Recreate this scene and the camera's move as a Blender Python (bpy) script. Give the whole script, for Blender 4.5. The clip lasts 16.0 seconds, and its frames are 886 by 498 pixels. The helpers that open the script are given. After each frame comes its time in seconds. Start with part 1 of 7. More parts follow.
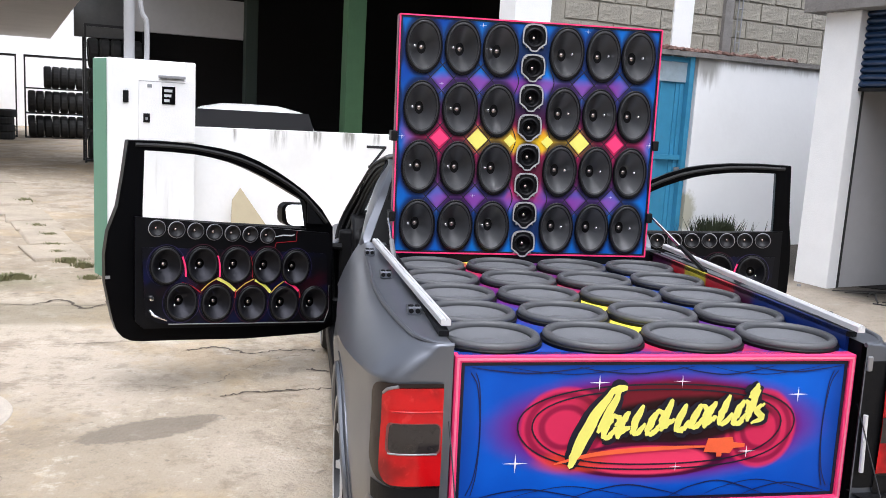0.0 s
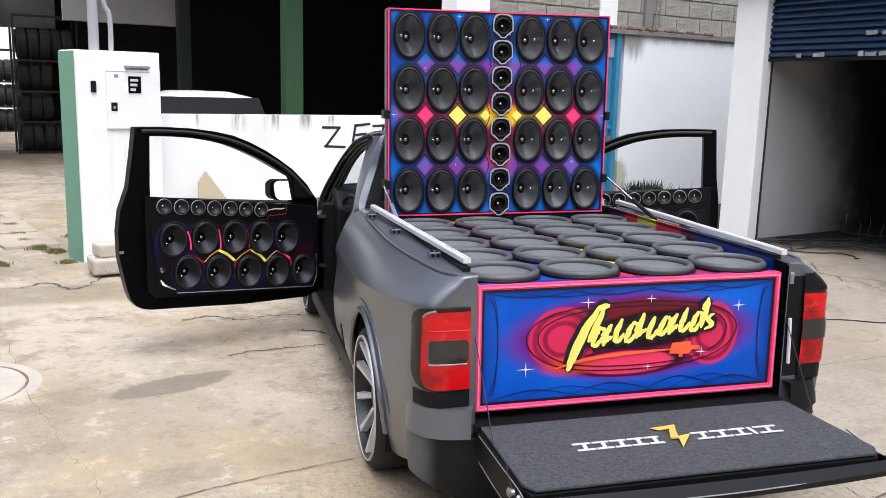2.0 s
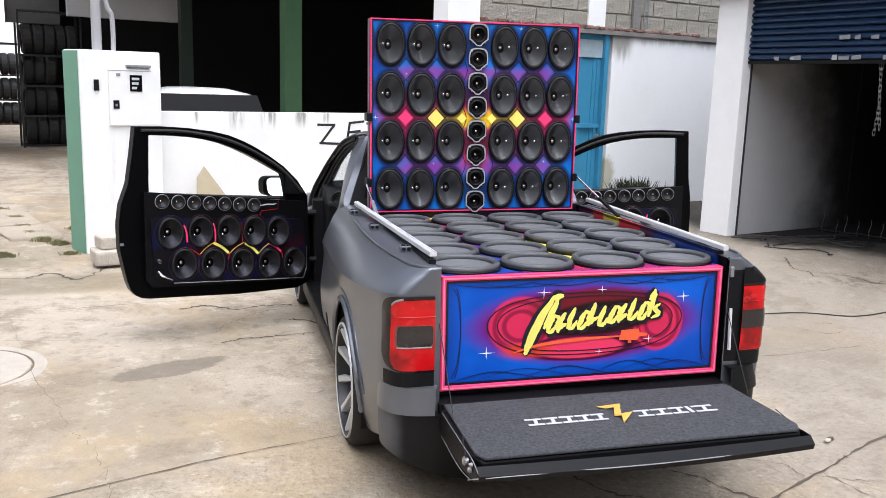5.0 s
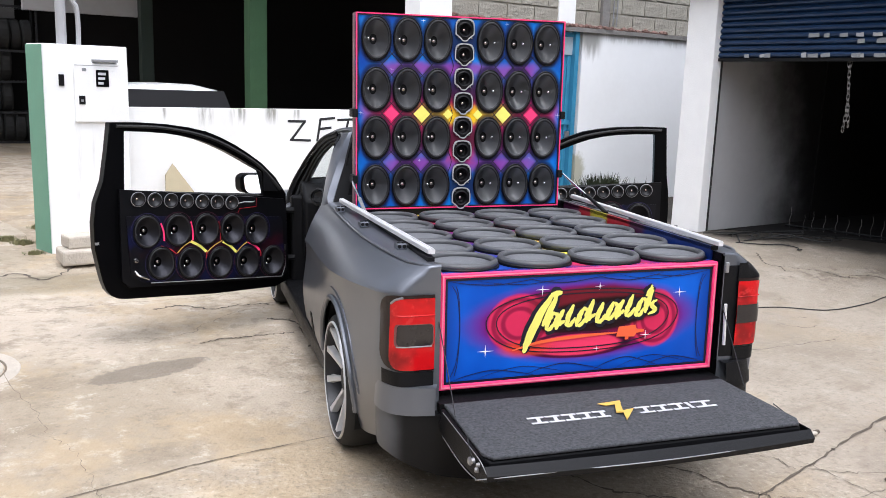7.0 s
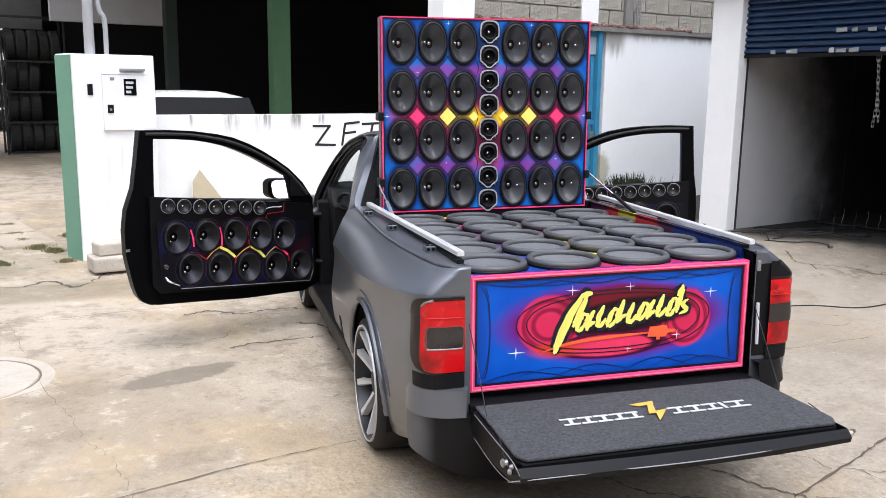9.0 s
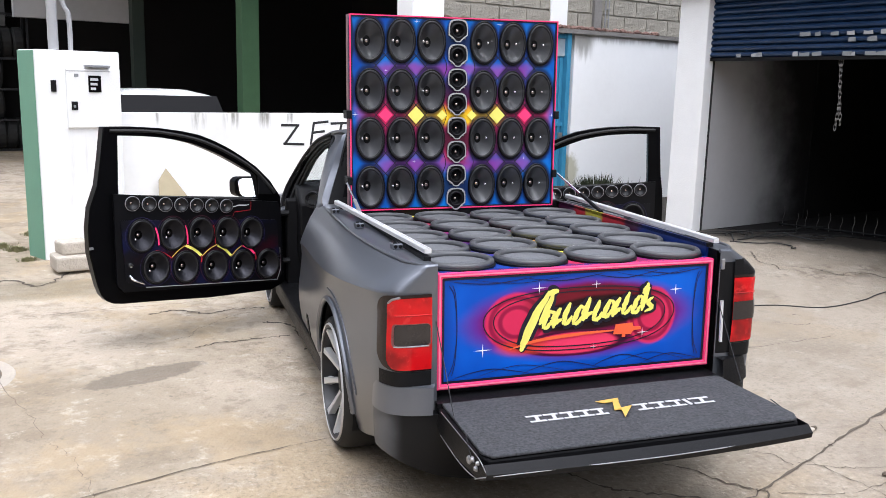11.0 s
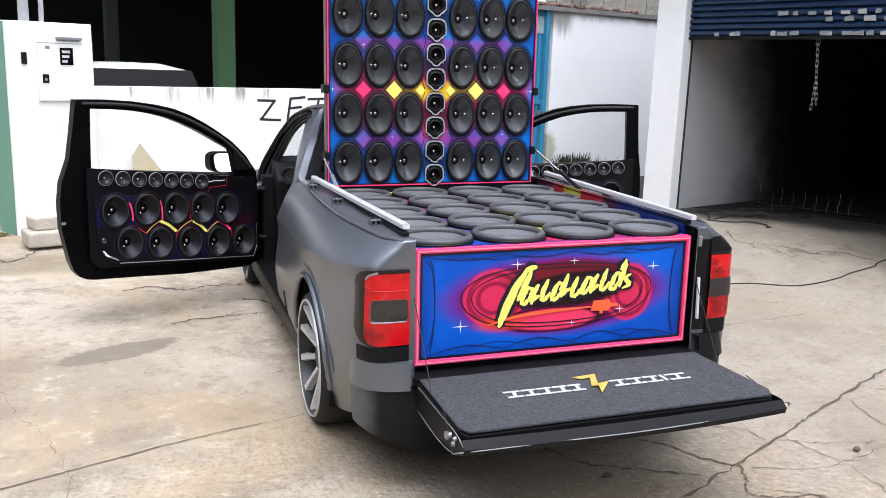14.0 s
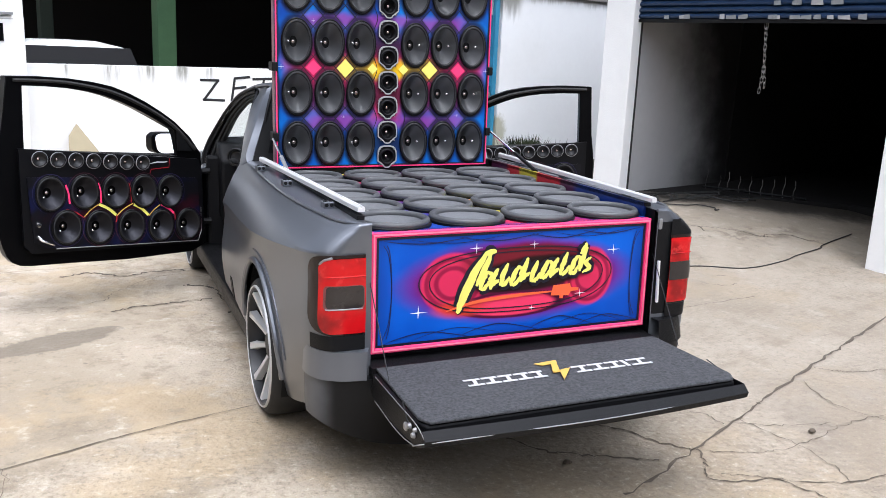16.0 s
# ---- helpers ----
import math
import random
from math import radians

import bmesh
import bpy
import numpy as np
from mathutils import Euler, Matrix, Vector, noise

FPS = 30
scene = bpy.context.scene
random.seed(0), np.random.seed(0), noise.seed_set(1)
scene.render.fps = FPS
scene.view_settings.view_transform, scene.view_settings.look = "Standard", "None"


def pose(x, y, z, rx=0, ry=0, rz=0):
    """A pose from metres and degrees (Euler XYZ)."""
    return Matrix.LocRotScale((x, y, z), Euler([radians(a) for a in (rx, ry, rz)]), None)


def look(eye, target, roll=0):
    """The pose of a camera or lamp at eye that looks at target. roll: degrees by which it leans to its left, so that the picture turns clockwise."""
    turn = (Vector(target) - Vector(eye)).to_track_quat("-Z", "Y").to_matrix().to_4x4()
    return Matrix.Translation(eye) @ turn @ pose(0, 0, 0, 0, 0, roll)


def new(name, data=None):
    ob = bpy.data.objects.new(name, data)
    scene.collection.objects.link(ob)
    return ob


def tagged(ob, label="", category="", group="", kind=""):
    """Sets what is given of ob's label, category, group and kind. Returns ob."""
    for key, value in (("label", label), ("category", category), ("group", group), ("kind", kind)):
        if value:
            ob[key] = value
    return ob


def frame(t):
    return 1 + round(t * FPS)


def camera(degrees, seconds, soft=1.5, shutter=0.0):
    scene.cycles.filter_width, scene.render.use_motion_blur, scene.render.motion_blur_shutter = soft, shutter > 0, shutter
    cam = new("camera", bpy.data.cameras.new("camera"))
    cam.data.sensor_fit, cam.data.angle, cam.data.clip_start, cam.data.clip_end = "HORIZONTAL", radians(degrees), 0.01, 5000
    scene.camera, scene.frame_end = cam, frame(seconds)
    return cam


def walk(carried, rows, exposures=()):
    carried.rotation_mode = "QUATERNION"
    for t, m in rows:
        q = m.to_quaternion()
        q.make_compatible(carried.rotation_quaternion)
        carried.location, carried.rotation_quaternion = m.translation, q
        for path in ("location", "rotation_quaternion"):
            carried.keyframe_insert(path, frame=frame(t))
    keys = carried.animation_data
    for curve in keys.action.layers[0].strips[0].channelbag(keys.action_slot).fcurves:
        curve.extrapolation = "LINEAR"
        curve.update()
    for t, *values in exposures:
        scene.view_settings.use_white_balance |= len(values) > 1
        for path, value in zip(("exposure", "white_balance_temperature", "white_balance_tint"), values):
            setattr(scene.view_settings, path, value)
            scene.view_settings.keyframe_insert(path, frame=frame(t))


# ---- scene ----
cam = camera(54.5, 16.0, soft=0.4)
PATH = [
    (0, (-1.011, -2.199, 1.606), (-0.683, -0.253, 1.284), 3.3),
    (0.5, (-1.236, -2.267, 1.585), (-0.757, -0.364, 1.199), 2.2),
    (1, (-1.326, -2.469, 1.605), (-0.827, -0.551, 1.33), 3.0),
    (1.5, (-1.368, -2.669, 1.61), (-0.934, -0.748, 1.266), 2.2),
    (2, (-1.431, -2.738, 1.604), (-0.934, -0.835, 1.241), 1.5),
    (2.5, (-1.435, -2.834, 1.597), (-0.925, -0.935, 1.231), 0.7),
    (3, (-1.31, -2.99, 1.585), (-0.883, -1.074, 1.201), 2.0),
    (3.5, (-1.285, -3.061, 1.652), (-0.906, -1.139, 1.249), 1.9),
    (4, (-1.294, -3.09, 1.671), (-0.894, -1.17, 1.276), 0.2),
    (4.2, (-1.309, -3.093, 1.678), (-0.892, -1.177, 1.284), 0.7),
    (6.3, (-1.496, -2.991, 1.636), (-0.919, -1.109, 1.284), 1.7),
    (6.5, (-1.509, -2.99, 1.65), (-0.921, -1.115, 1.282), 2.0),
    (7, (-1.511, -2.978, 1.651), (-0.929, -1.102, 1.271), 2.0),
    (7.5, (-1.522, -2.982, 1.649), (-0.935, -1.107, 1.276), 1.9),
    (8, (-1.53, -2.975, 1.642), (-0.972, -1.093, 1.261), 1.7),
    (8.5, (-1.53, -2.968, 1.647), (-0.995, -1.077, 1.278), 0.8),
    (9, (-1.53, -2.975, 1.651), (-1.002, -1.083, 1.275), 0.9),
    (9.2, (-1.518, -2.984, 1.648), (-0.978, -1.093, 1.283), 0.7),
    (11.3, (-1.52, -2.974, 1.628), (-0.915, -1.105, 1.251), 1.3),
    (11.5, (-1.515, -2.966, 1.624), (-0.896, -1.106, 1.227), 1.0),
    (12, (-1.514, -2.959, 1.623), (-0.852, -1.111, 1.241), 1.3),
    (12.5, (-1.51, -2.954, 1.625), (-0.88, -1.097, 1.232), 0.6),
    (13, (-1.517, -2.951, 1.621), (-0.882, -1.09, 1.252), 1.4),
    (13.5, (-1.521, -2.953, 1.623), (-0.889, -1.099, 1.218), 1.8),
    (14, (-1.518, -2.962, 1.62), (-0.874, -1.115, 1.202), 2.0),
    (14.5, (-1.517, -2.955, 1.615), (-0.849, -1.117, 1.196), 2.0),
    (15, (-1.515, -2.957, 1.616), (-0.834, -1.125, 1.19), 1.6),
    (15.5, (-1.514, -2.96, 1.609), (-0.818, -1.13, 1.197), 2.0),
    (16, (-1.518, -2.842, 1.594), (-0.758, -1.047, 1.144), 2.6),
]
EXPOSURES = [(0, 0.57, 5950, 12), (3.5, 0.56, 5950, 12), (7, 0.61, 5930, 12), (12.5, 0.63, 5880, 12), (15, 0.70, 5830, 11), (16, 0.70, 5830, 11)]
walk(cam, [(t, look(eye, target, roll)) for t, eye, target, roll in PATH], EXPOSURES)

# ---- light: a bright overcast sky with a soft high sun ----
SUN_EL, SUN_AZ = radians(70), radians(184)
world = bpy.data.worlds.new("overcast_sky")
world.use_nodes = True
scene.world = world
wn = world.node_tree
sky = wn.nodes.new("ShaderNodeTexSky")
sky.sky_type, sky.sun_disc, sky.sun_elevation, sky.sun_rotation = "NISHITA", False, SUN_EL, SUN_AZ
sky.dust_density, sky.air_density = 7.0, 1.0
grey = wn.nodes.new("ShaderNodeHueSaturation")
grey.inputs["Saturation"].default_value = 0.30
wn.links.new(sky.outputs[0], grey.inputs["Color"])
wn.links.new(grey.outputs[0], wn.nodes["Background"].inputs[0])
wn.nodes["Background"].inputs[1].default_value = 0.15
sun = new("sun", bpy.data.lights.new("sun", "SUN"))
sun.data.energy, sun.data.angle, sun.data.color = 1.3, radians(110), (1.0, 0.975, 0.94)
sun.matrix_basis = look((0, 0, 0), (-math.sin(SUN_AZ) * math.cos(SUN_EL), -math.cos(SUN_AZ) * math.cos(SUN_EL), -math.sin(SUN_EL)))


# ---- node helpers ----
class S:
    """A socket of a node tree that can be reckoned with."""

    def __init__(self, nt, sock):
        self.nt, self.sock = nt, sock

    def op(self, kind, *others, clamp=False):
        n = self.nt.nodes.new("ShaderNodeMath")
        n.operation, n.use_clamp = kind, clamp
        for i, v in enumerate((self, *others)):
            if isinstance(v, S):
                self.nt.links.new(v.sock, n.inputs[i])
            else:
                n.inputs[i].default_value = v
        return S(self.nt, n.outputs[0])

    def __add__(self, o): return self.op("ADD", o)
    def __sub__(self, o): return self.op("SUBTRACT", o)
    def __mul__(self, o): return self.op("MULTIPLY", o)
    def __truediv__(self, o): return self.op("DIVIDE", o)
    def low(self, o): return self.op("MINIMUM", o)
    def high(self, o): return self.op("MAXIMUM", o)
    def size(self): return self.op("ABSOLUTE")
    def root(self): return self.op("SQRT")
    def sine(self): return self.op("SINE")
    def fold(self, o): return self.op("PINGPONG", o)

    def step(self, a, b):
        n = self.nt.nodes.new("ShaderNodeMapRange")
        n.interpolation_type = "SMOOTHSTEP"
        self.nt.links.new(self.sock, n.inputs[0])
        lo, hi, flip = (a, b, False) if a < b else (b, a, True)
        n.inputs[1].default_value, n.inputs[2].default_value = lo, hi
        n.inputs[3].default_value, n.inputs[4].default_value = (1, 0) if flip else (0, 1)
        return S(self.nt, n.outputs[0])


def blend(nt, fac, a, b, kind="MIX"):
    n = nt.nodes.new("ShaderNodeMix")
    n.data_type, n.blend_type = "RGBA", kind
    for i, v in ((0, fac), (6, a), (7, b)):
        if isinstance(v, S):
            nt.links.new(v.sock, n.inputs[i])
        elif i == 0:
            n.inputs[0].default_value = v
        else:
            n.inputs[i].default_value = (*v, 1)
    return S(nt, n.outputs[2])


def grain(nt, scale, detail=4, rough=0.6, vec=None):
    n = nt.nodes.new("ShaderNodeTexNoise")
    n.inputs["Scale"].default_value, n.inputs["Detail"].default_value, n.inputs["Roughness"].default_value = scale, detail, rough
    nt.links.new(vec if vec else coords(nt), n.inputs["Vector"])
    return S(nt, n.outputs[0])


def coords(nt):
    for n in nt.nodes:
        if n.bl_idname == "ShaderNodeTexCoord":
            return n.outputs["Object"]
    return nt.nodes.new("ShaderNodeTexCoord").outputs["Object"]


def xyz(nt):
    n = nt.nodes.new("ShaderNodeSeparateXYZ")
    nt.links.new(coords(nt), n.inputs[0])
    return [S(nt, n.outputs[i]) for i in range(3)]


def mat(name, col, rough=0.5, metal=0.0, var=0.18, scale=6.0, bump=0.0, bscale=80.0, paint=None, coat=0.0, spec=0.5, uneven=1.0):
    """A surface whose colour wanders at two scales, with a fine relief. paint(nt, x, y, z) may give its colour instead."""
    m = bpy.data.materials.new(name)
    m.use_nodes = True
    nt = m.node_tree
    p = nt.nodes["Principled BSDF"]
    p.inputs["Metallic"].default_value = metal
    p.inputs["Coat Weight"].default_value = coat
    p.inputs["Specular IOR Level"].default_value = spec
    wide, fine = grain(nt, scale), grain(nt, scale * 11)
    base = paint(nt, *xyz(nt)) if paint else blend(nt, 1.0, col, col)
    shade = wide * (2 * var) + fine * var + (1 - 1.5 * var)
    tint = nt.nodes.new("ShaderNodeCombineColor")
    for i in range(3):
        nt.links.new(shade.sock, tint.inputs[i])
    out = blend(nt, 1.0, base, S(nt, tint.outputs[0]), "MULTIPLY")
    nt.links.new(out.sock, p.inputs["Base Color"])
    r = (wide - 0.5) * (0.25 * uneven) + (fine - 0.5) * (0.15 * uneven) + rough
    nt.links.new(r.op("ADD", 0.0, clamp=True).sock, p.inputs["Roughness"])
    if bump:
        b = nt.nodes.new("ShaderNodeBump")
        b.inputs["Distance"].default_value = bump
        nt.links.new((grain(nt, bscale, 3) + fine * 0.5).sock, b.inputs["Height"])
        nt.links.new(b.outputs[0], p.inputs["Normal"])
    return m


def glass(name, col, rough=0.02):
    m = bpy.data.materials.new(name)
    m.use_nodes = True
    p = m.node_tree.nodes["Principled BSDF"]
    p.inputs["Base Color"].default_value = (*col, 1)
    p.inputs["Transmission Weight"].default_value, p.inputs["Roughness"].default_value, p.inputs["IOR"].default_value = 1.0, rough, 1.3
    return m


# ---- mesh helpers ----
PLACE = {}


def thing(name, at, label, category, group="", kind=""):
    ob = new(name)
    ob.matrix_basis = Matrix.Translation(at)
    PLACE[ob.name] = ob.matrix_basis.copy()
    return tagged(ob, label, category, group, kind)


def part(name, bm, material, parent=None, label="", m=None, smooth=35, thick=0.0, bevel=0.0):
    """Links a bmesh, or a mesh that is already made, as one object under a thing or a part."""
    if isinstance(bm, bmesh.types.BMesh):
        bmesh.ops.recalc_face_normals(bm, faces=bm.faces)
        me = bpy.data.meshes.new(name)
        bm.to_mesh(me)
        bm.free()
        me.materials.append(material)
        if smooth:
            me.polygons.foreach_set("use_smooth", [True] * len(me.polygons))
            me.set_sharp_from_angle(angle=radians(smooth))
    else:
        me = bm
    ob = new(name, me)
    if parent:
        ob.parent = parent
        ob.matrix_parent_inverse = PLACE[parent.name].inverted()
    ob.matrix_basis = m if m else Matrix()
    PLACE[ob.name] = ob.matrix_basis.copy()
    if thick:
        md = ob.modifiers.new("thickness", "SOLIDIFY")
        md.thickness, md.offset = thick, -1
    if bevel:
        md = ob.modifiers.new("edges", "BEVEL")
        md.width, md.segments, md.limit_method = bevel, 2, "ANGLE"
    if label:
        ob["label"] = label
    return ob


def drilled(bm, cutters, material):
    """The plate with holes through it where the speakers sit."""
    obs = []
    for k, src in enumerate((bm, cutters)):
        bmesh.ops.recalc_face_normals(src, faces=src.faces)
        me = bpy.data.meshes.new("blank")
        src.to_mesh(me)
        src.free()
        obs.append(new("blank", me))
    md = obs[0].modifiers.new("holes", "BOOLEAN")
    md.operation, md.solver, md.object = "DIFFERENCE", "EXACT", obs[1]
    out = bpy.data.meshes.new_from_object(obs[0].evaluated_get(bpy.context.evaluated_depsgraph_get()))
    for ob in obs:
        me = ob.data
        bpy.data.objects.remove(ob)
        bpy.data.meshes.remove(me)
    out.materials.clear()
    out.materials.append(material)
    return out


def bore(bm, m, r, sx=1.0, sy=1.0, segs=28, deep=0.08):
    return lathe(bm, [(0, -deep), (r, -deep), (r, deep), (0, deep)], segs, m, sx, sy)


def single(name, bm, material, label, category, group="", kind="", **more):
    return tagged(part(name, bm, material, None, **more), label, category, group, kind)


def box(bm, lo, hi, m=None):
    x0, y0, z0 = lo
    x1, y1, z1 = hi
    v = [bm.verts.new((m or Matrix()) @ Vector(p)) for p in ((x0, y0, z0), (x1, y0, z0), (x1, y1, z0), (x0, y1, z0), (x0, y0, z1), (x1, y0, z1), (x1, y1, z1), (x0, y1, z1))]
    for f in ((0, 3, 2, 1), (4, 5, 6, 7), (0, 1, 5, 4), (1, 2, 6, 5), (2, 3, 7, 6), (3, 0, 4, 7)):
        bm.faces.new([v[i] for i in f])
    return bm


def B():
    return bmesh.new()


def lathe(bm, profile, segs=32, m=None, sx=1.0, sy=1.0, closed=False):
    """Turns (radius, height) points round z."""
    m = m or Matrix()
    rings = []
    for r, h in profile:
        if r < 1e-6:
            rings.append([bm.verts.new(m @ Vector((0, 0, h)))])
        else:
            rings.append([bm.verts.new(m @ Vector((r * sx * math.cos(2 * math.pi * i / segs), r * sy * math.sin(2 * math.pi * i / segs), h))) for i in range(segs)])
    pairs = list(zip(rings, rings[1:])) + ([(rings[-1], rings[0])] if closed else [])
    for a, b in pairs:
        for i in range(segs):
            j = (i + 1) % segs
            f = [a[i % len(a)], a[j % len(a)], b[j % len(b)], b[i % len(b)]]
            f = list(dict.fromkeys(f))
            if len(f) > 2:
                bm.faces.new(f)
    return bm


def tube(bm, pts, r, segs=8, loop=False, flat=1.0):
    """A round bar along points."""
    pts = [Vector(p) for p in pts]
    n, rings = len(pts), []
    up = Vector((0, 0, 1))
    for i, p in enumerate(pts):
        a = pts[(i - 1) % n] if loop or i else p
        b = pts[(i + 1) % n] if loop or i < n - 1 else p
        t = (b - a).normalized()
        s = t.cross(up)
        if s.length < 0.05:
            s = t.cross(Vector((1, 0, 0)))
        s.normalize()
        q = s.cross(t)
        rings.append([bm.verts.new(p + r * (math.cos(k) * s + flat * math.sin(k) * q)) for k in (2 * math.pi * j / segs for j in range(segs))])
    for i in range(n if loop else n - 1):
        a, b = rings[i], rings[(i + 1) % n]
        for j in range(segs):
            k = (j + 1) % segs
            bm.faces.new((a[j], a[k], b[k], b[j]))
    if not loop:
        bm.faces.new(rings[0][::-1])
        bm.faces.new(rings[-1])
    return bm


def slab(bm, outline, lo, hi, put, hole=None):
    """A plate with an outline in a plane: put(a, b, depth) gives the place. hole: an outline with as many points as the outer one."""
    rings = [[bm.verts.new(put(a, b, d)) for a, b in pts] for pts in ([outline, hole] if hole else [outline]) for d in (lo, hi)]
    n = len(outline)
    for i in range(n):
        j = (i + 1) % n
        bm.faces.new((rings[0][i], rings[0][j], rings[1][j], rings[1][i]))
        if hole:
            bm.faces.new((rings[2][j], rings[2][i], rings[3][i], rings[3][j]))
            for q, w in ((0, 2), (3, 1)):
                bm.faces.new((rings[q][i], rings[w][i], rings[w][j], rings[q][j]))
    if not hole:
        bm.faces.new(rings[0][::-1])
        bm.faces.new(rings[1])
    return bm


def ribbon(bm, pts, width, put, taper=True, lift=0.0):
    """A flat painted stroke along points of a plane, pointed at its ends if tapered."""
    pts = [Vector(p) for p in pts]
    n, rows = len(pts), []
    for i, p in enumerate(pts):
        t = (pts[min(i + 1, n - 1)] - pts[max(i - 1, 0)]).normalized()
        s = Vector((-t.y, t.x))
        w = width / 2 * ((0.25 + 0.75 * math.sin(math.pi * (i + 0.5) / n)) if taper else 1)
        rows.append([bm.verts.new(put(*(p + s * k * w), lift)) for k in (-1, 1)])
    for a, b in zip(rows, rows[1:]):
        bm.faces.new((a[0], a[1], b[1], b[0]))
    return bm


def smooth_line(pts, n=8):
    """A Catmull-Rom line through points."""
    pts = [Vector(p) for p in pts]
    out = []
    for i in range(len(pts) - 1):
        p0, p1, p2, p3 = pts[max(i - 1, 0)], pts[i], pts[i + 1], pts[min(i + 2, len(pts) - 1)]
        for k in range(n):
            t = k / n
            out.append(0.5 * (2 * p1 + (p2 - p0) * t + (2 * p0 - 5 * p1 + 4 * p2 - p3) * t * t + (3 * p1 - p0 - 3 * p2 + p3) * t**3))
    return out + [pts[-1]]


def rounded(x0, z0, x1, z1, r, k=5):
    out = []
    for cx, cz, a in ((x1 - r, z0 + r, -90), (x1 - r, z1 - r, 0), (x0 + r, z1 - r, 90), (x0 + r, z0 + r, 180)):
        out += [(cx + r * math.cos(radians(a + 90 * i / k)), cz + r * math.sin(radians(a + 90 * i / k))) for i in range(k + 1)]
    return out


def lerp_at(x, table):
    """Linear look-up in rows of (x, value)."""
    return float(np.interp(x, [a for a, _ in table], [b for _, b in table]))


# ---- materials ----
def ring(x, z, cx, cz, a, b):
    return (((x - cx) / a) * ((x - cx) / a) + ((z - cz) / b) * ((z - cz) / b)).root()


def concrete_paint(nt, x, y, z):
    big, mid, small, tiny = grain(nt, 0.45, 5), grain(nt, 1.9, 9, 0.72), grain(nt, 14, 7, 0.75), grain(nt, 95, 4, 0.7)
    patch = grain(nt, 5.2, 8, 0.72)
    c = blend(nt, big.step(0.40, 0.62), (0.49, 0.42, 0.333), (0.355, 0.295, 0.218))
    c = blend(nt, mid.step(0.50, 0.62) * 0.75, c, (0.28, 0.228, 0.165))
    c = blend(nt, mid.step(0.45, 0.33) * 0.75, c, (0.58, 0.515, 0.42))
    c = blend(nt, patch.step(0.53, 0.64) * 0.55, c, (0.25, 0.205, 0.15))
    c = blend(nt, patch.step(0.44, 0.34) * 0.6, c, (0.60, 0.545, 0.455))
    c = blend(nt, small.step(0.54, 0.68) * mid.step(0.36, 0.56) * 0.8, c, (0.20, 0.17, 0.13))
    c = blend(nt, small.step(0.43, 0.31) * 0.35, c, (0.62, 0.56, 0.47))
    c = blend(nt, tiny.step(0.58, 0.70) * 0.5, c, (0.18, 0.155, 0.125))
    # yellowed, trodden dirt
    c = blend(nt, grain(nt, 0.8, 6, 0.7).step(0.50, 0.60) * 0.5, c, (0.46, 0.35, 0.215))
    # a damp oil patch
    w = (mid - 0.5) * 1.1 + (small - 0.5) * 0.35
    e = ring(x, y - (x + 1.71) * 0.42, -1.71, 1.93, 0.32, 0.15) + w * 1.1 + (patch - 0.5) * 0.9
    c = blend(nt, e.step(1.04, 0.86) * 0.75, c, (0.18, 0.155, 0.122))
    # tyre dirt and painted shade behind and under the pickup
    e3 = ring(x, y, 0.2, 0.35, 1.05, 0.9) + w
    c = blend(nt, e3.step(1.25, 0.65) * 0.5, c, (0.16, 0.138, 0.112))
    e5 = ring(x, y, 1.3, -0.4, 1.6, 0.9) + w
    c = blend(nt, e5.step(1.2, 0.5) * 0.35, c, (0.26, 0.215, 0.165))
    # coarse worn aggregate on the near side of the joint
    near = (y - x * 0.31 - 1.0 + (mid - 0.5) * 0.5).step(0.12, -0.05)
    speck = grain(nt, 30, 7, 0.8)
    c = blend(nt, near * speck.step(0.51, 0.62) * 0.6, c, (0.20, 0.165, 0.12))
    c = blend(nt, near * speck.step(0.45, 0.36) * 0.32, c, (0.74, 0.67, 0.56))
    # the older, greyer pour beside the garage
    old = (x + (mid - 0.5) * 1.2 + (patch - 0.5) * 0.5).step(0.9, 1.7)
    c = blend(nt, old * 0.58, c, (0.235, 0.203, 0.168))
    # trodden workshop dirt and doorway shade painted as one feathered dark edge
    grime_shade = (x - 3.575) * 0.6639 + (y - 4.60) * 1.2487 + (mid - 0.5) * 0.9 + (small - 0.5) * 0.3
    c = blend(nt, grime_shade.step(-0.78, -0.12) * (x - 3.3).step(0.0, 0.5) * 0.93, c, (0.030, 0.026, 0.022))
    worn = ring(x, y, 4.0, 3.05, 0.75, 0.22) + w
    c = blend(nt, worn.step(1.0, 0.5) * patch.step(0.46, 0.56) * 0.6, c, (0.15, 0.125, 0.095))
    # soil and moss by the drive
    e2 = ring(x, y, -4.3, 5.2, 1.4, 0.5) + w
    c = blend(nt, e2.step(1.1, 0.6) * 0.6, c, (0.15, 0.145, 0.075))
    e4 = ring(x, y - (x + 2.5) * 0.1, -2.5, 4.3, 2.6, 0.35) + w
    return blend(nt, e4.step(1.2, 0.6) * 0.6, c, (0.20, 0.17, 0.11))


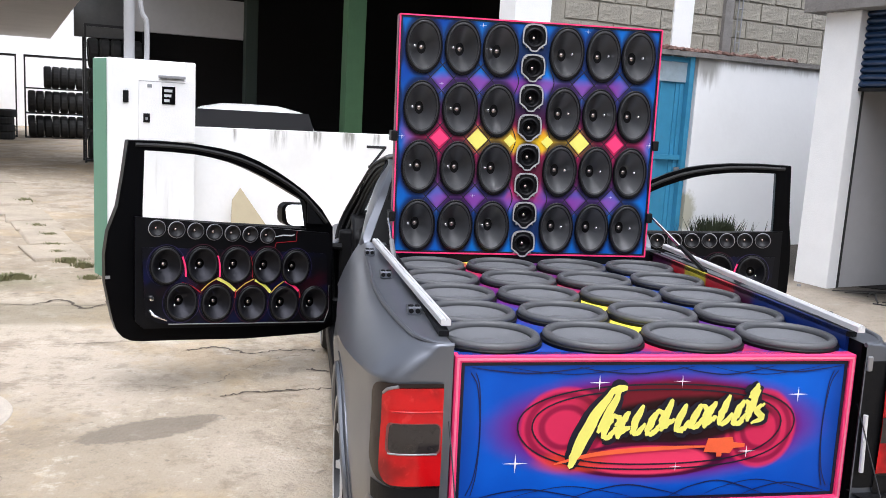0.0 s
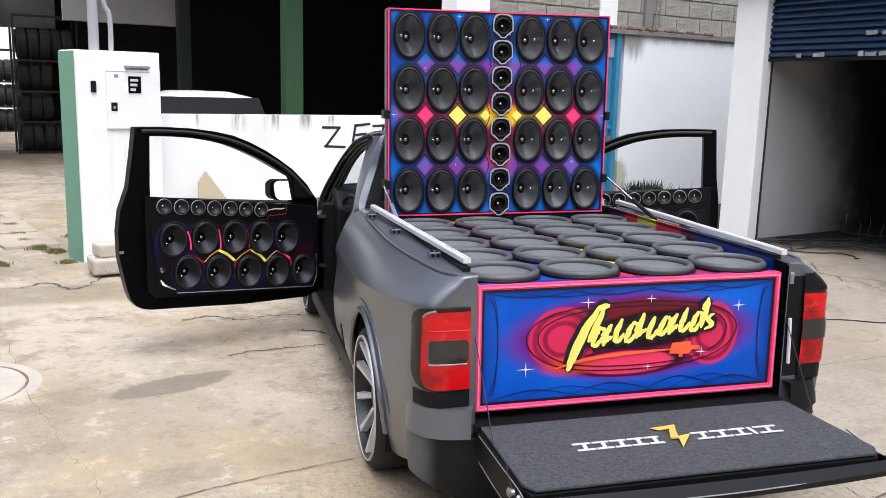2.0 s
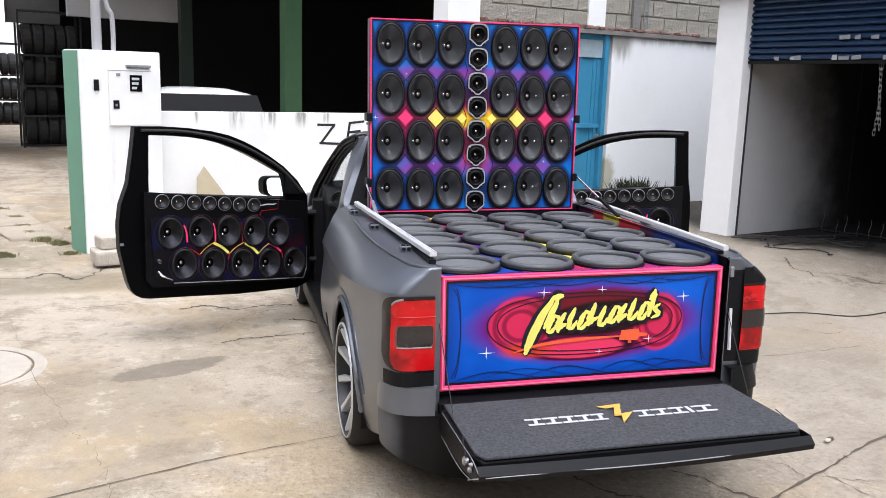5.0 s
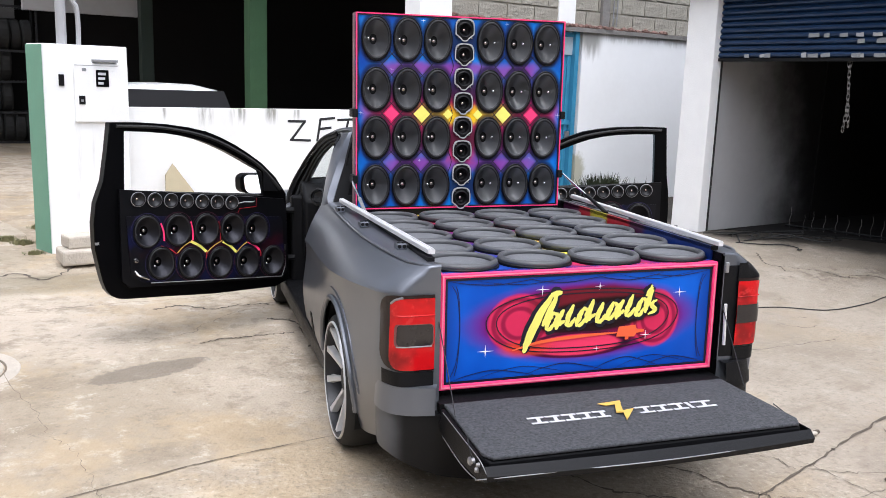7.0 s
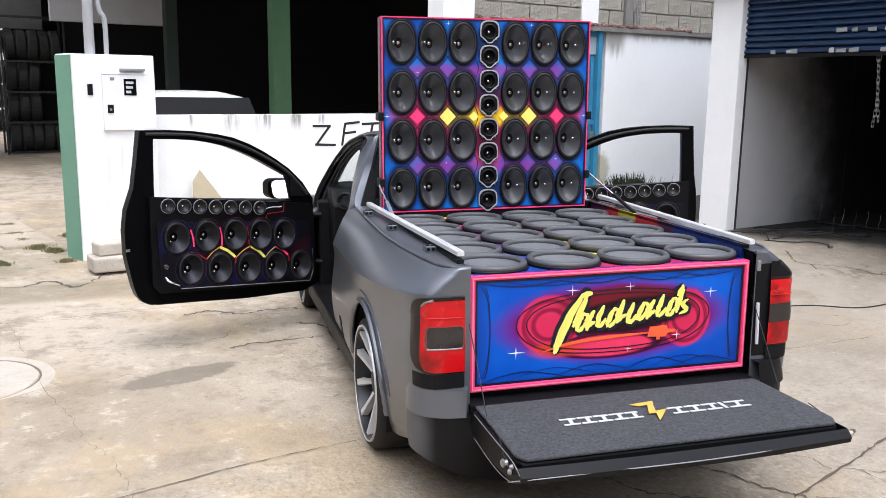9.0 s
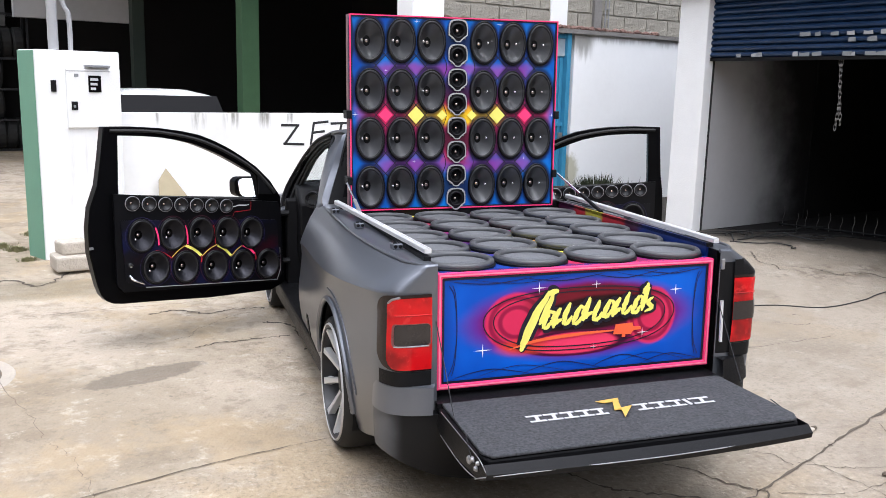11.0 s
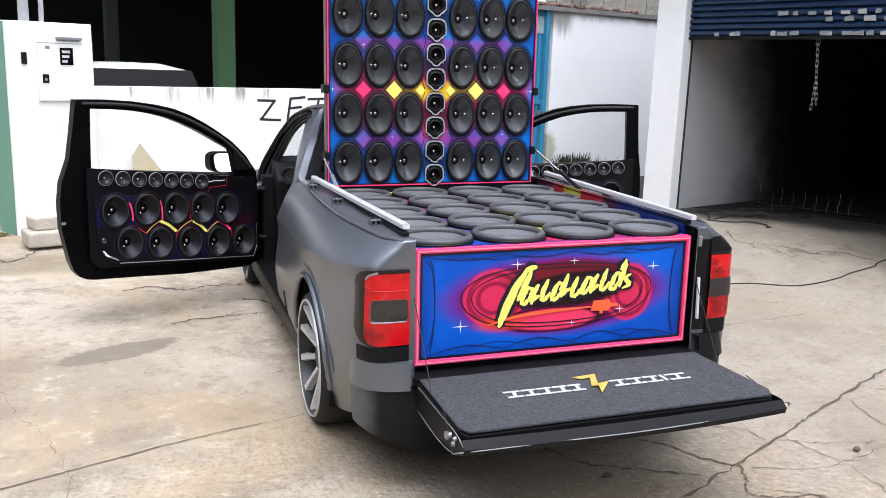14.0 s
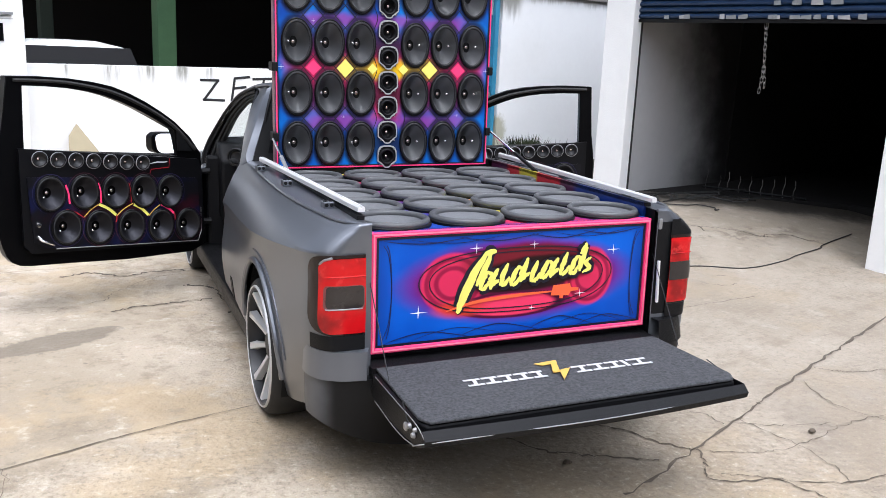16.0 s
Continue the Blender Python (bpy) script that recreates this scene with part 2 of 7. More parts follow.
def plaster_paint(nt, x, y, z):
    drip = grain(nt, 1.0, 5)
    n = nt.nodes.new("ShaderNodeMapping")
    n.inputs["Scale"].default_value = (9, 9, 0.8)
    nt.links.new(coords(nt), n.inputs[0])
    streak = grain(nt, 1.0, 5, 0.65, n.outputs[0])
    c = blend(nt, drip.step(0.45, 0.8) * 0.35, (0.86, 0.865, 0.86), (0.70, 0.70, 0.67))
    return blend(nt, streak.step(0.56, 0.80) * 0.35, c, (0.36, 0.35, 0.31))


def drips(nt):
    n = nt.nodes.new("ShaderNodeMapping")
    n.inputs["Scale"].default_value = (11, 11, 1.1)
    nt.links.new(coords(nt), n.inputs[0])
    return grain(nt, 1.0, 5, 0.65, n.outputs[0])


def low_wall_paint(nt, x, y, z):
    run = drips(nt)
    u = (x + 2.79) * 0.9563 + (y - 5.73) * 0.2924
    wash = grain(nt, 1.3, 6, 0.65)
    c = blend(nt, wash.step(0.46, 0.72) * 0.35, (0.87, 0.87, 0.86), (0.70, 0.69, 0.65))
    for at, wide, foot in ((1.62, 0.10, 1.08), (1.97, 0.12, 1.10), (2.33, 0.09, 1.10), (2.62, 0.05, 1.16), (1.18, 0.05, 1.16)):
        spot = (u - at).size().step(wide, wide * 0.3) * z.step(foot, 1.275) * run.step(0.40, 0.56)
        c = blend(nt, spot * 0.85, c, (0.21, 0.205, 0.17))
    foot = z.step(0.30, 0.02) * grain(nt, 6, 5, 0.7).step(0.42, 0.62)
    return blend(nt, foot * 0.6, c, (0.34, 0.29, 0.22))


def tall_wall_paint(nt, x, y, z):
    run = drips(nt)
    u = (x + 2.79) * 0.9563 + (y - 5.73) * 0.2924
    wash = grain(nt, 0.9, 5, 0.6)
    c = blend(nt, wash.step(0.45, 0.75) * 0.3, (0.87, 0.88, 0.89), (0.74, 0.74, 0.73))
    spot = (u - 6.12 + (run - 0.5) * 0.2).size().step(0.22, 0.08) * (z + (run - 0.5) * 0.5).step(1.98, 2.22)
    c = blend(nt, spot * 0.8, c, (0.20, 0.195, 0.17))
    moss = ring(u, z, 5.98, 0.62, 0.20, 0.26) + (grain(nt, 7, 5, 0.7) - 0.5) * 1.3
    c = blend(nt, moss.step(1.0, 0.5) * 0.75, c, (0.36, 0.35, 0.22))
    rim = (z + (run - 0.5) * 0.25).step(2.20, 2.30)
    return blend(nt, rim * 0.55, c, (0.33, 0.32, 0.29))


def inner_shade_paint(nt, x, y, z):
    """Dull white wall paint; shade painted in towards the workshop, ragged at its edge."""
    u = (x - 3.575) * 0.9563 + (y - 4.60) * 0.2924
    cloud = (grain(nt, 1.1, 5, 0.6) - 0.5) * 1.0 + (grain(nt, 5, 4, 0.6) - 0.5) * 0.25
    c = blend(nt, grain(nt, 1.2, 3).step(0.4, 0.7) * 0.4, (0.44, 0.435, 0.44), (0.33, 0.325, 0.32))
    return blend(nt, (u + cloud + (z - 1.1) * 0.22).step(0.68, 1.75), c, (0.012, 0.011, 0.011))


def metal_blue(nt, x, y, z):
    rust = grain(nt, 5, 6)
    return blend(nt, rust.step(0.62, 0.8) * 0.6, (0.05, 0.25, 0.42), (0.10, 0.12, 0.13))


BLUE, VIOLET, PINK, YELLOW = (0.012, 0.07, 0.42), (0.20, 0.02, 0.30), (0.85, 0.025, 0.13), (0.86, 0.70, 0.03)


def tail_panel_paint(nt, x, y, z):
    haze = grain(nt, 9, 3) * 0.10 - 0.05
    e = ring(x, z, 0.007, 0.731, 0.405, 0.134) + haze
    c = blend(nt, grain(nt, 3, 2).step(0.3, 0.7), (0.004, 0.072, 0.47), (0.006, 0.115, 0.62))
    edge = (x.size() - 0.50).step(-0.01, 0.08).high((z - 0.717).size().step(0.16, 0.22))
    c = blend(nt, edge * 0.65, c, (0.004, 0.026, 0.20))
    c = blend(nt, e.step(1.36, 0.98), c, (0.16, 0.006, 0.21))
    c = blend(nt, e.step(1.12, 0.92), c, (0.20, 0.004, 0.06))
    # two lobes of nested ovals
    for cx, cz, a, b in ((-0.272, 0.735, 0.135, 0.118), (0.322, 0.722, 0.112, 0.122)):
        lobe = ring(x, z, cx, cz, a, b) + haze * 0.6
        c = blend(nt, lobe.step(1.04, 0.92) * 0.9, c, (0.70, 0.026, 0.095))
        for r in (0.80, 0.50):
            c = blend(nt, (lobe - r).size().step(0.11, 0.03) * 0.8, c, (0.22, 0.003, 0.040))
    # smoky red cloud behind the emblem, black behind its strokes
    cloud = ring(x, z, 0.06, 0.80, 0.30, 0.075) + haze * 2.2
    c = blend(nt, cloud.step(1.15, 0.7) * 0.9, c, (0.15, 0.008, 0.012))
    core = ring(x, z - x * 0.07, 0.06, 0.745, 0.285, 0.072) + haze * 1.4
    c = blend(nt, core.step(1.10, 0.85) * 0.96, c, (0.012, 0.004, 0.004))
    foot = ring(x, z, -0.02, 0.632, 0.205, 0.046) + haze
    c = blend(nt, foot.step(1.22, 1.10), c, (0.07, 0.002, 0.03))
    c = blend(nt, foot.step(1.02, 0.85), c, (0.86, 0.045, 0.13))
    ember = ring(x, z, -0.24, 0.632, 0.13, 0.040) + haze
    return blend(nt, ember.step(1.1, 0.4) * 0.8, c, (0.80, 0.06, 0.02))


def board_paint(nt, x, y, z):
    haze = grain(nt, 7, 3) * 0.14 - 0.07
    d = (z - 1.46 + haze * 0.6).size()
    side = (x + 0.02 + haze).size()
    c = blend(nt, grain(nt, 4, 2).step(0.3, 0.7), (0.003, 0.050, 0.34), (0.008, 0.20, 0.68))
    edge = (side - 0.50).step(0.0, 0.09)
    c = blend(nt, edge * 0.5, c, (0.004, 0.05, 0.30))
    # violet spots where four speakers meet
    for at in (1.745, 1.232):
        spot = (z - at + 0.02 + haze * 0.4).size().step(0.060, 0.01) * side.step(0.50, 0.38)
        c = blend(nt, spot * 0.7, c, (0.30, 0.035, 0.28))
    c = blend(nt, d.step(0.24, 0.12) * side.step(0.56, 0.40), c, (0.30, 0.010, 0.12))
    c = blend(nt, d.step(0.14, 0.05) * side.step(0.58, 0.48), c, (0.72, 0.018, 0.12))
    c = blend(nt, (z - 1.488 + haze * 0.3).size().step(0.070, 0.035) * side.step(0.34, 0.2), c, (0.90, 0.55, 0.01))
    glow = side.step(0.10, 0.05) * (z - 1.40 + haze * 0.6).size().step(0.20, 0.12)
    c = blend(nt, glow * d.step(0.03, 0.1) * 0.85, c, (0.70, 0.020, 0.045))
    # a dark airbrushed ring round every speaker
    across = ((x + 0.0205).size() - 0.149).fold(0.0835)
    along = (z - 1.103).fold(0.1287)
    halo = ring(across, along, 0.0, 0.0, 0.081, 0.118)
    return blend(nt, halo.step(1.30, 1.02) * 0.85, c, (0.005, 0.006, 0.028))


def bed_paint(nt, x, y, z):
    haze = grain(nt, 5, 3) * 0.3 - 0.15
    d = (x + (y - 0.6) * 0.25 + haze).size()
    c = blend(nt, grain(nt, 4, 2).step(0.3, 0.7), (0.006, 0.04, 0.26), (0.02, 0.06, 0.34))
    c = blend(nt, d.step(0.36, 0.24), c, (0.12, 0.012, 0.16))
    c = blend(nt, d.step(0.22, 0.12), c, (0.45, 0.02, 0.07))
    return blend(nt, d.step(0.10, 0.05), c, (0.80, 0.72, 0.06))


def door_paint(nt, x, y, z):
    haze = grain(nt, 8, 3) * 0.16 - 0.08
    d = (z - 0.60 + haze).size()
    c = blend(nt, grain(nt, 5, 2).step(0.5, 0.66), (0.003, 0.003, 0.005), (0.004, 0.006, 0.035))
    c = blend(nt, grain(nt, 3.2, 2).step(0.50, 0.66) * 0.8, c, (0.004, 0.005, 0.024))
    return blend(nt, d.step(0.07, 0.01) * grain(nt, 6, 2).step(0.42, 0.58) * 0.6, c, (0.035, 0.002, 0.008))


def liner_paint(nt, x, y, z):
    edge = grain(nt, 12, 2) * 0.06
    c = blend(nt, (y + edge).step(0.60, 0.66), (0.005, 0.024, 0.16), (0.06, 0.010, 0.04))
    c = blend(nt, (y + edge - 1.06).size().step(0.30, 0.27), c, (0.42, 0.012, 0.022))
    return blend(nt, (y + edge - 1.10).size().step(0.11, 0.09), c, (0.48, 0.42, 0.03))


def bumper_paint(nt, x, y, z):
    """Graphite at the left flank, with shade painted black across the tail."""
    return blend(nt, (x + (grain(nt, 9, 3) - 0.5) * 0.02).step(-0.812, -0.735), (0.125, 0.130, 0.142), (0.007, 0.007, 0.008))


def lens_paint(nt, x, y, z):
    wide, band = grain(nt, 9, 2), grain(nt, 26, 3)
    c = blend(nt, wide.step(0.36, 0.60), (0.24, 0.0015, 0.003), (0.55, 0.0025, 0.005))
    return blend(nt, band.step(0.56, 0.70) * 0.6, c, (0.66, 0.03, 0.03))


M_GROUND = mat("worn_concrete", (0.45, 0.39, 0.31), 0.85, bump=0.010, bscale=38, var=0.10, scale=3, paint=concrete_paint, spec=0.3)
M_KERBSTONE = mat("worn_kerb", (0.41, 0.35, 0.27), 0.9, bump=0.012, bscale=24, var=0.4, scale=3)
M_SEAM = mat("dusty_crack", (0.17, 0.135, 0.10), 0.95, bump=0.004, bscale=90, var=0.4, scale=9)
M_CRACK = mat("crack_dirt", (0.10, 0.08, 0.06), 0.95, bump=0.004, bscale=90)
M_KERB = mat("kerb_stone", (0.50, 0.45, 0.38), 0.9, bump=0.01, bscale=30, var=0.25)
M_PLASTER = mat("white_plaster", (0.8, 0.8, 0.78), 0.75, bump=0.0012, bscale=22, var=0.05, scale=1.5, paint=plaster_paint)
M_LOWWALL = mat("stained_low_wall", (0.8, 0.8, 0.78), 0.75, bump=0.0012, bscale=22, var=0.04, scale=1.5, paint=low_wall_paint)
M_TALLWALL = mat("stained_tall_wall", (0.8, 0.8, 0.78), 0.75, bump=0.0012, bscale=22, var=0.04, scale=1.2, paint=tall_wall_paint)
M_GREYWALL = mat("shaded_white_paint", (0.26, 0.26, 0.265), 0.75, var=0.10, scale=1.2, bump=0.002, paint=inner_shade_paint)
M_WHITE = mat("white_paint", (0.86, 0.86, 0.855), 0.6, var=0.05, bump=0.002)
M_GREENWALL = mat("green_paint", (0.16, 0.34, 0.24), 0.65, var=0.12, bump=0.002)
M_DIMGREEN = mat("shaded_green_paint", (0.030, 0.045, 0.036), 0.7, var=0.25)
M_GATEPALE = mat("bleached_gate_paint", (0.34, 0.42, 0.47), 0.6, var=0.35, scale=9)
M_GREENCOL = mat("green_column_paint", (0.07, 0.16, 0.075), 0.6, var=0.2)
# Near black in place of deep shade inside garage and shed.
M_DARK = mat("shade_black", (0.014, 0.013, 0.013), 0.9, spec=0.2, var=0.3, scale=2)
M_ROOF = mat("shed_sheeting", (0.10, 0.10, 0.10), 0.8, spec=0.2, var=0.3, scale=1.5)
M_BLOCK = mat("grey_block", (0.31, 0.29, 0.245), 0.9, bump=0.02, bscale=22, var=0.45, scale=2.2)
M_MORTAR = mat("mortar", (0.31, 0.29, 0.245), 0.95, bump=0.01, bscale=40)
M_SLABCON = mat("stained_concrete", (0.20, 0.19, 0.18), 0.9, bump=0.01, bscale=25, var=0.35)
M_SHUTTER = mat("blue_shutter", (0.005, 0.025, 0.075), 0.45, var=0.35, scale=3)
M_GATE = mat("blue_gate", (0.05, 0.25, 0.42), 0.5, paint=metal_blue)
M_CAR = mat("graphite_satin_paint", (0.168, 0.178, 0.202), 0.30, metal=0.66, var=0.04, scale=6, uneven=0.25, spec=0.4)
M_BUMPER = mat("shaded_bumper_paint", (0.05, 0.05, 0.055), 0.50, metal=0.35, var=0.05, scale=20, paint=bumper_paint, spec=0.3)
M_SMOKED = mat("smoked_red_lens", (0.010, 0.003, 0.004), 0.12, var=0.2, scale=20, spec=0.4)
M_FRAMELINE = mat("dull_lamp_frame", (0.17, 0.045, 0.045), 0.30, var=0.15, scale=30)
M_PALEPINK = mat("pale_pink_paint", (0.95, 0.24, 0.36), 0.45, spec=0.3, var=0.08, scale=12)
M_BLACKPLASTIC = mat("black_plastic", (0.005, 0.005, 0.006), 0.5, spec=0.2, var=0.15, bump=0.0008, bscale=400)
M_BLACKGLOSS = mat("black_gloss_paint", (0.002, 0.002, 0.0025), 0.34, spec=0.08, var=0.1)
M_RUBBER = mat("rubber", (0.016, 0.016, 0.016), 0.75, var=0.2, bump=0.001, bscale=200)
M_CONE = mat("speaker_cone", (0.25, 0.252, 0.262), 0.44, spec=0.35, metal=1.0, var=0.15, scale=30, bump=0.0006, bscale=300)
M_DOORCONE = mat("door_cone", (0.050, 0.050, 0.058), 0.54, metal=1.0, var=0.15, scale=30, bump=0.0006, bscale=300)
M_SUBCONE = mat("woofer_cone", (0.125, 0.128, 0.137), 0.45, var=0.2, scale=30, bump=0.0006, bscale=300)
M_OVALRIM = mat("oval_surround", (0.010, 0.010, 0.012), 0.5, var=0.2, scale=30)
M_RAIL = mat("bright_aluminium", (0.78, 0.78, 0.79), 0.35, metal=0.3, var=0.08, scale=25)
M_SURROUND = mat("foam_surround", (0.075, 0.077, 0.082), 0.40, var=0.2, scale=20, bump=0.0008, bscale=250)
M_CAP = mat("dust_cap", (0.55, 0.47, 0.43), 0.05, metal=1.0, var=0.05)
M_FRAMEBLACK = mat("speaker_basket", (0.003, 0.003, 0.004), 0.4, spec=0.2, var=0.1)
M_CHROME = mat("chrome", (0.75, 0.75, 0.76), 0.14, metal=1.0, var=0.05)
M_ALU = mat("brushed_aluminium", (0.60, 0.60, 0.61), 0.42, metal=0.35, var=0.08, scale=25)
M_GREYMETAL = mat("grey_metal", (0.33, 0.33, 0.34), 0.4, metal=0.6, var=0.1)
M_PINK = mat("fluorescent_pink_paint", (0.95, 0.05, 0.19), 0.45, spec=0.3, var=0.08, scale=12)
M_YELLOW = mat("yellow_paint", (0.88, 0.81, 0.17), 0.5, spec=0.2, var=0.08, scale=20)
M_ORANGE = mat("orange_paint", (0.90, 0.13, 0.04), 0.35, var=0.15, scale=20)
M_REDLINE = mat("dull_red_paint", (0.35, 0.01, 0.02), 0.5, var=0.2)
M_DULLPINK = mat("dull_pink_grey_paint", (0.30, 0.17, 0.19), 0.6, var=0.15, scale=8)
M_DULLVIOLET = mat("faint_violet_paint", (0.022, 0.016, 0.075), 0.5, var=0.3, scale=12)
M_DULLRED = mat("faint_red_paint", (0.055, 0.009, 0.020), 0.5, var=0.3, scale=12)
M_RUBBLE = mat("mortar_rubble", (0.20, 0.12, 0.10), 0.95, var=0.5, scale=14, bump=0.01, bscale=60)
M_NAVY = mat("navy_ink", (0.004, 0.012, 0.085), 0.4, var=0.1)
M_INK = mat("black_ink", (0.005, 0.005, 0.018), 0.35, var=0.1)
M_STAR = mat("white_sparkle_paint", (0.85, 0.85, 0.9), 0.35, var=0.05)
M_PANELART = mat("airbrushed_panel", BLUE, 0.45, var=0.05, paint=tail_panel_paint, spec=0.25)
M_BOARDART = mat("airbrushed_board", BLUE, 0.45, var=0.05, paint=board_paint, spec=0.25)
M_BEDART = mat("airbrushed_baffle", BLUE, 0.45, var=0.05, paint=bed_paint, spec=0.25)
M_DOORART = mat("airbrushed_door_panel", BLUE, 0.4, var=0.05, paint=door_paint, spec=0.25)
M_LINER = mat("painted_liner", BLUE, 0.35, var=0.05, paint=liner_paint)
M_CARPET = mat("charcoal_carpet", (0.082, 0.084, 0.091), 0.95, spec=0.1, var=0.95, scale=110, bump=0.004, bscale=420)
M_SILVERPRINT = mat("silver_print", (0.55, 0.56, 0.58), 0.5, var=0.15, scale=60)
M_GOLDPRINT = mat("gold_print", (0.62, 0.40, 0.08), 0.5, var=0.15, scale=60)
M_LAMPRED = mat("red_lens", (0.34, 0.003, 0.006), 0.14, var=0.12, scale=16, coat=0.1, spec=0.35, paint=lens_paint)
M_LAMPDARK = mat("smoked_lens", (0.02, 0.016, 0.016), 0.12, var=0.15, scale=30, coat=0.2)
M_PLATE = mat("cast_plate", (0.42, 0.42, 0.43), 0.4, metal=0.3, var=0.12, scale=30)
M_UNDERROOF = mat("pale_roof_lining", (0.50, 0.50, 0.51), 0.8, var=0.15, scale=1.0)
M_RIMDARK = mat("dark_rim_paint", (0.03, 0.03, 0.032), 0.35, metal=0.5, var=0.1)
M_LAMPCLEAR = mat("clear_lens", (0.35, 0.33, 0.33), 0.08, var=0.1, coat=0.8)
M_GLASS = glass("car_glass", (0.75, 0.8, 0.8))
M_DARKGLASS = mat("tinted_glass", (0.006, 0.006, 0.007), 0.35, var=0.05, spec=0.05)
M_MIRROR = mat("mirror_glass", (0.9, 0.9, 0.9), 0.02, metal=1.0, var=0.0)
M_WHITECAR = mat("white_car_paint", (0.75, 0.75, 0.75), 0.25, var=0.04)
M_SEAT = mat("dark_fabric", (0.02, 0.02, 0.022), 0.9, var=0.2, bump=0.002, bscale=300)
M_GRAFFITI = mat("black_spray", (0.02, 0.02, 0.022), 0.8, var=0.2)
M_LEAF = mat("weed_leaf", (0.25, 0.24, 0.125), 0.7, var=0.4, scale=15)
M_DRYLEAF = mat("dark_leaf", (0.035, 0.045, 0.02), 0.8, var=0.4, scale=15)
M_WOODLIGHT = mat("beige_board", (0.42, 0.36, 0.24), 0.8, var=0.1)
M_PVC = mat("grey_conduit", (0.38, 0.38, 0.39), 0.5, var=0.1)
M_STICKER = mat("white_sticker", (0.23, 0.24, 0.25), 0.6, var=0.2)

# ---- the plan: the buildings stand 17 degrees turned against the pickup ----
U, V, ORIGIN = Vector((0.9563, 0.2924, 0)), Vector((-0.2924, 0.9563, 0)), Vector((-2.79, 5.73, 0))
YARD = Matrix(((U.x, V.x, 0, ORIGIN.x), (U.y, V.y, 0, ORIGIN.y), (0, 0, 1, 0), (0, 0, 0, 1)))


def yard(u, v, z=0.0):
    return YARD @ Vector((u, v, z))


def ease(a, b, x):
    t = min(max((x - a) / (b - a), 0), 1)
    return t * t * (3 - 2 * t)


def ground_z(x, y):
    """The yard is level round the pickup, rises to the garage and up the drive to the shed."""
    return -0.024 * ease(1.2, 3.4, y) + 0.255 * ease(1.9, 3.5, x) * ease(1.6, 4.3, y) + 0.14 * ease(6.5, 14.0, y) * ease(-1.5, -4.0, x)


def build_ground():
    bm = B()
    xs = [-400, -120, -40, -20, -14] + [-10 + 0.5 * i for i in range(41)] + [12, 16, 24, 45, 120, 400]
    ys = [-400, -120, -40, -16, -8] + [-5 + 0.5 * i for i in range(51)] + [24, 32, 48, 120, 400]
    grid = [[bm.verts.new((x, y, ground_z(x, y))) for y in ys] for x in xs]
    for i in range(len(xs) - 1):
        for j in range(len(ys) - 1):
            bm.faces.new((grid[i][j], grid[i + 1][j], grid[i + 1][j + 1], grid[i][j + 1]))
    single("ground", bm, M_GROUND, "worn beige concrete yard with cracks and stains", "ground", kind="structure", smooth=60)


build_ground()


def on_ground(a, b, d=0.0):
    return Vector((a, b, ground_z(a, b) + d))


def crack(pts, width, seed, wob, material=None):
    rnd = random.Random(seed)
    line = smooth_line([Vector((*p, 0)) for p in pts], 10)
    line = [Vector((p.x + rnd.uniform(-1, 1) * wob, p.y + rnd.uniform(-1, 1) * wob)) for p in line]
    bm = B()
    rows = []
    for i, p in enumerate(line):
        t = (line[min(i + 1, len(line) - 1)] - line[max(i - 1, 0)]).normalized()
        s, w = Vector((-t.y, t.x)), width * rnd.uniform(0.15, 1.0) / 2
        rows.append([bm.verts.new(on_ground(*(p + s * w * k), 0.004)) for k in (-1, 1)])
    for a, b in zip(rows, rows[1:]):
        bm.faces.new((a[0], a[1], b[1], b[0]))
    single("crack", bm, material or M_CRACK, "dark dirt-filled crack in the concrete yard", "crack", "cracks in the yard", "structure")


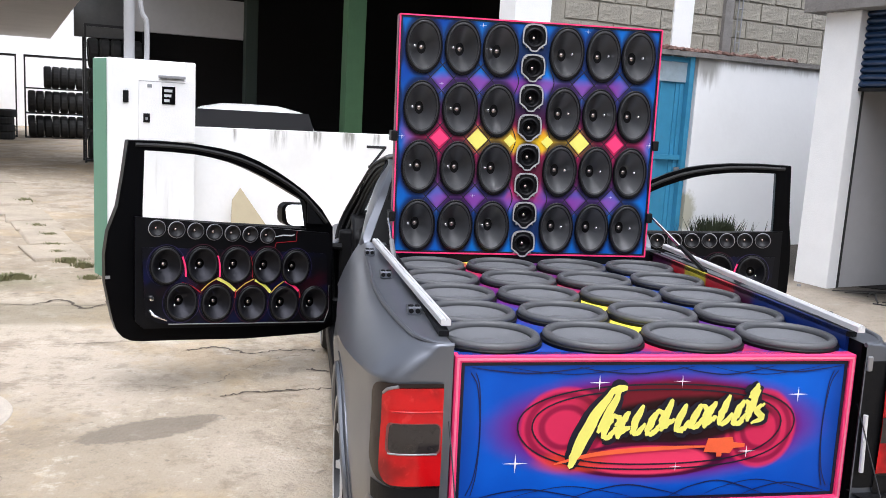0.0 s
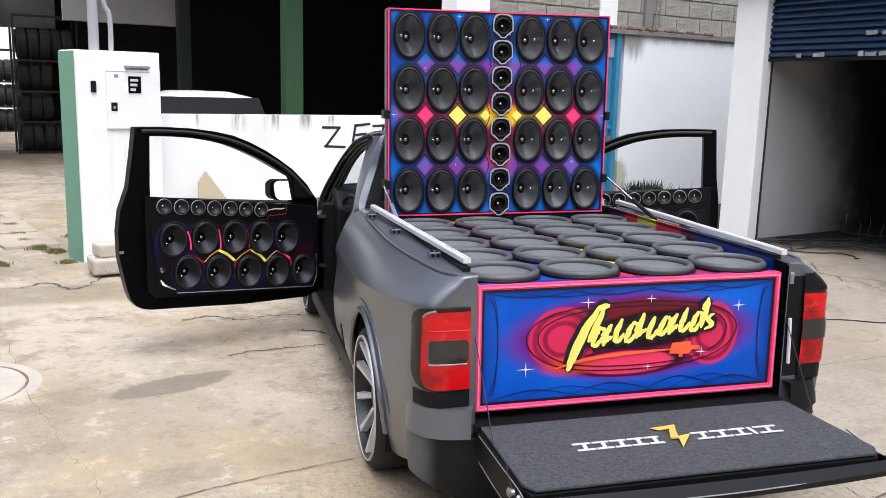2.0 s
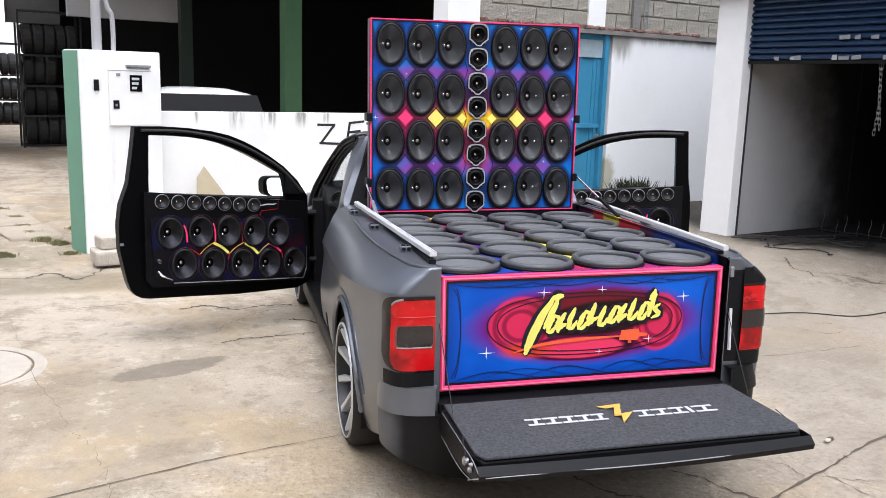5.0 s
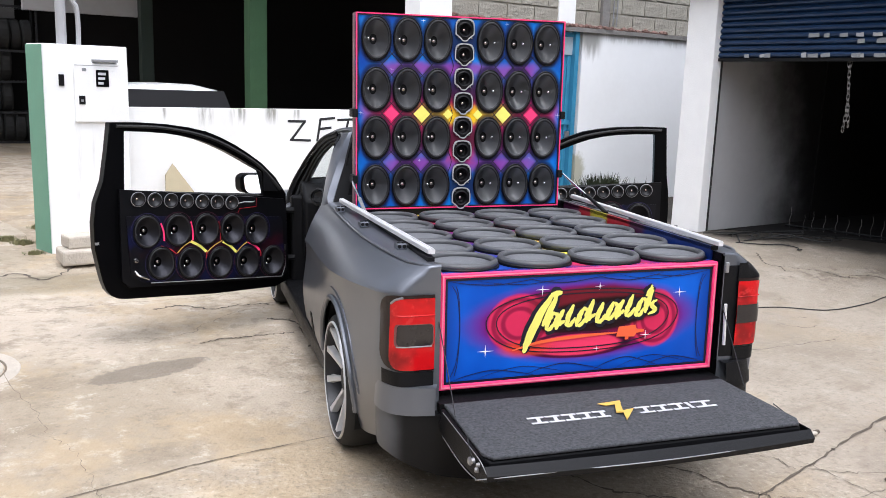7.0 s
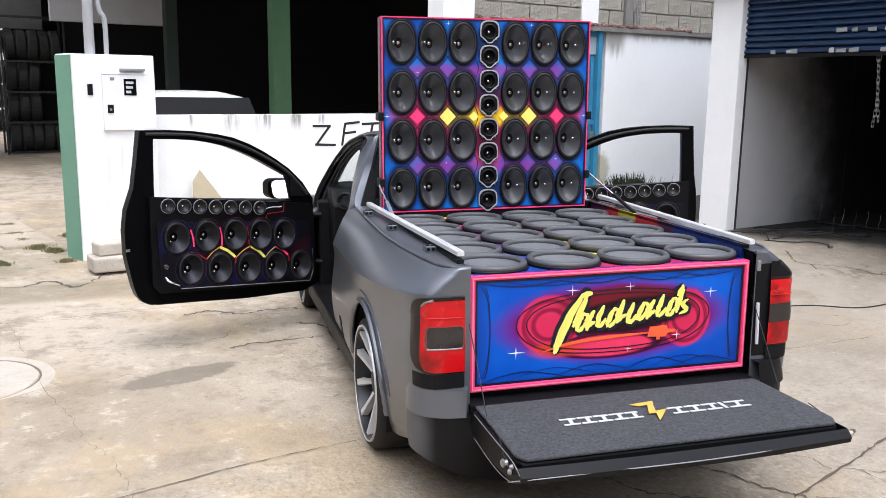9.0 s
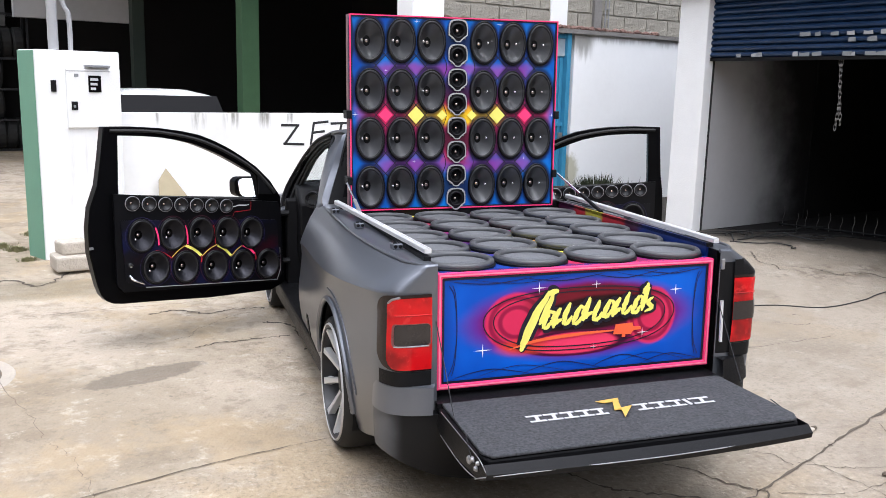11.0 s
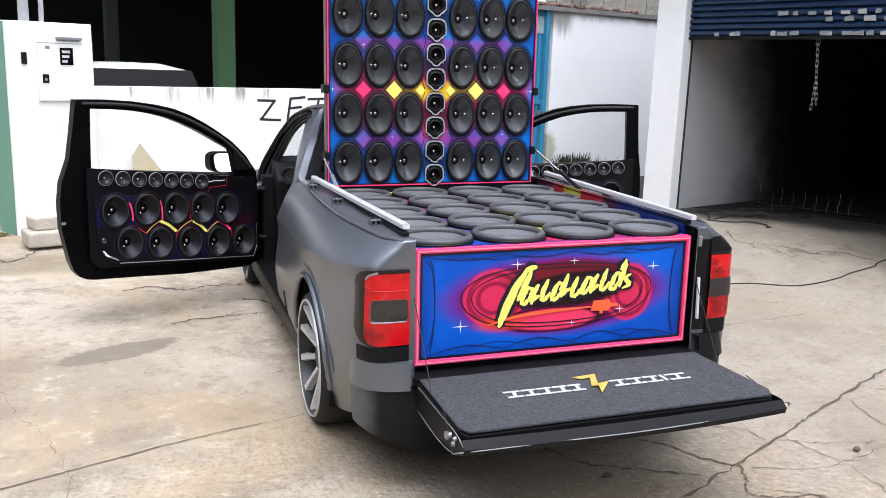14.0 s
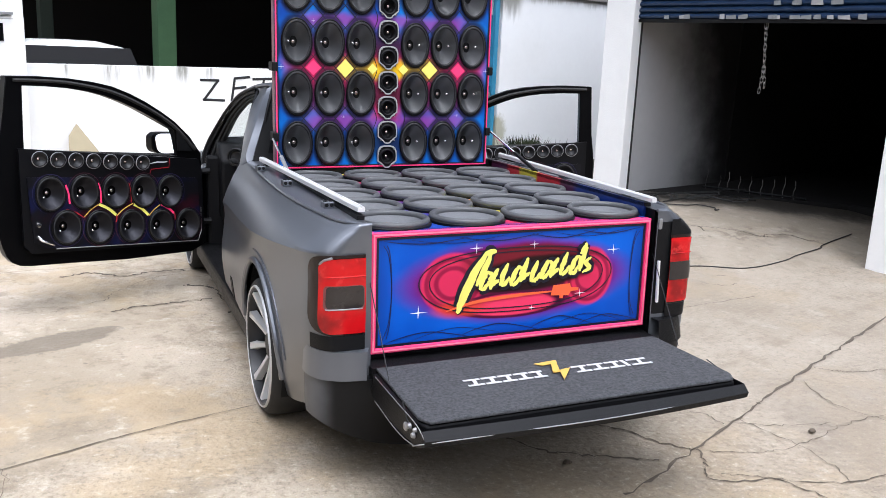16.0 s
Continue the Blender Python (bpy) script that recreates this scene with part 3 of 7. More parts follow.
JOINT, SPLIT = 0.003, 0.012
CRACKS = [
    ([(-3.6, -0.25), (-1.79, 0.492), (-1.369, 0.655), (-0.851, 0.80), (0.2, 1.10)], 0.013, 0.004), ([(0.30, -0.42), (0.79, -0.185), (1.37, 0.105), (1.50, 0.173), (2.19, 0.511), (2.77, 0.785), (3.6, 1.18)], 0.020, 0.011),
    ([(0.79, -0.185), (0.70, -0.08), (0.61, 0.07), (0.45, 0.22)], 0.012, SPLIT), ([(0.60, -0.22), (0.35, -0.10), (0.18, 0.0), (0.05, 0.2)], 0.014, SPLIT),
    ([(0.82, -0.17), (0.76, -0.295), (0.70, -0.376), (0.73, -0.443), (0.95, -0.50)], 0.010, SPLIT), ([(0.76, -0.40), (0.95, -0.50), (1.05, -0.75)], 0.008, SPLIT), ([(0.85, -0.22), (1.087, -0.293), (1.35, -0.27), (1.643, -0.179), (2.0, -0.15)], 0.005, SPLIT),
    ([(1.1, 0.0), (1.08, 0.12), (0.92, 0.22)], 0.005, SPLIT), ([(1.15, 0.0), (1.35, -0.1), (1.6, -0.15)], 0.005, SPLIT), ([(2.10, 0.44), (2.18, 0.37), (2.285, 0.332), (2.8, 0.26)], 0.006, SPLIT),
    ([(-3.2, 3.3), (-2.0, 3.55), (-1.4, 3.65), (-1.0, 3.9)], 0.012, SPLIT), ([(-1.83, 0.36), (-1.91, 0.656), (-1.99, 0.88), (-2.10, 1.067), (-2.2, 1.36), (-2.45, 2.0), (-2.87, 3.35)], 0.0045, SPLIT), ([(-3.6, 4.55), (-2.6, 4.5), (-1.8, 4.9)], 0.014, SPLIT),
    ([(0.95, -0.50), (1.25, -0.62), (1.55, -0.60), (1.9, -0.75)], 0.007, SPLIT), ([(1.2, 0.03), (1.28, -0.35), (1.22, -0.62)], 0.006, SPLIT), ([(0.78, -0.6), (0.60, -0.72), (0.35, -0.76)], 0.006, SPLIT), ([(1.88, 0.30), (1.80, 0.02), (1.95, -0.35)], 0.006, SPLIT),
    ([(-1.75, 2.50), (-1.458, 2.69), (-1.382, 2.854), (-1.14, 3.17), (-0.93, 3.265)], 0.010, SPLIT), ([(-3.2, 2.75), (-2.4, 2.62), (-1.7, 2.62)], 0.007, SPLIT), ([(-1.84, 0.42), (-1.85, 0.1), (-2.0, -0.4)], 0.007, SPLIT), ([(1.3, 1.9), (1.9, 1.6), (2.8, 1.7)], 0.006, SPLIT),
    ([(3.60, 3.66), (3.52, 3.50), (3.48, 3.34), (3.56, 3.27), (3.53, 3.16)], 0.016, SPLIT), ([(3.56, 3.28), (3.70, 3.22), (3.88, 3.11), (4.0, 2.94)], 0.010, SPLIT), ([(4.0, 2.94), (4.10, 3.0), (4.34, 2.95), (4.36, 2.84), (4.48, 2.70)], 0.013, SPLIT),
    ([(3.92, 3.09), (3.96, 2.99), (4.05, 2.95)], 0.020, SPLIT), ([(4.33, 2.95), (4.38, 2.83), (4.48, 2.78)], 0.022, SPLIT), ([(2.72, 2.38), (2.80, 2.25), (2.95, 2.18)], 0.007, SPLIT),
    ([(-1.72, 3.33), (-1.53, 3.42), (-1.32, 3.29), (-1.09, 3.37), (-0.89, 3.36)], 0.022, 0.02), ([(-1.40, 2.44), (-1.22, 2.50), (-1.02, 2.54), (-0.81, 2.57)], 0.020, 0.02), ([(-0.95, 2.95), (-0.80, 2.88), (-0.74, 2.64), (-0.74, 2.20)], 0.024, 0.02), ([(-2.97, 4.51), (-2.81, 4.67), (-2.56, 4.41), (-2.40, 4.89)], 0.030, 0.02), ([(2.62, 2.10), (2.80, 1.98), (2.9, 2.0)], 0.006, SPLIT),
]
for k, (pts, w, wob) in enumerate(CRACKS):
    faint = pts[0][0] < -1.0 and wob < 0.02
    crack(pts, w * (0.8 if faint else 1.2), k, wob, M_SEAM if faint else M_CRACK)


def build_manhole():
    ob = thing("manhole_cover", (-2.86, 2.07, -0.009), "round pale concrete manhole cover in the yard", "manhole cover")
    m = Matrix.Translation((-2.86, 2.07, -0.009))
    part("cover", lathe(B(), [(0, 0.006), (0.385, 0.006), (0.39, -0.01)], 48, m), M_KERB, ob)
    part("rim", lathe(B(), [(0.392, -0.01), (0.392, 0.003), (0.402, 0.003), (0.402, -0.01)], 48, m), M_SEAM, ob)
    part("collar", lathe(B(), [(0.404, -0.01), (0.404, 0.005), (0.47, 0.003), (0.48, -0.01)], 48, m), M_KERB, ob, "pale mortar collar")


build_manhole()


# ---- walls and buildings ----
def wall(name, u0, u1, v0, v1, z0, z1, material, label, category="wall"):
    return single(name, box(B(), (u0, v0, z0), (u1, v1, z1), YARD), material, label, category, kind="structure", smooth=0)


wall("wall_low", 0.797, 3.62, 0.0, 0.16, -0.08, 1.31, M_LOWWALL, "low white plastered yard wall with dark drip stains")
wall("wall_low_end", 3.62, 4.0, -0.64, 0.16, -0.08, 1.31, M_PLASTER, "end of the low white plastered yard wall")
wall("wall_right", 5.98, 9.6, -0.80, -0.62, -0.05, 2.30, M_TALLWALL, "tall white plastered wall with grey stains")
wall("wall_behind_board", 3.64, 4.92, -0.80, -0.62, -0.05, 2.30, M_TALLWALL, "tall white plastered wall beside the blue gate")
wall("white_column", 3.62, 4.02, -0.86, -0.56, 2.3, 5.2, M_WHITE, "white painted column at the end of the block wall", "column")
wall("wall_top_dirt", 4.0, 9.6, -0.84, -0.58, 2.30, 2.35, M_SLABCON, "crusty dark mortar ledge on the white wall", "ledge")


def close_yard():
    """Plain unseen walls behind and beside the way in, added to block low sky."""
    single("wall_unseen_left", box(B(), (-6.9, -10.5, -0.05), (-6.7, 4.0, 6.5)), M_SLABCON, "unseen plain wall that blocks low sky light", "wall", kind="structure", smooth=0)
    single("wall_unseen_rear", box(B(), (-6.9, -10.7, -0.05), (9.0, -10.5, 4.2)), M_BLOCK, "unseen plain wall that blocks low sky light", "wall", kind="structure", smooth=0)
    single("wall_unseen_right", box(B(), (9.0, -10.5, -0.05), (9.2, 2.0, 4.2)), M_BLOCK, "unseen plain wall that blocks low sky light", "wall", kind="structure", smooth=0)


close_yard()


def build_block_wall():
    back = single("block_wall", box(B(), (4.02, -0.74, 2.35), (9.6, -0.60, 5.2), YARD), M_MORTAR, "bare grey concrete block wall with rough mortar joints", "wall", kind="structure", smooth=0)
    rnd = random.Random(4)
    shapes = []
    for k in range(6):
        bm = box(B(), (0.004, 0, 0.004), (0.385, 0.02, 0.185))
        for v in bm.verts:
            v.co += Vector((rnd.uniform(-1, 1), rnd.uniform(-1, 1), rnd.uniform(-1, 1))) * 0.005
        me = bpy.data.meshes.new("block")
        bmesh.ops.recalc_face_normals(bm, faces=bm.faces)
        bm.to_mesh(me)
        bm.free()
        me.materials.append(M_BLOCK)
        shapes.append(me)
    for row in range(9):
        for col in range(-1, 14):
            u = 4.05 + col * 0.40 + (row % 2) * 0.2
            if 4.02 <= u <= 9.2:
                part("block", rnd.choice(shapes), None, back, m=YARD @ Matrix.Translation((u, -0.755, 2.36 + row * 0.20)))


build_block_wall()


def build_rubble():
    """Crumbled brick and mortar along the top of the white wall."""
    rnd = random.Random(17)
    bm = B()
    for _ in range(170):
        u, r = rnd.uniform(4.05, 7.4), rnd.uniform(0.012, 0.040)
        lump = bmesh.ops.create_icosphere(bm, subdivisions=1, radius=r)["verts"]
        at = yard(u, rnd.uniform(-0.83, -0.76), 2.35 + r * 0.55)
        for v in lump:
            v.co = at + Vector((v.co.x * 1.5, v.co.y, v.co.z * 0.8)) * rnd.uniform(0.7, 1.25)
    single("mortar_rubble", bm, M_RUBBLE, "reddish crumbled brick and mortar along the wall top", "rubble", kind="stuff", smooth=0)


build_rubble()


def build_pilaster():
    wall("concrete_pilaster", 6.28, 6.40, -0.80, -0.72, 2.35, 5.0, M_SLABCON, "narrow rough concrete pilaster on the block wall", "column")
    wall("painted_patch", 5.60, 5.86, -0.775, -0.74, 2.36, 3.2, M_WHITE, "pale limewashed patch on the block wall", "column")
    bm = B()
    for a in (6.46, 6.52):
        tube(bm, [yard(a, -0.80, 2.4), yard(a, -0.80, 3.3)], 0.008, 6)
    for k in range(5):
        tube(bm, [yard(6.45, -0.80, 2.5 + k * 0.12), yard(6.53, -0.80, 2.5 + k * 0.12)], 0.006, 6)
    single("rebar_ladder", bm, M_GREYMETAL, "rusty grey reinforcing bars standing against the block wall", "rebar")


build_pilaster()


def build_post():
    """The meter post at the end of the low wall: green flank, white front, meter cabinet and conduits."""
    ob = thing("meter_post", yard(0.41, -0.1), "white meter post with green flank beside the yard wall", "meter post")
    plan = [(0.068, -0.26), (0.795, -0.26), (0.795, 0.06), (-0.014, 0.06)]
    body = part("post_body", slab(B(), plan, -0.08, 1.872, lambda u, v, z: yard(u, v, z)), M_PLASTER, ob, bevel=0.012, smooth=0)
    side = [(0.0645, -0.255), (0.0625, -0.258), (-0.0185, 0.053), (-0.0165, 0.056)]
    part("green_flank", slab(B(), side, -0.07, 1.862, lambda u, v, z: yard(u, v, z)), M_GREENWALL, body, "green painted flank", smooth=0)
    cab = part("cabinet", box(B(), (0.318, -0.285, 1.184), (0.790, -0.258, 1.712), YARD), M_WHITE, ob, "white steel meter cabinet", bevel=0.006, smooth=0)
    part("hood", box(B(), (0.48, -0.31, 1.728), (0.70, -0.258, 1.748), YARD), M_GREYMETAL, cab, smooth=0)
    part("door_seam", box(B(), (0.322, -0.2872, 1.690), (0.70, -0.2852, 1.696), YARD), M_PVC, cab, smooth=0)
    win = part("meter_window", box(B(), (0.508, -0.292, 1.505), (0.618, -0.283, 1.655), YARD), M_BLACKGLOSS, cab, smooth=0)
    for k, w in enumerate((0.045, 0.060, 0.068)):
        part("meter_dial", box(B(), (0.525, -0.295, 1.525 + 0.042 * k), (0.525 + w, -0.290, 1.548 + 0.042 * k), YARD), M_SILVERPRINT, win, smooth=0)
    lock = part("lock", box(B(), (0.355, -0.292, 1.343), (0.408, -0.283, 1.420), YARD), M_BLACKPLASTIC, cab, smooth=0)
    part("keyhole", box(B(), (0.372, -0.2945, 1.365), (0.392, -0.2915, 1.388), YARD), M_GREYMETAL, lock, smooth=0)
    part("switch_box", box(B(), (0.193, -0.275, 1.505), (0.238, -0.258, 1.606), YARD), M_BLACKPLASTIC, ob, bevel=0.004, smooth=0)
    part("number_sticker", box(B(), (0.388, -0.289, 1.640), (0.425, -0.284, 1.668), YARD), M_STICKER, cab, smooth=0)
    part("conduit", tube(B(), [yard(0.26, -0.12, 1.83), yard(0.26, -0.12, 4.8)], 0.045, 12), M_PVC, ob, "grey service conduit")
    part("thin_conduit", tube(B(), smooth_line([yard(0.40, -0.14, 1.83), yard(0.40, -0.13, 2.18), yard(0.34, -0.12, 2.55), yard(0.33, -0.12, 4.8)]), 0.022, 10), M_PVC, ob, "thin bent conduit")


build_post()


def stroke3(a, b, w, v=-0.004):
    d = (Vector(b) - Vector(a)).normalized()
    s = Vector((-d.y, d.x)) * w / 2
    pts = [Vector(a) - s - d * w / 3, Vector(b) - s + d * w / 3, Vector(b) + s + d * w / 3, Vector(a) + s - d * w / 3]
    return pts


def build_graffiti():
    bm = B()
    for a, b in (((2.525, 1.185), (2.72, 1.182)), ((2.715, 1.18), (2.56, 0.985)), ((2.55, 0.985), (2.78, 0.975)), ((2.905, 1.205), (2.868, 0.975)), ((2.905, 1.205), (3.075, 1.222)), ((2.888, 1.10), (3.03, 1.115)), ((3.12, 1.20), (3.4, 1.21)), ((3.25, 1.205), (3.2, 0.98))):
        pts = stroke3(a, b, 0.026)
        slab(bm, [tuple(p) for p in pts], -0.004, -0.001, lambda u, z, d: yard(u, d, z))
    single("wall_marking", bm, M_GRAFFITI, "black spray-painted strokes on the low white wall", "graffiti", kind="structure", smooth=0)


build_graffiti()


def build_leaning_board():
    bm = slab(B(), [(1.10, -0.02), (1.66, -0.02), (1.62, 0.20), (1.245, 0.765), (1.162, 0.655)], -0.30, -0.285, lambda u, z, d: yard(u, d + z * 0.28, z))
    single("leaning_board", bm, M_WOODLIGHT, "beige offcut board leaning against the white wall", "board", smooth=0)
    bm = box(B(), (-0.17, -0.15, 0), (0.15, 0.15, 0.13), Matrix.Translation((-2.36, 4.98, 0)) @ Matrix.Rotation(0.3, 4, "Z"))
    single("concrete_block", bm, M_KERB, "rough pale concrete block on the ground beside the post", "concrete block", "blocks by the post", bevel=0.02, smooth=0)
    bm = box(B(), (-0.11, -0.09, 0), (0.13, 0.13, 0.11), Matrix.Translation((-2.37, 5.0, 0.131)) @ Matrix.Rotation(0.42, 4, "Z"))
    single("concrete_block", bm, M_KERB, "small pale concrete block lying on another by the post", "concrete block", "blocks by the post", bevel=0.018, smooth=0)


build_leaning_board()


def build_gate():
    ob = thing("metal_gate", yard(5.45, -0.7), "tall light-blue sheet metal gate with ribs, closed", "gate")
    for k in range(6):
        part("sheet", box(B(), (4.93 + k * 0.165, -0.72 - 0.012 * (k % 2), 0.03), (4.93 + k * 0.165 + 0.163, -0.70, 2.28), YARD), M_GATE, ob, smooth=0)
    for a in (4.93, 5.90):
        part("gate_post", box(B(), (a - 0.03, -0.80, 0.0), (a + 0.03, -0.73, 2.36), YARD), M_GATE, ob, smooth=0)
    for z in (0.12, 1.2, 2.24):
        part("rail", box(B(), (4.93, -0.765, z), (5.90, -0.735, z + 0.05), YARD), M_GATE, ob, smooth=0)
    for k in range(4):
        a = 4.99 + 0.27 * k
        part("rib", box(B(), (a, -0.752, 0.20), (a + 0.035, -0.7325, 2.01), YARD), M_GATE, ob, smooth=0)
    part("top_panel", box(B(), (4.961, -0.752, 2.03), (5.869, -0.7335, 2.238), YARD), M_GATEPALE, ob, "bleached top panel with rust runs", smooth=0)
    for k in range(6):
        part("picket", box(B(), (4.98 + 0.165 * k, -0.762, 2.291), (5.005 + 0.165 * k, -0.740, 2.35 + 0.02 * (k % 2)), YARD), M_GATEPALE, ob, smooth=0)
    part("latch", box(B(), (5.80, -0.79, 1.02), (5.86, -0.766, 1.12), YARD), M_GREYMETAL, ob, smooth=0)


build_gate()

# the garage: its front corner, from which the opening runs along -V and the inner wall along U
GX = Matrix(((U.x, V.x, 0, 3.575), (U.y, V.y, 0, 4.60), (0, 0, 1, 0.0), (0, 0, 0, 1)))


def gwall(name, a, b, material, label, category="wall", smooth=0, bevel=0.0):
    return single(name, box(B(), a, b, GX), material, label, category, kind="structure", smooth=smooth, bevel=bevel)


gwall("garage_pillar", (0.0, 0.0, -0.1), (0.13, 0.36, 2.62), M_WHITE, "white painted garage corner pillar", "pillar", bevel=0.01)
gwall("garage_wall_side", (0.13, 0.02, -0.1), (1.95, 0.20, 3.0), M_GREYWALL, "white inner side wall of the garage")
# Inner walls and ceiling carry the garage's shade as near-black colour.
gwall("garage_wall_inner", (1.95, 0.0, -0.1), (7.2, 0.18, 3.0), M_DARK, "inner side wall of the garage, shade painted black")
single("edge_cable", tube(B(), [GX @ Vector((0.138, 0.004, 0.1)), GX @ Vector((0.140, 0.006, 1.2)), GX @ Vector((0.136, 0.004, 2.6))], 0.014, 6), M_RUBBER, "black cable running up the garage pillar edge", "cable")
gwall("garage_wall_rear", (7.2, -4.6, -0.1), (7.4, 0.20, 3.0), M_DARK, "rear wall of the garage, shade painted black")
gwall("garage_wall_far", (0.30, -4.6, -0.1), (7.2, -4.4, 3.0), M_DARK, "far side wall of the garage, shade painted black")
gwall("garage_pillar_right", (-0.03, -2.86, -0.1), (0.30, -2.60, 2.62), M_WHITE, "white painted pillar beside the garage opening", "pillar", bevel=0.01)
gwall("garage_wall_front", (0.0, -4.6, -0.1), (0.30, -2.86, 3.0), M_WHITE, "white garage front wall")
gwall("ceiling_garage", (0.32, -4.6, 3.0), (7.4, 0.36, 3.15), M_DARK, "garage ceiling, shade painted black", "ceiling")
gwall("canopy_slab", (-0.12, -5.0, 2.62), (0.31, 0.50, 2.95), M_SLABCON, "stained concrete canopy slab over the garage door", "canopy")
# Floor slab painted near black; its slanted edge follows the shade inside.
single("floor_garage", slab(B(), [(0.40, -0.02), (1.05, -0.70), (1.70, -1.60), (1.90, -4.4), (7.2, -4.4), (7.2, -0.02)], -0.2, 0.240, lambda u, v, z: GX @ Vector((u, v, z))), M_DARK, "garage floor, dirt and shade painted dark", "floor", kind="structure", smooth=0)


def build_shutter():
    ob = thing("roller_shutter", GX @ Vector((0.18, -1.25, 2.3)), "dark blue roller shutter, two thirds rolled up, with torn stickers", "roller shutter")
    n = 13
    for k in range(n):
        z = 1.977 + k * 0.0585
        bm = B()
        prof = [(a - 0.062, b) for a, b in ((0.15, z), (0.165, z + 0.006), (0.135, z + 0.020), (0.13, z + 0.035), (0.15, z + 0.057), (0.17, z + 0.057), (0.16, z + 0.035), (0.185, z + 0.006))]
        rows = [[bm.verts.new(GX @ Vector((a, b, c))) for a, c in prof] for b in (-2.60, 0.0)]
        for i in range(len(prof)):
            j = (i + 1) % len(prof)
            bm.faces.new((rows[0][i], rows[0][j], rows[1][j], rows[1][i]))
        part("slat", bm, M_SHUTTER, ob, smooth=25)
    part("bottom_bar", box(B(), (0.073, -2.60, 1.952), (0.128, 0.0, 1.982), GX), M_BLACKPLASTIC, ob, smooth=0)
    rnd = random.Random(8)
    spots = [(0.22 + 0.115 * k + rnd.uniform(-0.04, 0.04), 1.985) for k in range(18) if k not in (0, 4, 5, 9)] + [(0.98 + 0.15 * k, 2.159) for k in range(7)] + [(1.45 + 0.17 * k, 2.100) for k in range(4)]
    for b, z in spots:
        w, h = rnd.uniform(0.05, 0.11), rnd.uniform(0.032, 0.046)
        pts = [(b, z), (b + w, z + rnd.uniform(-0.004, 0.004)), (b + w * rnd.uniform(0.85, 1), z + h), (b + w * 0.4, z + h * rnd.uniform(0.8, 1)), (b, z + h * rnd.uniform(0.7, 1))]
        part("sticker", slab(B(), pts, 0.0615, 0.0635, lambda q, c, d: GX @ Vector((d, -q, c))), M_STICKER if rnd.random() < 0.6 else M_PVC, ob, "torn white sticker", smooth=0)


build_shutter()


def build_hanging_chain():
    ob = thing("hanging_chain", GX @ Vector((0.17, -1.33, 1.9)), "pale steel hoist chain hanging in the garage opening", "chain")
    for strand, (off, count) in enumerate(((0.0, 13), (0.045, 12))):
        for k in range(count):
            z = 1.932 - k * 0.047
            y = -1.375 - off + 0.03 * math.sin(0.22 * k + strand * 1.2) * (1 if strand else -1)
            pts = [GX @ Vector((0.10 + 0.012 * math.sin(a) * (k % 2), y + 0.012 * math.sin(a) * (1 - k % 2), z + 0.030 * math.cos(a))) for a in (2 * math.pi * i / 10 for i in range(10))]
            part("link", tube(B(), pts, 0.0036, 5, loop=True), M_SLABCON, ob)


build_hanging_chain()


def build_rack_in_garage():
    ob = thing("low_metal_rack", GX @ Vector((1.5, -0.4, 0.19)), "low dark metal rack with pale bars inside the garage", "rack")
    rnd = random.Random(2)
    for k in range(9):
        a = Vector((1.2 + 0.03 * k, -0.26 - 0.112 * k + rnd.uniform(-0.02, 0.02), 0))
        h = rnd.uniform(0.15, 0.22)
        part("bar", tube(B(), smooth_line([GX @ (a + Vector((0, 0, 0.24))), GX @ (a + Vector((0.01, 0.012, 0.24 + h * 0.35))), GX @ (a + Vector((0, -0.010, 0.24 + h * 0.7))), GX @ (a + Vector((0.01, 0.004, 0.24 + h)))], 4), 0.0027, 6), M_SLABCON, ob)
    part("rack_rail", tube(B(), [GX @ Vector((1.19, -0.20, 0.26)), GX @ Vector((1.48, -1.25, 0.26))], 0.012, 6), M_BLACKPLASTIC, ob)


build_rack_in_garage()


def build_cables():
    rnd = random.Random(3)
    def lay(pts, r, label):
        line = smooth_line([on_ground(x, y, r + 0.004 + h) for x, y, h in pts], 10)
        single("cable", tube(B(), line, r, 6), M_RUBBER, label, "cable", "cables on the ground")
    lay([(1.1, 2.40, 0), (1.9, 2.50, 0), (2.80, 2.455, 0), (3.237, 2.28, 0), (3.70, 2.37, 0), (3.945, 2.473, 0), (4.33, 2.60, 0), (4.43, 2.67, 0), (5.0, 2.89, 0)], 0.0045, "black power cable lying across the concrete yard")
    for k in range(11):
        x, y, a = 3.62 + 0.06 * k, 4.02 + 0.02 * k, rnd.uniform(-0.5, 0.5)
        pts = [(x, y, 0)]
        for i in range(rnd.randint(5, 8)):
            a += rnd.uniform(-1.0, 1.0)
            x += 0.15 * math.cos(a)
            y = min(4.36, max(3.70, y + 0.15 * math.sin(a)))
            pts.append((x, y, 0.004 * k))
        lay(pts, rnd.choice((0.005, 0.006, 0.008)), "tangled dark hose on the floor before the garage")


build_cables()


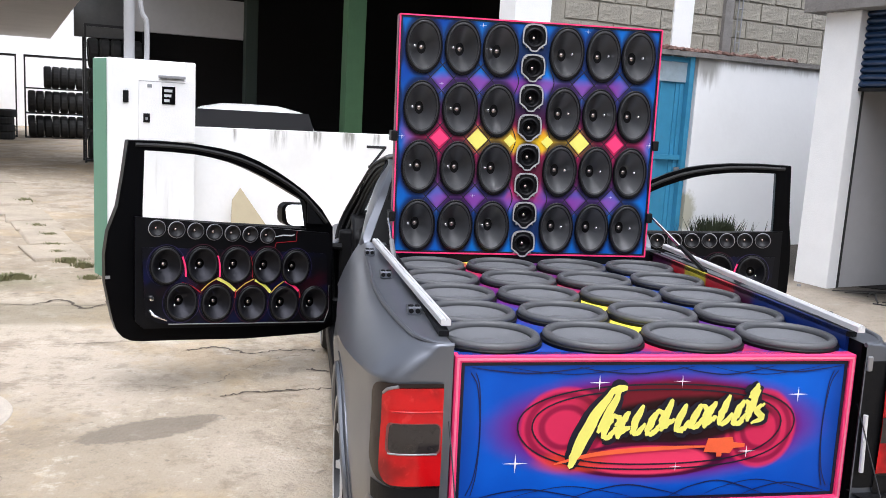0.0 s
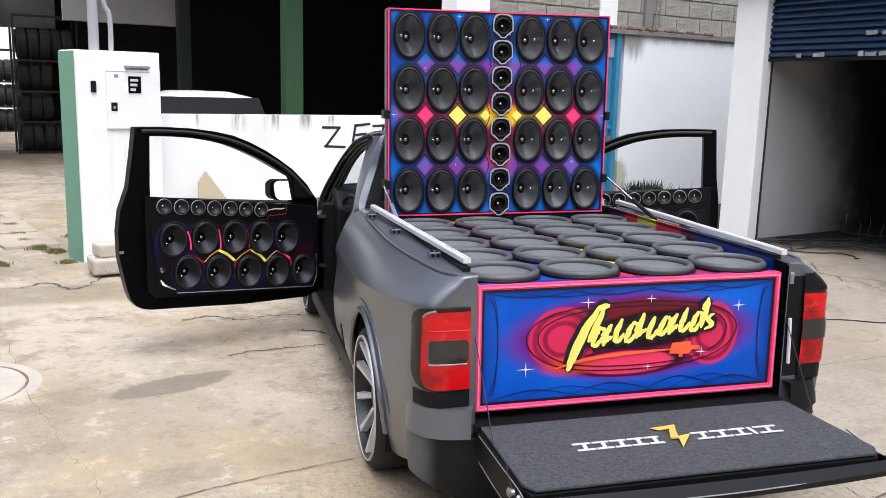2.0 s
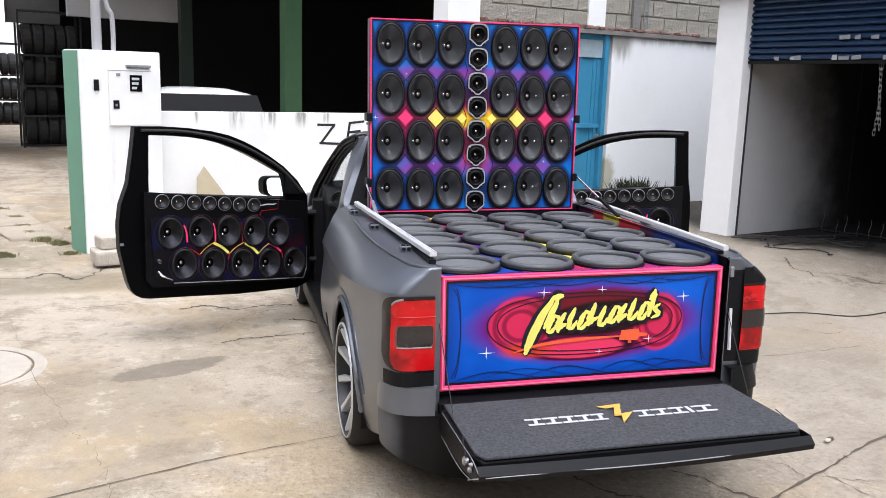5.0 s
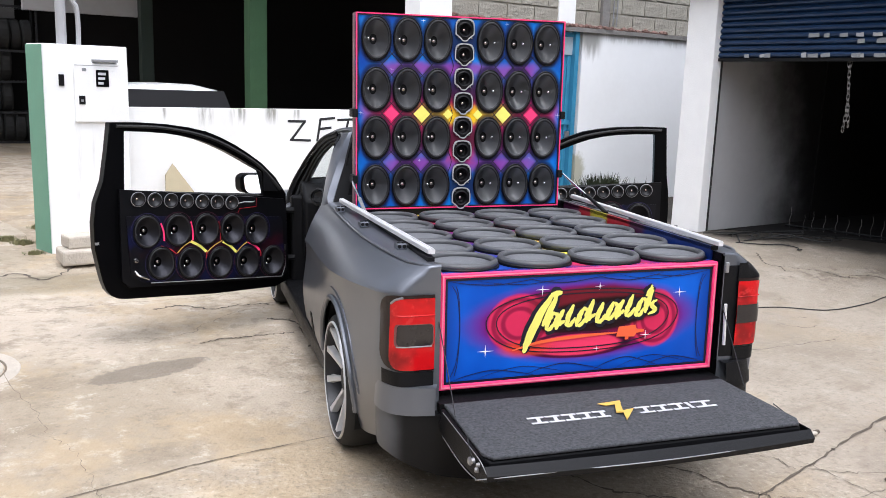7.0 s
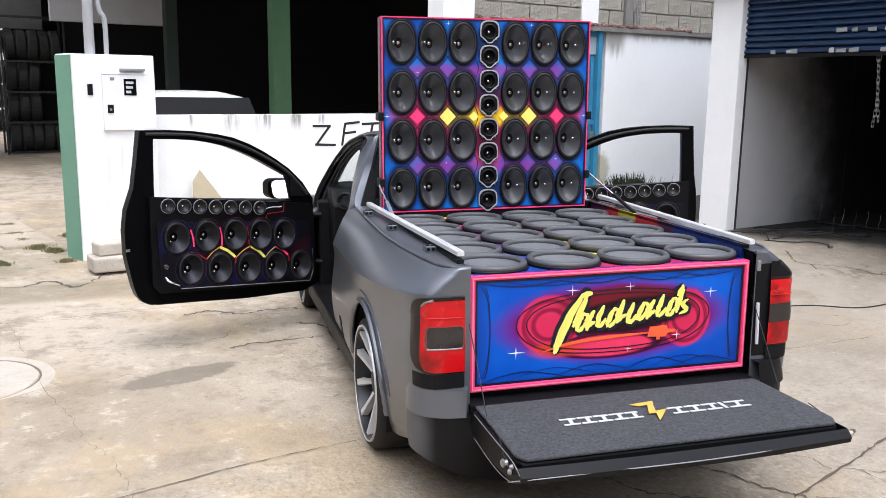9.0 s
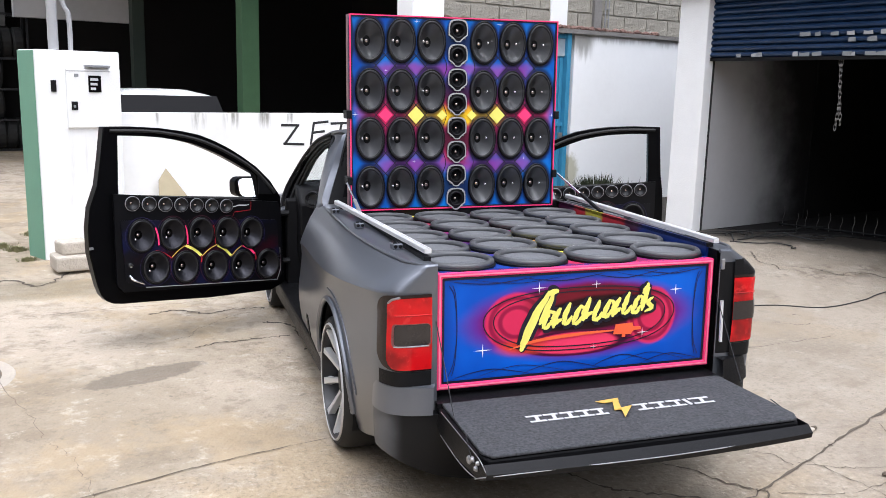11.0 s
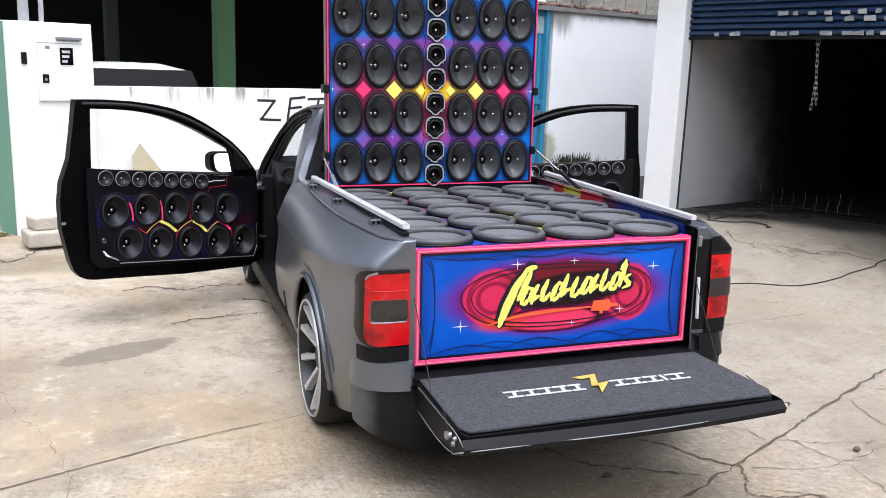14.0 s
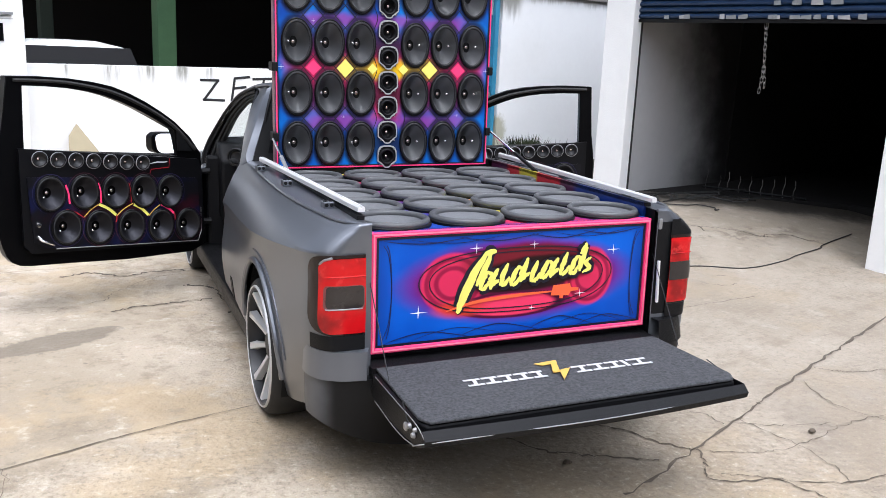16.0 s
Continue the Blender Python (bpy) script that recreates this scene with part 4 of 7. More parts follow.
# ---- the shed behind the low wall ----
def build_shed():
    # Both walls are coloured near black to give the shed its shade.
    wall("shed_wall_rear", 0.80, 12.0, 11.5, 11.7, 0.0, 5.6, M_DARK, "rear wall of the shed, painted dark for shade")
    wall("shed_wall_side", 9.6, 9.8, -0.8, 11.5, 0.0, 5.6, M_DARK, "side wall of the shed, painted dark for shade")
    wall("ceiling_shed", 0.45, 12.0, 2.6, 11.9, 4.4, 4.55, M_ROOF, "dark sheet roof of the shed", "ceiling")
    wall("ceiling_racks", -12.0, 0.42, 7.2, 23.5, 3.12, 3.24, M_UNDERROOF, "pale sheet roof over the tyre racks", "ceiling")
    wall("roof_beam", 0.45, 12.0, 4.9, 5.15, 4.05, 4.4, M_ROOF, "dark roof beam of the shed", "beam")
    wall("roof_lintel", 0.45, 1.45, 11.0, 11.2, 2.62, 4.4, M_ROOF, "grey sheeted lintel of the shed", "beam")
    wall("roof_beam_rear", 1.45, 3.6, 9.9, 10.1, 2.75, 3.5, M_UNDERROOF, "pale sheeted lintel inside the shed", "beam")
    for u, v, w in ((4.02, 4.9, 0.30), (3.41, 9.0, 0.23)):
        # The far column's green is darkened to stand for indoor shade.
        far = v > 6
        single("green_column", box(B(), (u, v, -0.1), (u + w, v + 0.25, 4.4), YARD), M_DIMGREEN if far else M_GREENCOL, "grey-green shed column, shade painted in" if far else "dark green painted shed column", "column", "columns of the shed", "structure", smooth=0, bevel=0.01)
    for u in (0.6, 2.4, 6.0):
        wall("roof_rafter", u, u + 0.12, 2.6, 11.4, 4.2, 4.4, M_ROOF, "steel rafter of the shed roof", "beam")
    # Added white wall stands for the bright background behind the racks.
    wall("rack_backdrop_wall", -20.0, 4.0, 27.0, 27.2, 0.0, 4.5, M_WHITE, "white wall added as bright backdrop behind the tyre racks")


build_shed()


def build_tyre(bm, m, r=0.31, w=0.2):
    return lathe(bm, [(r * 0.62, -w / 2), (r * 0.9, -w / 2), (r, -w * 0.32), (r, w * 0.32), (r * 0.9, w / 2), (r * 0.62, w / 2)], 20, m, closed=True)


def build_racks():
    tyre = B()
    build_tyre(tyre, Matrix())
    me = bpy.data.meshes.new("tyre")
    bmesh.ops.recalc_face_normals(tyre, faces=tyre.faces)
    tyre.to_mesh(me)
    tyre.free()
    me.materials.append(M_RUBBER)
    rnd = random.Random(21)
    for r, (u0, v0, n, z_top, tiers) in enumerate(((1.62, 19.2, 9, 2.32, ((0.02, 0, 9), (0.72, 0, 9), (1.42, 0, 7))), (-0.62, 19.4, 7, 2.32, ((0.02, 0, 7), (0.72, 2, 6))), (1.80, 10.75, 5, 2.75, ((0.06, 0, 5), (0.66, 2, 5), (1.27, 2, 5), (1.88, 0, 5))))):
        base = yard(u0, v0)
        gz = ground_z(base.x, base.y)
        rack = thing("tyre_rack", (base.x, base.y, gz), "dark steel rack stacked with black tyres in tiers", "tyre rack", "tyre racks")
        ln = 0.21 * n + 0.12
        for du in (-ln, 0):
            for dv in (0, 0.58):
                part("upright", box(B(), (u0 + du - 0.02, v0 + dv - 0.02, gz - 0.02), (u0 + du + 0.02, v0 + dv + 0.02, gz + z_top), YARD), M_RIMDARK, rack, smooth=0)
        for dv in (0.0, 0.55):
            part("shelf_rail", box(B(), (u0 - ln, v0 + dv, gz + z_top - 0.05), (u0, v0 + dv + 0.04, gz + z_top), YARD), M_RIMDARK, rack, smooth=0)
        for z, first, last in tiers:
            for dv in (0.0, 0.55):
                part("shelf_rail", box(B(), (u0 - ln, v0 + dv, gz + z - 0.04), (u0, v0 + dv + 0.04, gz + z), YARD), M_RIMDARK, rack, smooth=0)
            for i in range(first, last):
                ob = tagged(part("tyre", me, None), "black rubber tyre standing on a rack", "tyre", "tyres on the racks")
                ob.matrix_basis = YARD @ pose(u0 - 0.16 - 0.21 * i, v0 + 0.29 + rnd.uniform(-0.03, 0.03), gz + z + 0.305, 0, 90 + rnd.uniform(-4, 4), 0)
    for i in range(4):
        p = yard(-0.95 + rnd.uniform(-0.04, 0.04), 18.2 + rnd.uniform(-0.04, 0.04))
        ob = tagged(part("tyre", me, None), "black rubber tyre stacked on the ground", "tyre", "stacked tyres")
        ob.matrix_basis = Matrix.Translation((p.x, p.y, ground_z(p.x, p.y) + 0.1 + 0.2 * i))


build_racks()


def build_kerb():
    ob = thing("kerb", (-4.2, 8.0, 0), "broken pale stone kerb along the drive", "kerb", kind="structure")
    rnd = random.Random(5)
    a, b = Vector((-3.22, 6.3)), Vector((-6.3, 13.4))
    d = (b - a).normalized()
    at = 0.0
    while at < 7.6:
        ln = rnd.uniform(0.55, 1.05)
        p = a + d * at
        m = Matrix.Translation((p.x, p.y, ground_z(p.x, p.y))) @ Matrix.Rotation(math.atan2(d.y, d.x) + rnd.uniform(-0.03, 0.03), 4, "Z")
        q = a + d * (at + ln)
        rise = ground_z(q.x, q.y) - ground_z(p.x, p.y)
        bm = box(B(), (0, -0.27 + rnd.uniform(-0.04, 0.04), -0.06), (ln - rnd.uniform(0.02, 0.06), 0.25 + rnd.uniform(-0.05, 0.05), 0.012 + rnd.uniform(0, 0.022)))
        for v in bm.verts:
            v.co = m @ (v.co + Vector((0, 0, rise * v.co.x / ln)) + Vector((rnd.uniform(-1, 1), rnd.uniform(-1, 1), 0)) * 0.03)
        part("kerb_stone", bm, M_KERBSTONE, ob, smooth=0, bevel=0.015)
        at += ln


build_kerb()


def tuft(x, y, n, h, material, label, seed, z=None, spread=1.0):
    rnd = random.Random(seed)
    bm = B()
    for _ in range(n):
        a, r, t = rnd.uniform(0, 6.28), abs(rnd.gauss(0, 0.5)), rnd.uniform(0.4, 1)
        p = Vector((x + r * h * 2.2 * spread * math.cos(a), y + r * h * 1.3 * spread * math.sin(a), 0))
        p.z = ground_z(p.x, p.y) if z is None else z
        lean = Vector((math.cos(a) * rnd.uniform(0, 0.6), math.sin(a) * rnd.uniform(0, 0.6), 1)) * h * t
        s = Vector((-math.sin(a), math.cos(a), 0)) * 0.012
        v = [bm.verts.new(q) for q in (p - s, p + s, p + lean * 0.6 + s * 0.8, p + lean, p + lean * 0.6 - s * 0.8)]
        bm.faces.new(v)
    single("weed_tuft", bm, material, label, "weeds", "weeds", "stuff", smooth=0)


for k, (x, y, n, h) in enumerate(((-3.56, 5.36, 900, 0.06), (-3.75, 5.40, 700, 0.06), (-3.37, 5.45, 400, 0.05), (-2.98, 6.02, 260, 0.05), (-3.15, 6.22, 300, 0.05), (-3.36, 6.62, 260, 0.05), (-3.50, 7.02, 240, 0.05), (-3.72, 7.62, 240, 0.05), (-4.0, 8.2, 140, 0.05), (-2.80, 5.50, 160, 0.04), (-2.95, 6.9, 160, 0.05), (-4.7, 10.1, 120, 0.06))):
    tuft(x, y, n, h, M_LEAF, "low olive-green weeds growing from the concrete", k)
q = yard(6.30, -0.98)
tuft(q.x, q.y, 700, 0.40, M_DRYLEAF, "dark scrubby plant at the foot of the white wall", 40, spread=0.38)


def build_white_car():
    """The old white estate parked behind the low wall: roof, pillars and windows show over it."""
    ob = thing("parked_car", (-2.0, 8.3, 0), "white estate car parked behind the low wall", "car")
    c = Matrix.Translation((-1.78, 9.9, 0)) @ Matrix.Rotation(0.10, 4, "Z")
    prof = [(-2.05, 0.35), (-2.08, 0.95), (-2.0, 1.10), (-1.66, 1.485), (-1.5, 1.515), (-1.2, 1.522), (0.6, 1.51), (0.95, 1.45), (1.42, 1.10), (2.3, 0.98), (2.45, 0.8), (2.45, 0.35)]
    bm = B()
    rings = [[bm.verts.new(c @ Vector((k * (0.82 - 0.28 * max(0, z - 0.95)), y, z - 0.30 * max(0, z - 1.2) * k ** 4))) for y, z in prof] for k in (-1, -0.9, -0.5, 0, 0.5, 0.9, 1)]
    for a, b in zip(rings, rings[1:]):
        for i in range(len(prof)):
            j = (i + 1) % len(prof)
            bm.faces.new((a[i], a[j], b[j], b[i]))
    bm.faces.new(rings[0]), bm.faces.new(rings[-1][::-1])
    part("body", bm, M_WHITECAR, ob, smooth=50, bevel=0.03)
    part("rear_screen", slab(B(), [(-0.74, 1.12), (0.74, 1.12), (0.655, 1.448), (-0.655, 1.448)], 0.0, 0.012, lambda a, b, d: c @ Vector((a, -2.02 + (b - 1.08) * 0.883 - d, b))), M_DARKGLASS, ob, "dark rear screen", smooth=0)
    for y in (-1.4, 1.5):
        for x in (-0.72, 0.72):
            wheel = lathe(B(), [(0.0, -0.1), (0.2, -0.1), (0.3, -0.08), (0.3, 0.08), (0.2, 0.1), (0.0, 0.1)], 24, c @ Matrix.Translation((x, y, 0.30)) @ Matrix.Rotation(radians(90), 4, "Y"))
            part("wheel", wheel, M_RUBBER, ob)


build_white_car()


# ---- the pickup ----
pickup = thing("pickup_truck", (0, 1.9, 0), "lowered matt graphite two-door pickup with both doors and the tailgate open", "pickup")
AXLE_R, AXLE_F, WHEEL_Z = 0.74, 3.46, 0.305
CREASE = [(-0.1, 0.888), (0.0, 0.882), (0.27, 0.855), (0.84, 0.803), (1.3, 0.778), (1.95, 0.745)]


def section(y):
    """The flank's half section at y: bed edge, shoulder, a crease, and the side below it."""
    zc = lerp_at(y, CREASE)
    top = [(0.615, 0.982), (0.66, 0.985), (0.71, 0.984), (0.733, 0.977)]
    n = 12
    for i in range(1, n + 1):
        t = i / n
        top.append((0.733 + 0.121 * (0.75 * t + 0.25 * (1 - (1 - t) ** 2)), 0.977 - (0.977 - zc) * t ** 1.15))
    g = 0.008 + 0.018 * ease(0.9, 1.95, y)
    foot = 0.20 + 0.070 * ease(0.42, 0.05, y)
    side = [(0.854, 0.0), (0.849, 0.05), (0.843 + g * 0.1, 0.14), (0.842 + g * 0.5, 0.30), (0.842 + g * 0.9, 0.45), (0.839 + g, 0.60), (0.831 + g, 0.75), (0.818 + g, 0.88), (0.795 + g, 1.0)]
    line = smooth_line([Vector((a, zc - (zc - foot) * b, 0)) for a, b in side], 4)
    return top + [(p.x, p.y) for p in line[1:]]


def half_width(y, z):
    s = section(y)
    return float(np.interp(-z, [-b for _, b in s[3:]], [a for a, _ in s[3:]]))


def corner(y):
    """How far the flank is drawn in towards the tail, and bulged over the axles."""
    t = max(0.0, (0.55 - y) / 0.55)
    d = -0.045 * t * t
    if y < 0.09:
        d -= 0.058 * (1 - math.sqrt(max(0.0, 1 - ((0.09 - y) / 0.130) ** 2)))
    d -= 0.030 * ease(1.15, 1.95, y)
    return d + 0.022 * math.exp(-((y - AXLE_R) / 0.42) ** 2)


def flank(side, y, x, z):
    k = min(1.0, max(0.0, (x - 0.60) / 0.16))
    wide = 0.016 * ease(0.5, 0.05, y) if side > 0 else 0.0
    return Vector((side * (x + (corner(y) + wide) * k), y, z))


def arch_cut(bm, cy, cz, r):
    """Cuts a wheel arch out of a finely meshed flank and rounds its edge."""
    inside = lambda v: (v.co.y - cy) ** 2 + (v.co.z - cz) ** 2 < r * r
    bmesh.ops.delete(bm, geom=[f for f in bm.faces if all(inside(v) for v in f.verts)], context="FACES")
    for v in bm.verts:
        if inside(v) and v.link_faces:
            d = math.hypot(v.co.y - cy, v.co.z - cz)
            if d > 1e-4:
                v.co.y, v.co.z = cy + (v.co.y - cy) * r / d, cz + (v.co.z - cz) * r / d
    bmesh.ops.delete(bm, geom=[v for v in bm.verts if not v.link_faces], context="VERTS")


def build_flank(side):
    ys = [1.965, 1.96, 1.95, 1.935] + [1.92 - 0.03 * i for i in range(63)] + [0.045, 0.03, 0.015, 0.0, -0.01, -0.02, -0.028, -0.034]
    bm = B()
    rows = []
    for y in ys:
        roll = 0.030 * max(0.0, (y - 1.935) / 0.03) ** 2
        rows.append([bm.verts.new(flank(side, y, x - roll * (x > 0.70), z)) for x, z in section(y)])
    for a, b in zip(rows, rows[1:]):
        for j in range(len(a) - 1):
            bm.faces.new((a[j], b[j], b[j + 1], a[j + 1]))
    # tail face between the flank and the load opening
    last = rows[-1]
    for k in (1, 2, 3):
        inner = [bm.verts.new((v.co.x + (side * 0.607 - v.co.x) * k / 3, -0.034 - 0.006 * k / 3, v.co.z)) for v in rows[-1]]
        for j in range(len(inner) - 1):
            bm.faces.new((last[j], inner[j], inner[j + 1], last[j + 1]))
        last = inner
    arch_cut(bm, AXLE_R, 0.33, 0.345)
    skin_ob = part("bed_side", bm, M_CAR, pickup, "satin graphite bed side", smooth=65)
    on_crease = lambda v: 0.12 < v.co.y < 1.93 and abs(v.co.z - lerp_at(v.co.y, CREASE)) < 0.0005
    for e in skin_ob.data.edges:
        if all(on_crease(skin_ob.data.vertices[i]) for i in e.vertices):
            e.use_edge_sharp = True
    lip = []
    for i in range(41):
        a = radians(2 + 186 * i / 40)
        y, z = AXLE_R + 0.356 * math.cos(a), 0.33 + 0.356 * math.sin(a)
        lip.append(flank(side, y, half_width(y, z) + 0.004, z))
    part("arch_lip", tube(B(), lip, 0.013, 8), M_CAR, pickup)
    lip2 = []
    for i in range(25):
        a = radians(80 + 92 * i / 24)
        y, z = AXLE_R + 0.43 * math.cos(a), 0.33 + 0.40 * math.sin(a)
        lip2.append(flank(side, y, half_width(y, z) + 0.001, z))
    part("arch_crease", tube(B(), lip2, 0.005, 6), M_CAR, pickup)
    vent = slab(B(), rounded(1.545, 0.285, 1.625, 0.405, 0.025), 0.0, 0.004, lambda y, z, d: flank(side, y, half_width(y, z) + d, z))
    part("side_scoop", vent, M_BLACKPLASTIC, pickup, "small dark scoop in the bed side", smooth=0)
    well = lathe(B(), [(0.36, 0.0), (0.36, 0.30), (0, 0.30)], 32, Matrix.Translation((side * 0.84, AXLE_R, 0.33)) @ Matrix.Rotation(radians(-90 * side), 4, "Y"))
    bmesh.ops.delete(well, geom=[f for f in well.faces if max(v.co.z for v in f.verts) < 0.22], context="FACES")
    for v in well.verts:
        v.co.z = max(v.co.z, 0.19)
    part("wheel_well", well, M_BLACKPLASTIC, pickup)
    # inner bed wall and its painted liner
    part("bed_wall", box(B(), (min(side * 0.62, side * 0.64), 0.0, 0.45), (max(side * 0.62, side * 0.64), 1.55, 0.978)), M_BLACKPLASTIC, pickup, smooth=0)


for sd in (-1, 1):
    build_flank(sd)


def build_tail_lamp(side):
    inner = 0.631 if side < 0 else 0.676
    BACK = [(-0.04, 0.745 if side < 0 else 0.757), (-0.043, 0.72), (-0.044, 0.70), (-0.044, inner)]
    ROUND = [(y, None) for y in (0.075, 0.06, 0.045, 0.03, 0.02, 0.01, 0.0, -0.01, -0.02, -0.028, -0.034)]

    def skin(z0, z1, path, lift, pinch=0.0, dome=0.8, r=0.0, inset=0.0):
        """A curved sheet over the corner; r rounds its outer corners, inset draws its inner end in."""
        bm = B()
        zs = [z0 + (z1 - z0) * (0.5 - 0.5 * math.cos(math.pi * i / 16)) for i in range(17)]
        rows = []
        for z in zs:
            row = []
            line = []
            for k, (y, x) in enumerate(path):
                far = 1 - k / (len(path) - 1)
                zz = (z0 + z1) / 2 + (z - (z0 + z1) / 2) * (1 - pinch * far ** 3)
                bulge = lift * (1 + dome * math.sin(math.pi * (z - z0) / (z1 - z0)))
                if x is None:
                    p = flank(side, y, half_width(y, zz), zz)
                    p.x += side * bulge
                else:
                    p = Vector((side * x, y, zz))
                p.y -= bulge
                line.append(p)
            run = [0.0]
            for a, b in zip(line, line[1:]):
                run.append(run[-1] + (b - a).length)
            e = min(z - z0, z1 - z)
            cut = r - math.sqrt(max(0.0, r * r - (r - e) ** 2)) if e < r else 0.0
            for k in range(19):
                at = cut + (run[-1] - inset - (cut if inset else 0.0) - cut) * k / 18
                q = max(i for i in range(len(run) - 1) if run[i] <= at + 1e-9)
                row.append(bm.verts.new(line[q].lerp(line[q + 1], min(1.0, (at - run[q]) / max(1e-6, run[q + 1] - run[q])))))
            rows.append(row)
        for a, b in zip(rows, rows[1:]):
            for j in range(18):
                bm.faces.new((a[j], b[j], b[j + 1], a[j + 1]))
        return bm
    housing = part("tail_lamp", skin(0.588, 0.880, ROUND[1:] + BACK, 0.003, 0.20, 0.8, 0.05), M_SMOKED, pickup, "red tail lamp with a smoked insert", smooth=40)
    part("red_lens", skin(0.594, 0.868, ROUND[6:] + BACK, 0.006, 0.10, 0.5, 0.035), M_LAMPRED, housing, "deep red lens", smooth=40)
    part("lens_fold", skin(0.802, 0.806, ROUND[9:] + BACK, 0.0096, 0.0, 0.3), M_LAMPRED, housing, smooth=40)
    if side < 0:
        part("insert_frame", skin(0.683, 0.772, ROUND[8:] + BACK, 0.0090, 0.0, 0.15, 0.016, 0.004), M_FRAMELINE, housing, "dull frame round the insert", smooth=40)
        part("smoked_insert", skin(0.6895, 0.770, ROUND[9:] + BACK, 0.0106, 0.0, 0.15, 0.014, 0.008), M_LAMPDARK, housing, "smoked clear insert", smooth=40)
        # Pale strip drawn for the glint along the insert's lower frame.
        part("pale_glint_line", skin(0.6835, 0.6885, ROUND[9:] + BACK, 0.0112, 0.0, 0.1, 0.0, 0.012), M_GREYMETAL, housing, "pale strip for the glint under the insert", smooth=40)
    else:
        part("smoked_insert", skin(0.690, 0.768, ROUND[6:] + BACK, 0.0110, 0.0, 0.1), M_LAMPDARK, housing, "smoked clear insert", smooth=40)
    part("tail_corner", skin(0.530, 0.586, ROUND[2:] + BACK, 0.0015, 0.0, 0.2), M_BLACKPLASTIC, pickup, "black band under the lamp", smooth=40)
    rim = [Vector((side * 0.64, -0.052, 0.872)), Vector((side * 0.70, -0.052, 0.874)), Vector((side * 0.752, -0.046, 0.872)), Vector((side * 0.778, -0.030, 0.862)), Vector((side * 0.788, -0.012, 0.846))]
    if side < 0:
        part("lamp_trim", tube(B(), smooth_line(rim[2:], 5), 0.0045, 8), M_GREYMETAL, housing, "thin bright trim over the lens")
    if side > 0:
        # Black skin added over the right bed corner to darken it.
        part("corner_dark_skin", skin(0.860, 0.945, ROUND[2:] + BACK[1:], 0.002, 0.0, 0.2, 0.08), M_BLACKPLASTIC, pickup, "black skin added on the bed corner", smooth=40)
        part("lamp_jamb", box(B(), (0.609, -0.040, 0.545), (0.686, -0.030, 0.935)), M_BLACKPLASTIC, pickup, "black painted jamb beside the lamp", bevel=0.003, smooth=0)


for sd in (-1, 1):
    build_tail_lamp(sd)


def build_bumper():
    def shell(z0, z1, out, bm, side=0, least=0.615, rake=0.0):
        """A wrap-round skin in plan, from one arch to the other."""
        plan = [(0.822, 0.10), (0.819, 0.06), (0.809, 0.020), (0.787, -0.020), (0.748, -0.050), (0.69, -0.072), (0.55, -0.088), (0.3, -0.095), (0.0, -0.098)]
        plan = [(v.x, v.y) for v in smooth_line([Vector((a, b, 0)) for a, b in plan], 4)]
        full = [(side * a, b) for a, b in plan if a > least] if side else plan + [(-a, b) for a, b in plan[-2::-1]]
        rows = []
        for i in range(7):
            row = []
            for a, b in full:
                low = max(z0, lerp_at(abs(a), [(0.50, 0.14), (0.62, 0.165), (0.73, 0.215), (0.80, 0.255), (0.842, 0.27)]))
                z = low + (z1 - low) * i / 6
                inset = 0.035 * max(0, (0.36 - z) / 0.2) ** 2
                row.append(bm.verts.new((a * (1 - inset + out - rake * i / 6), b + rake * i / 6 + (inset * 0.6 - out) * (1 if b < 0.1 else 0.2), z)))
            rows.append(row)
        for a, b in zip(rows, rows[1:]):
            for j in range(len(full) - 1):
                bm.faces.new((a[j], a[j + 1], b[j + 1], b[j]))
        top = rows[-1]
        inn = [bm.verts.new((math.copysign(max(0.608, abs(v.co.x) - 0.06), v.co.x) if side else v.co.x * 0.9, v.co.y + 0.05, v.co.z + 0.006)) for v in top]
        for j in range(len(full) - 1):
            bm.faces.new((top[j], top[j + 1], inn[j + 1], inn[j]))
        return bm
    bumper = part("rear_bumper", shell(0.14, 0.422, -0.004, B()), M_BUMPER, pickup, "lower rear bumper, graphite with shade painted black across the tail", smooth=40)
    for sd in (-1, 1):
        # Black stands in for shade on the right corner's graphite.
        part("bumper_corner", shell(0.424, 0.527, 0.004, B(), sd, rake=0.010), M_CAR if sd < 0 else M_BLACKPLASTIC, bumper, "graphite bumper corner" if sd < 0 else "bumper corner painted dark for shade", smooth=40)
    part("tail_sill", box(B(), (-0.612, -0.075, 0.30), (0.612, 0.02, 0.462)), M_BLACKPLASTIC, pickup, smooth=0)


build_bumper()


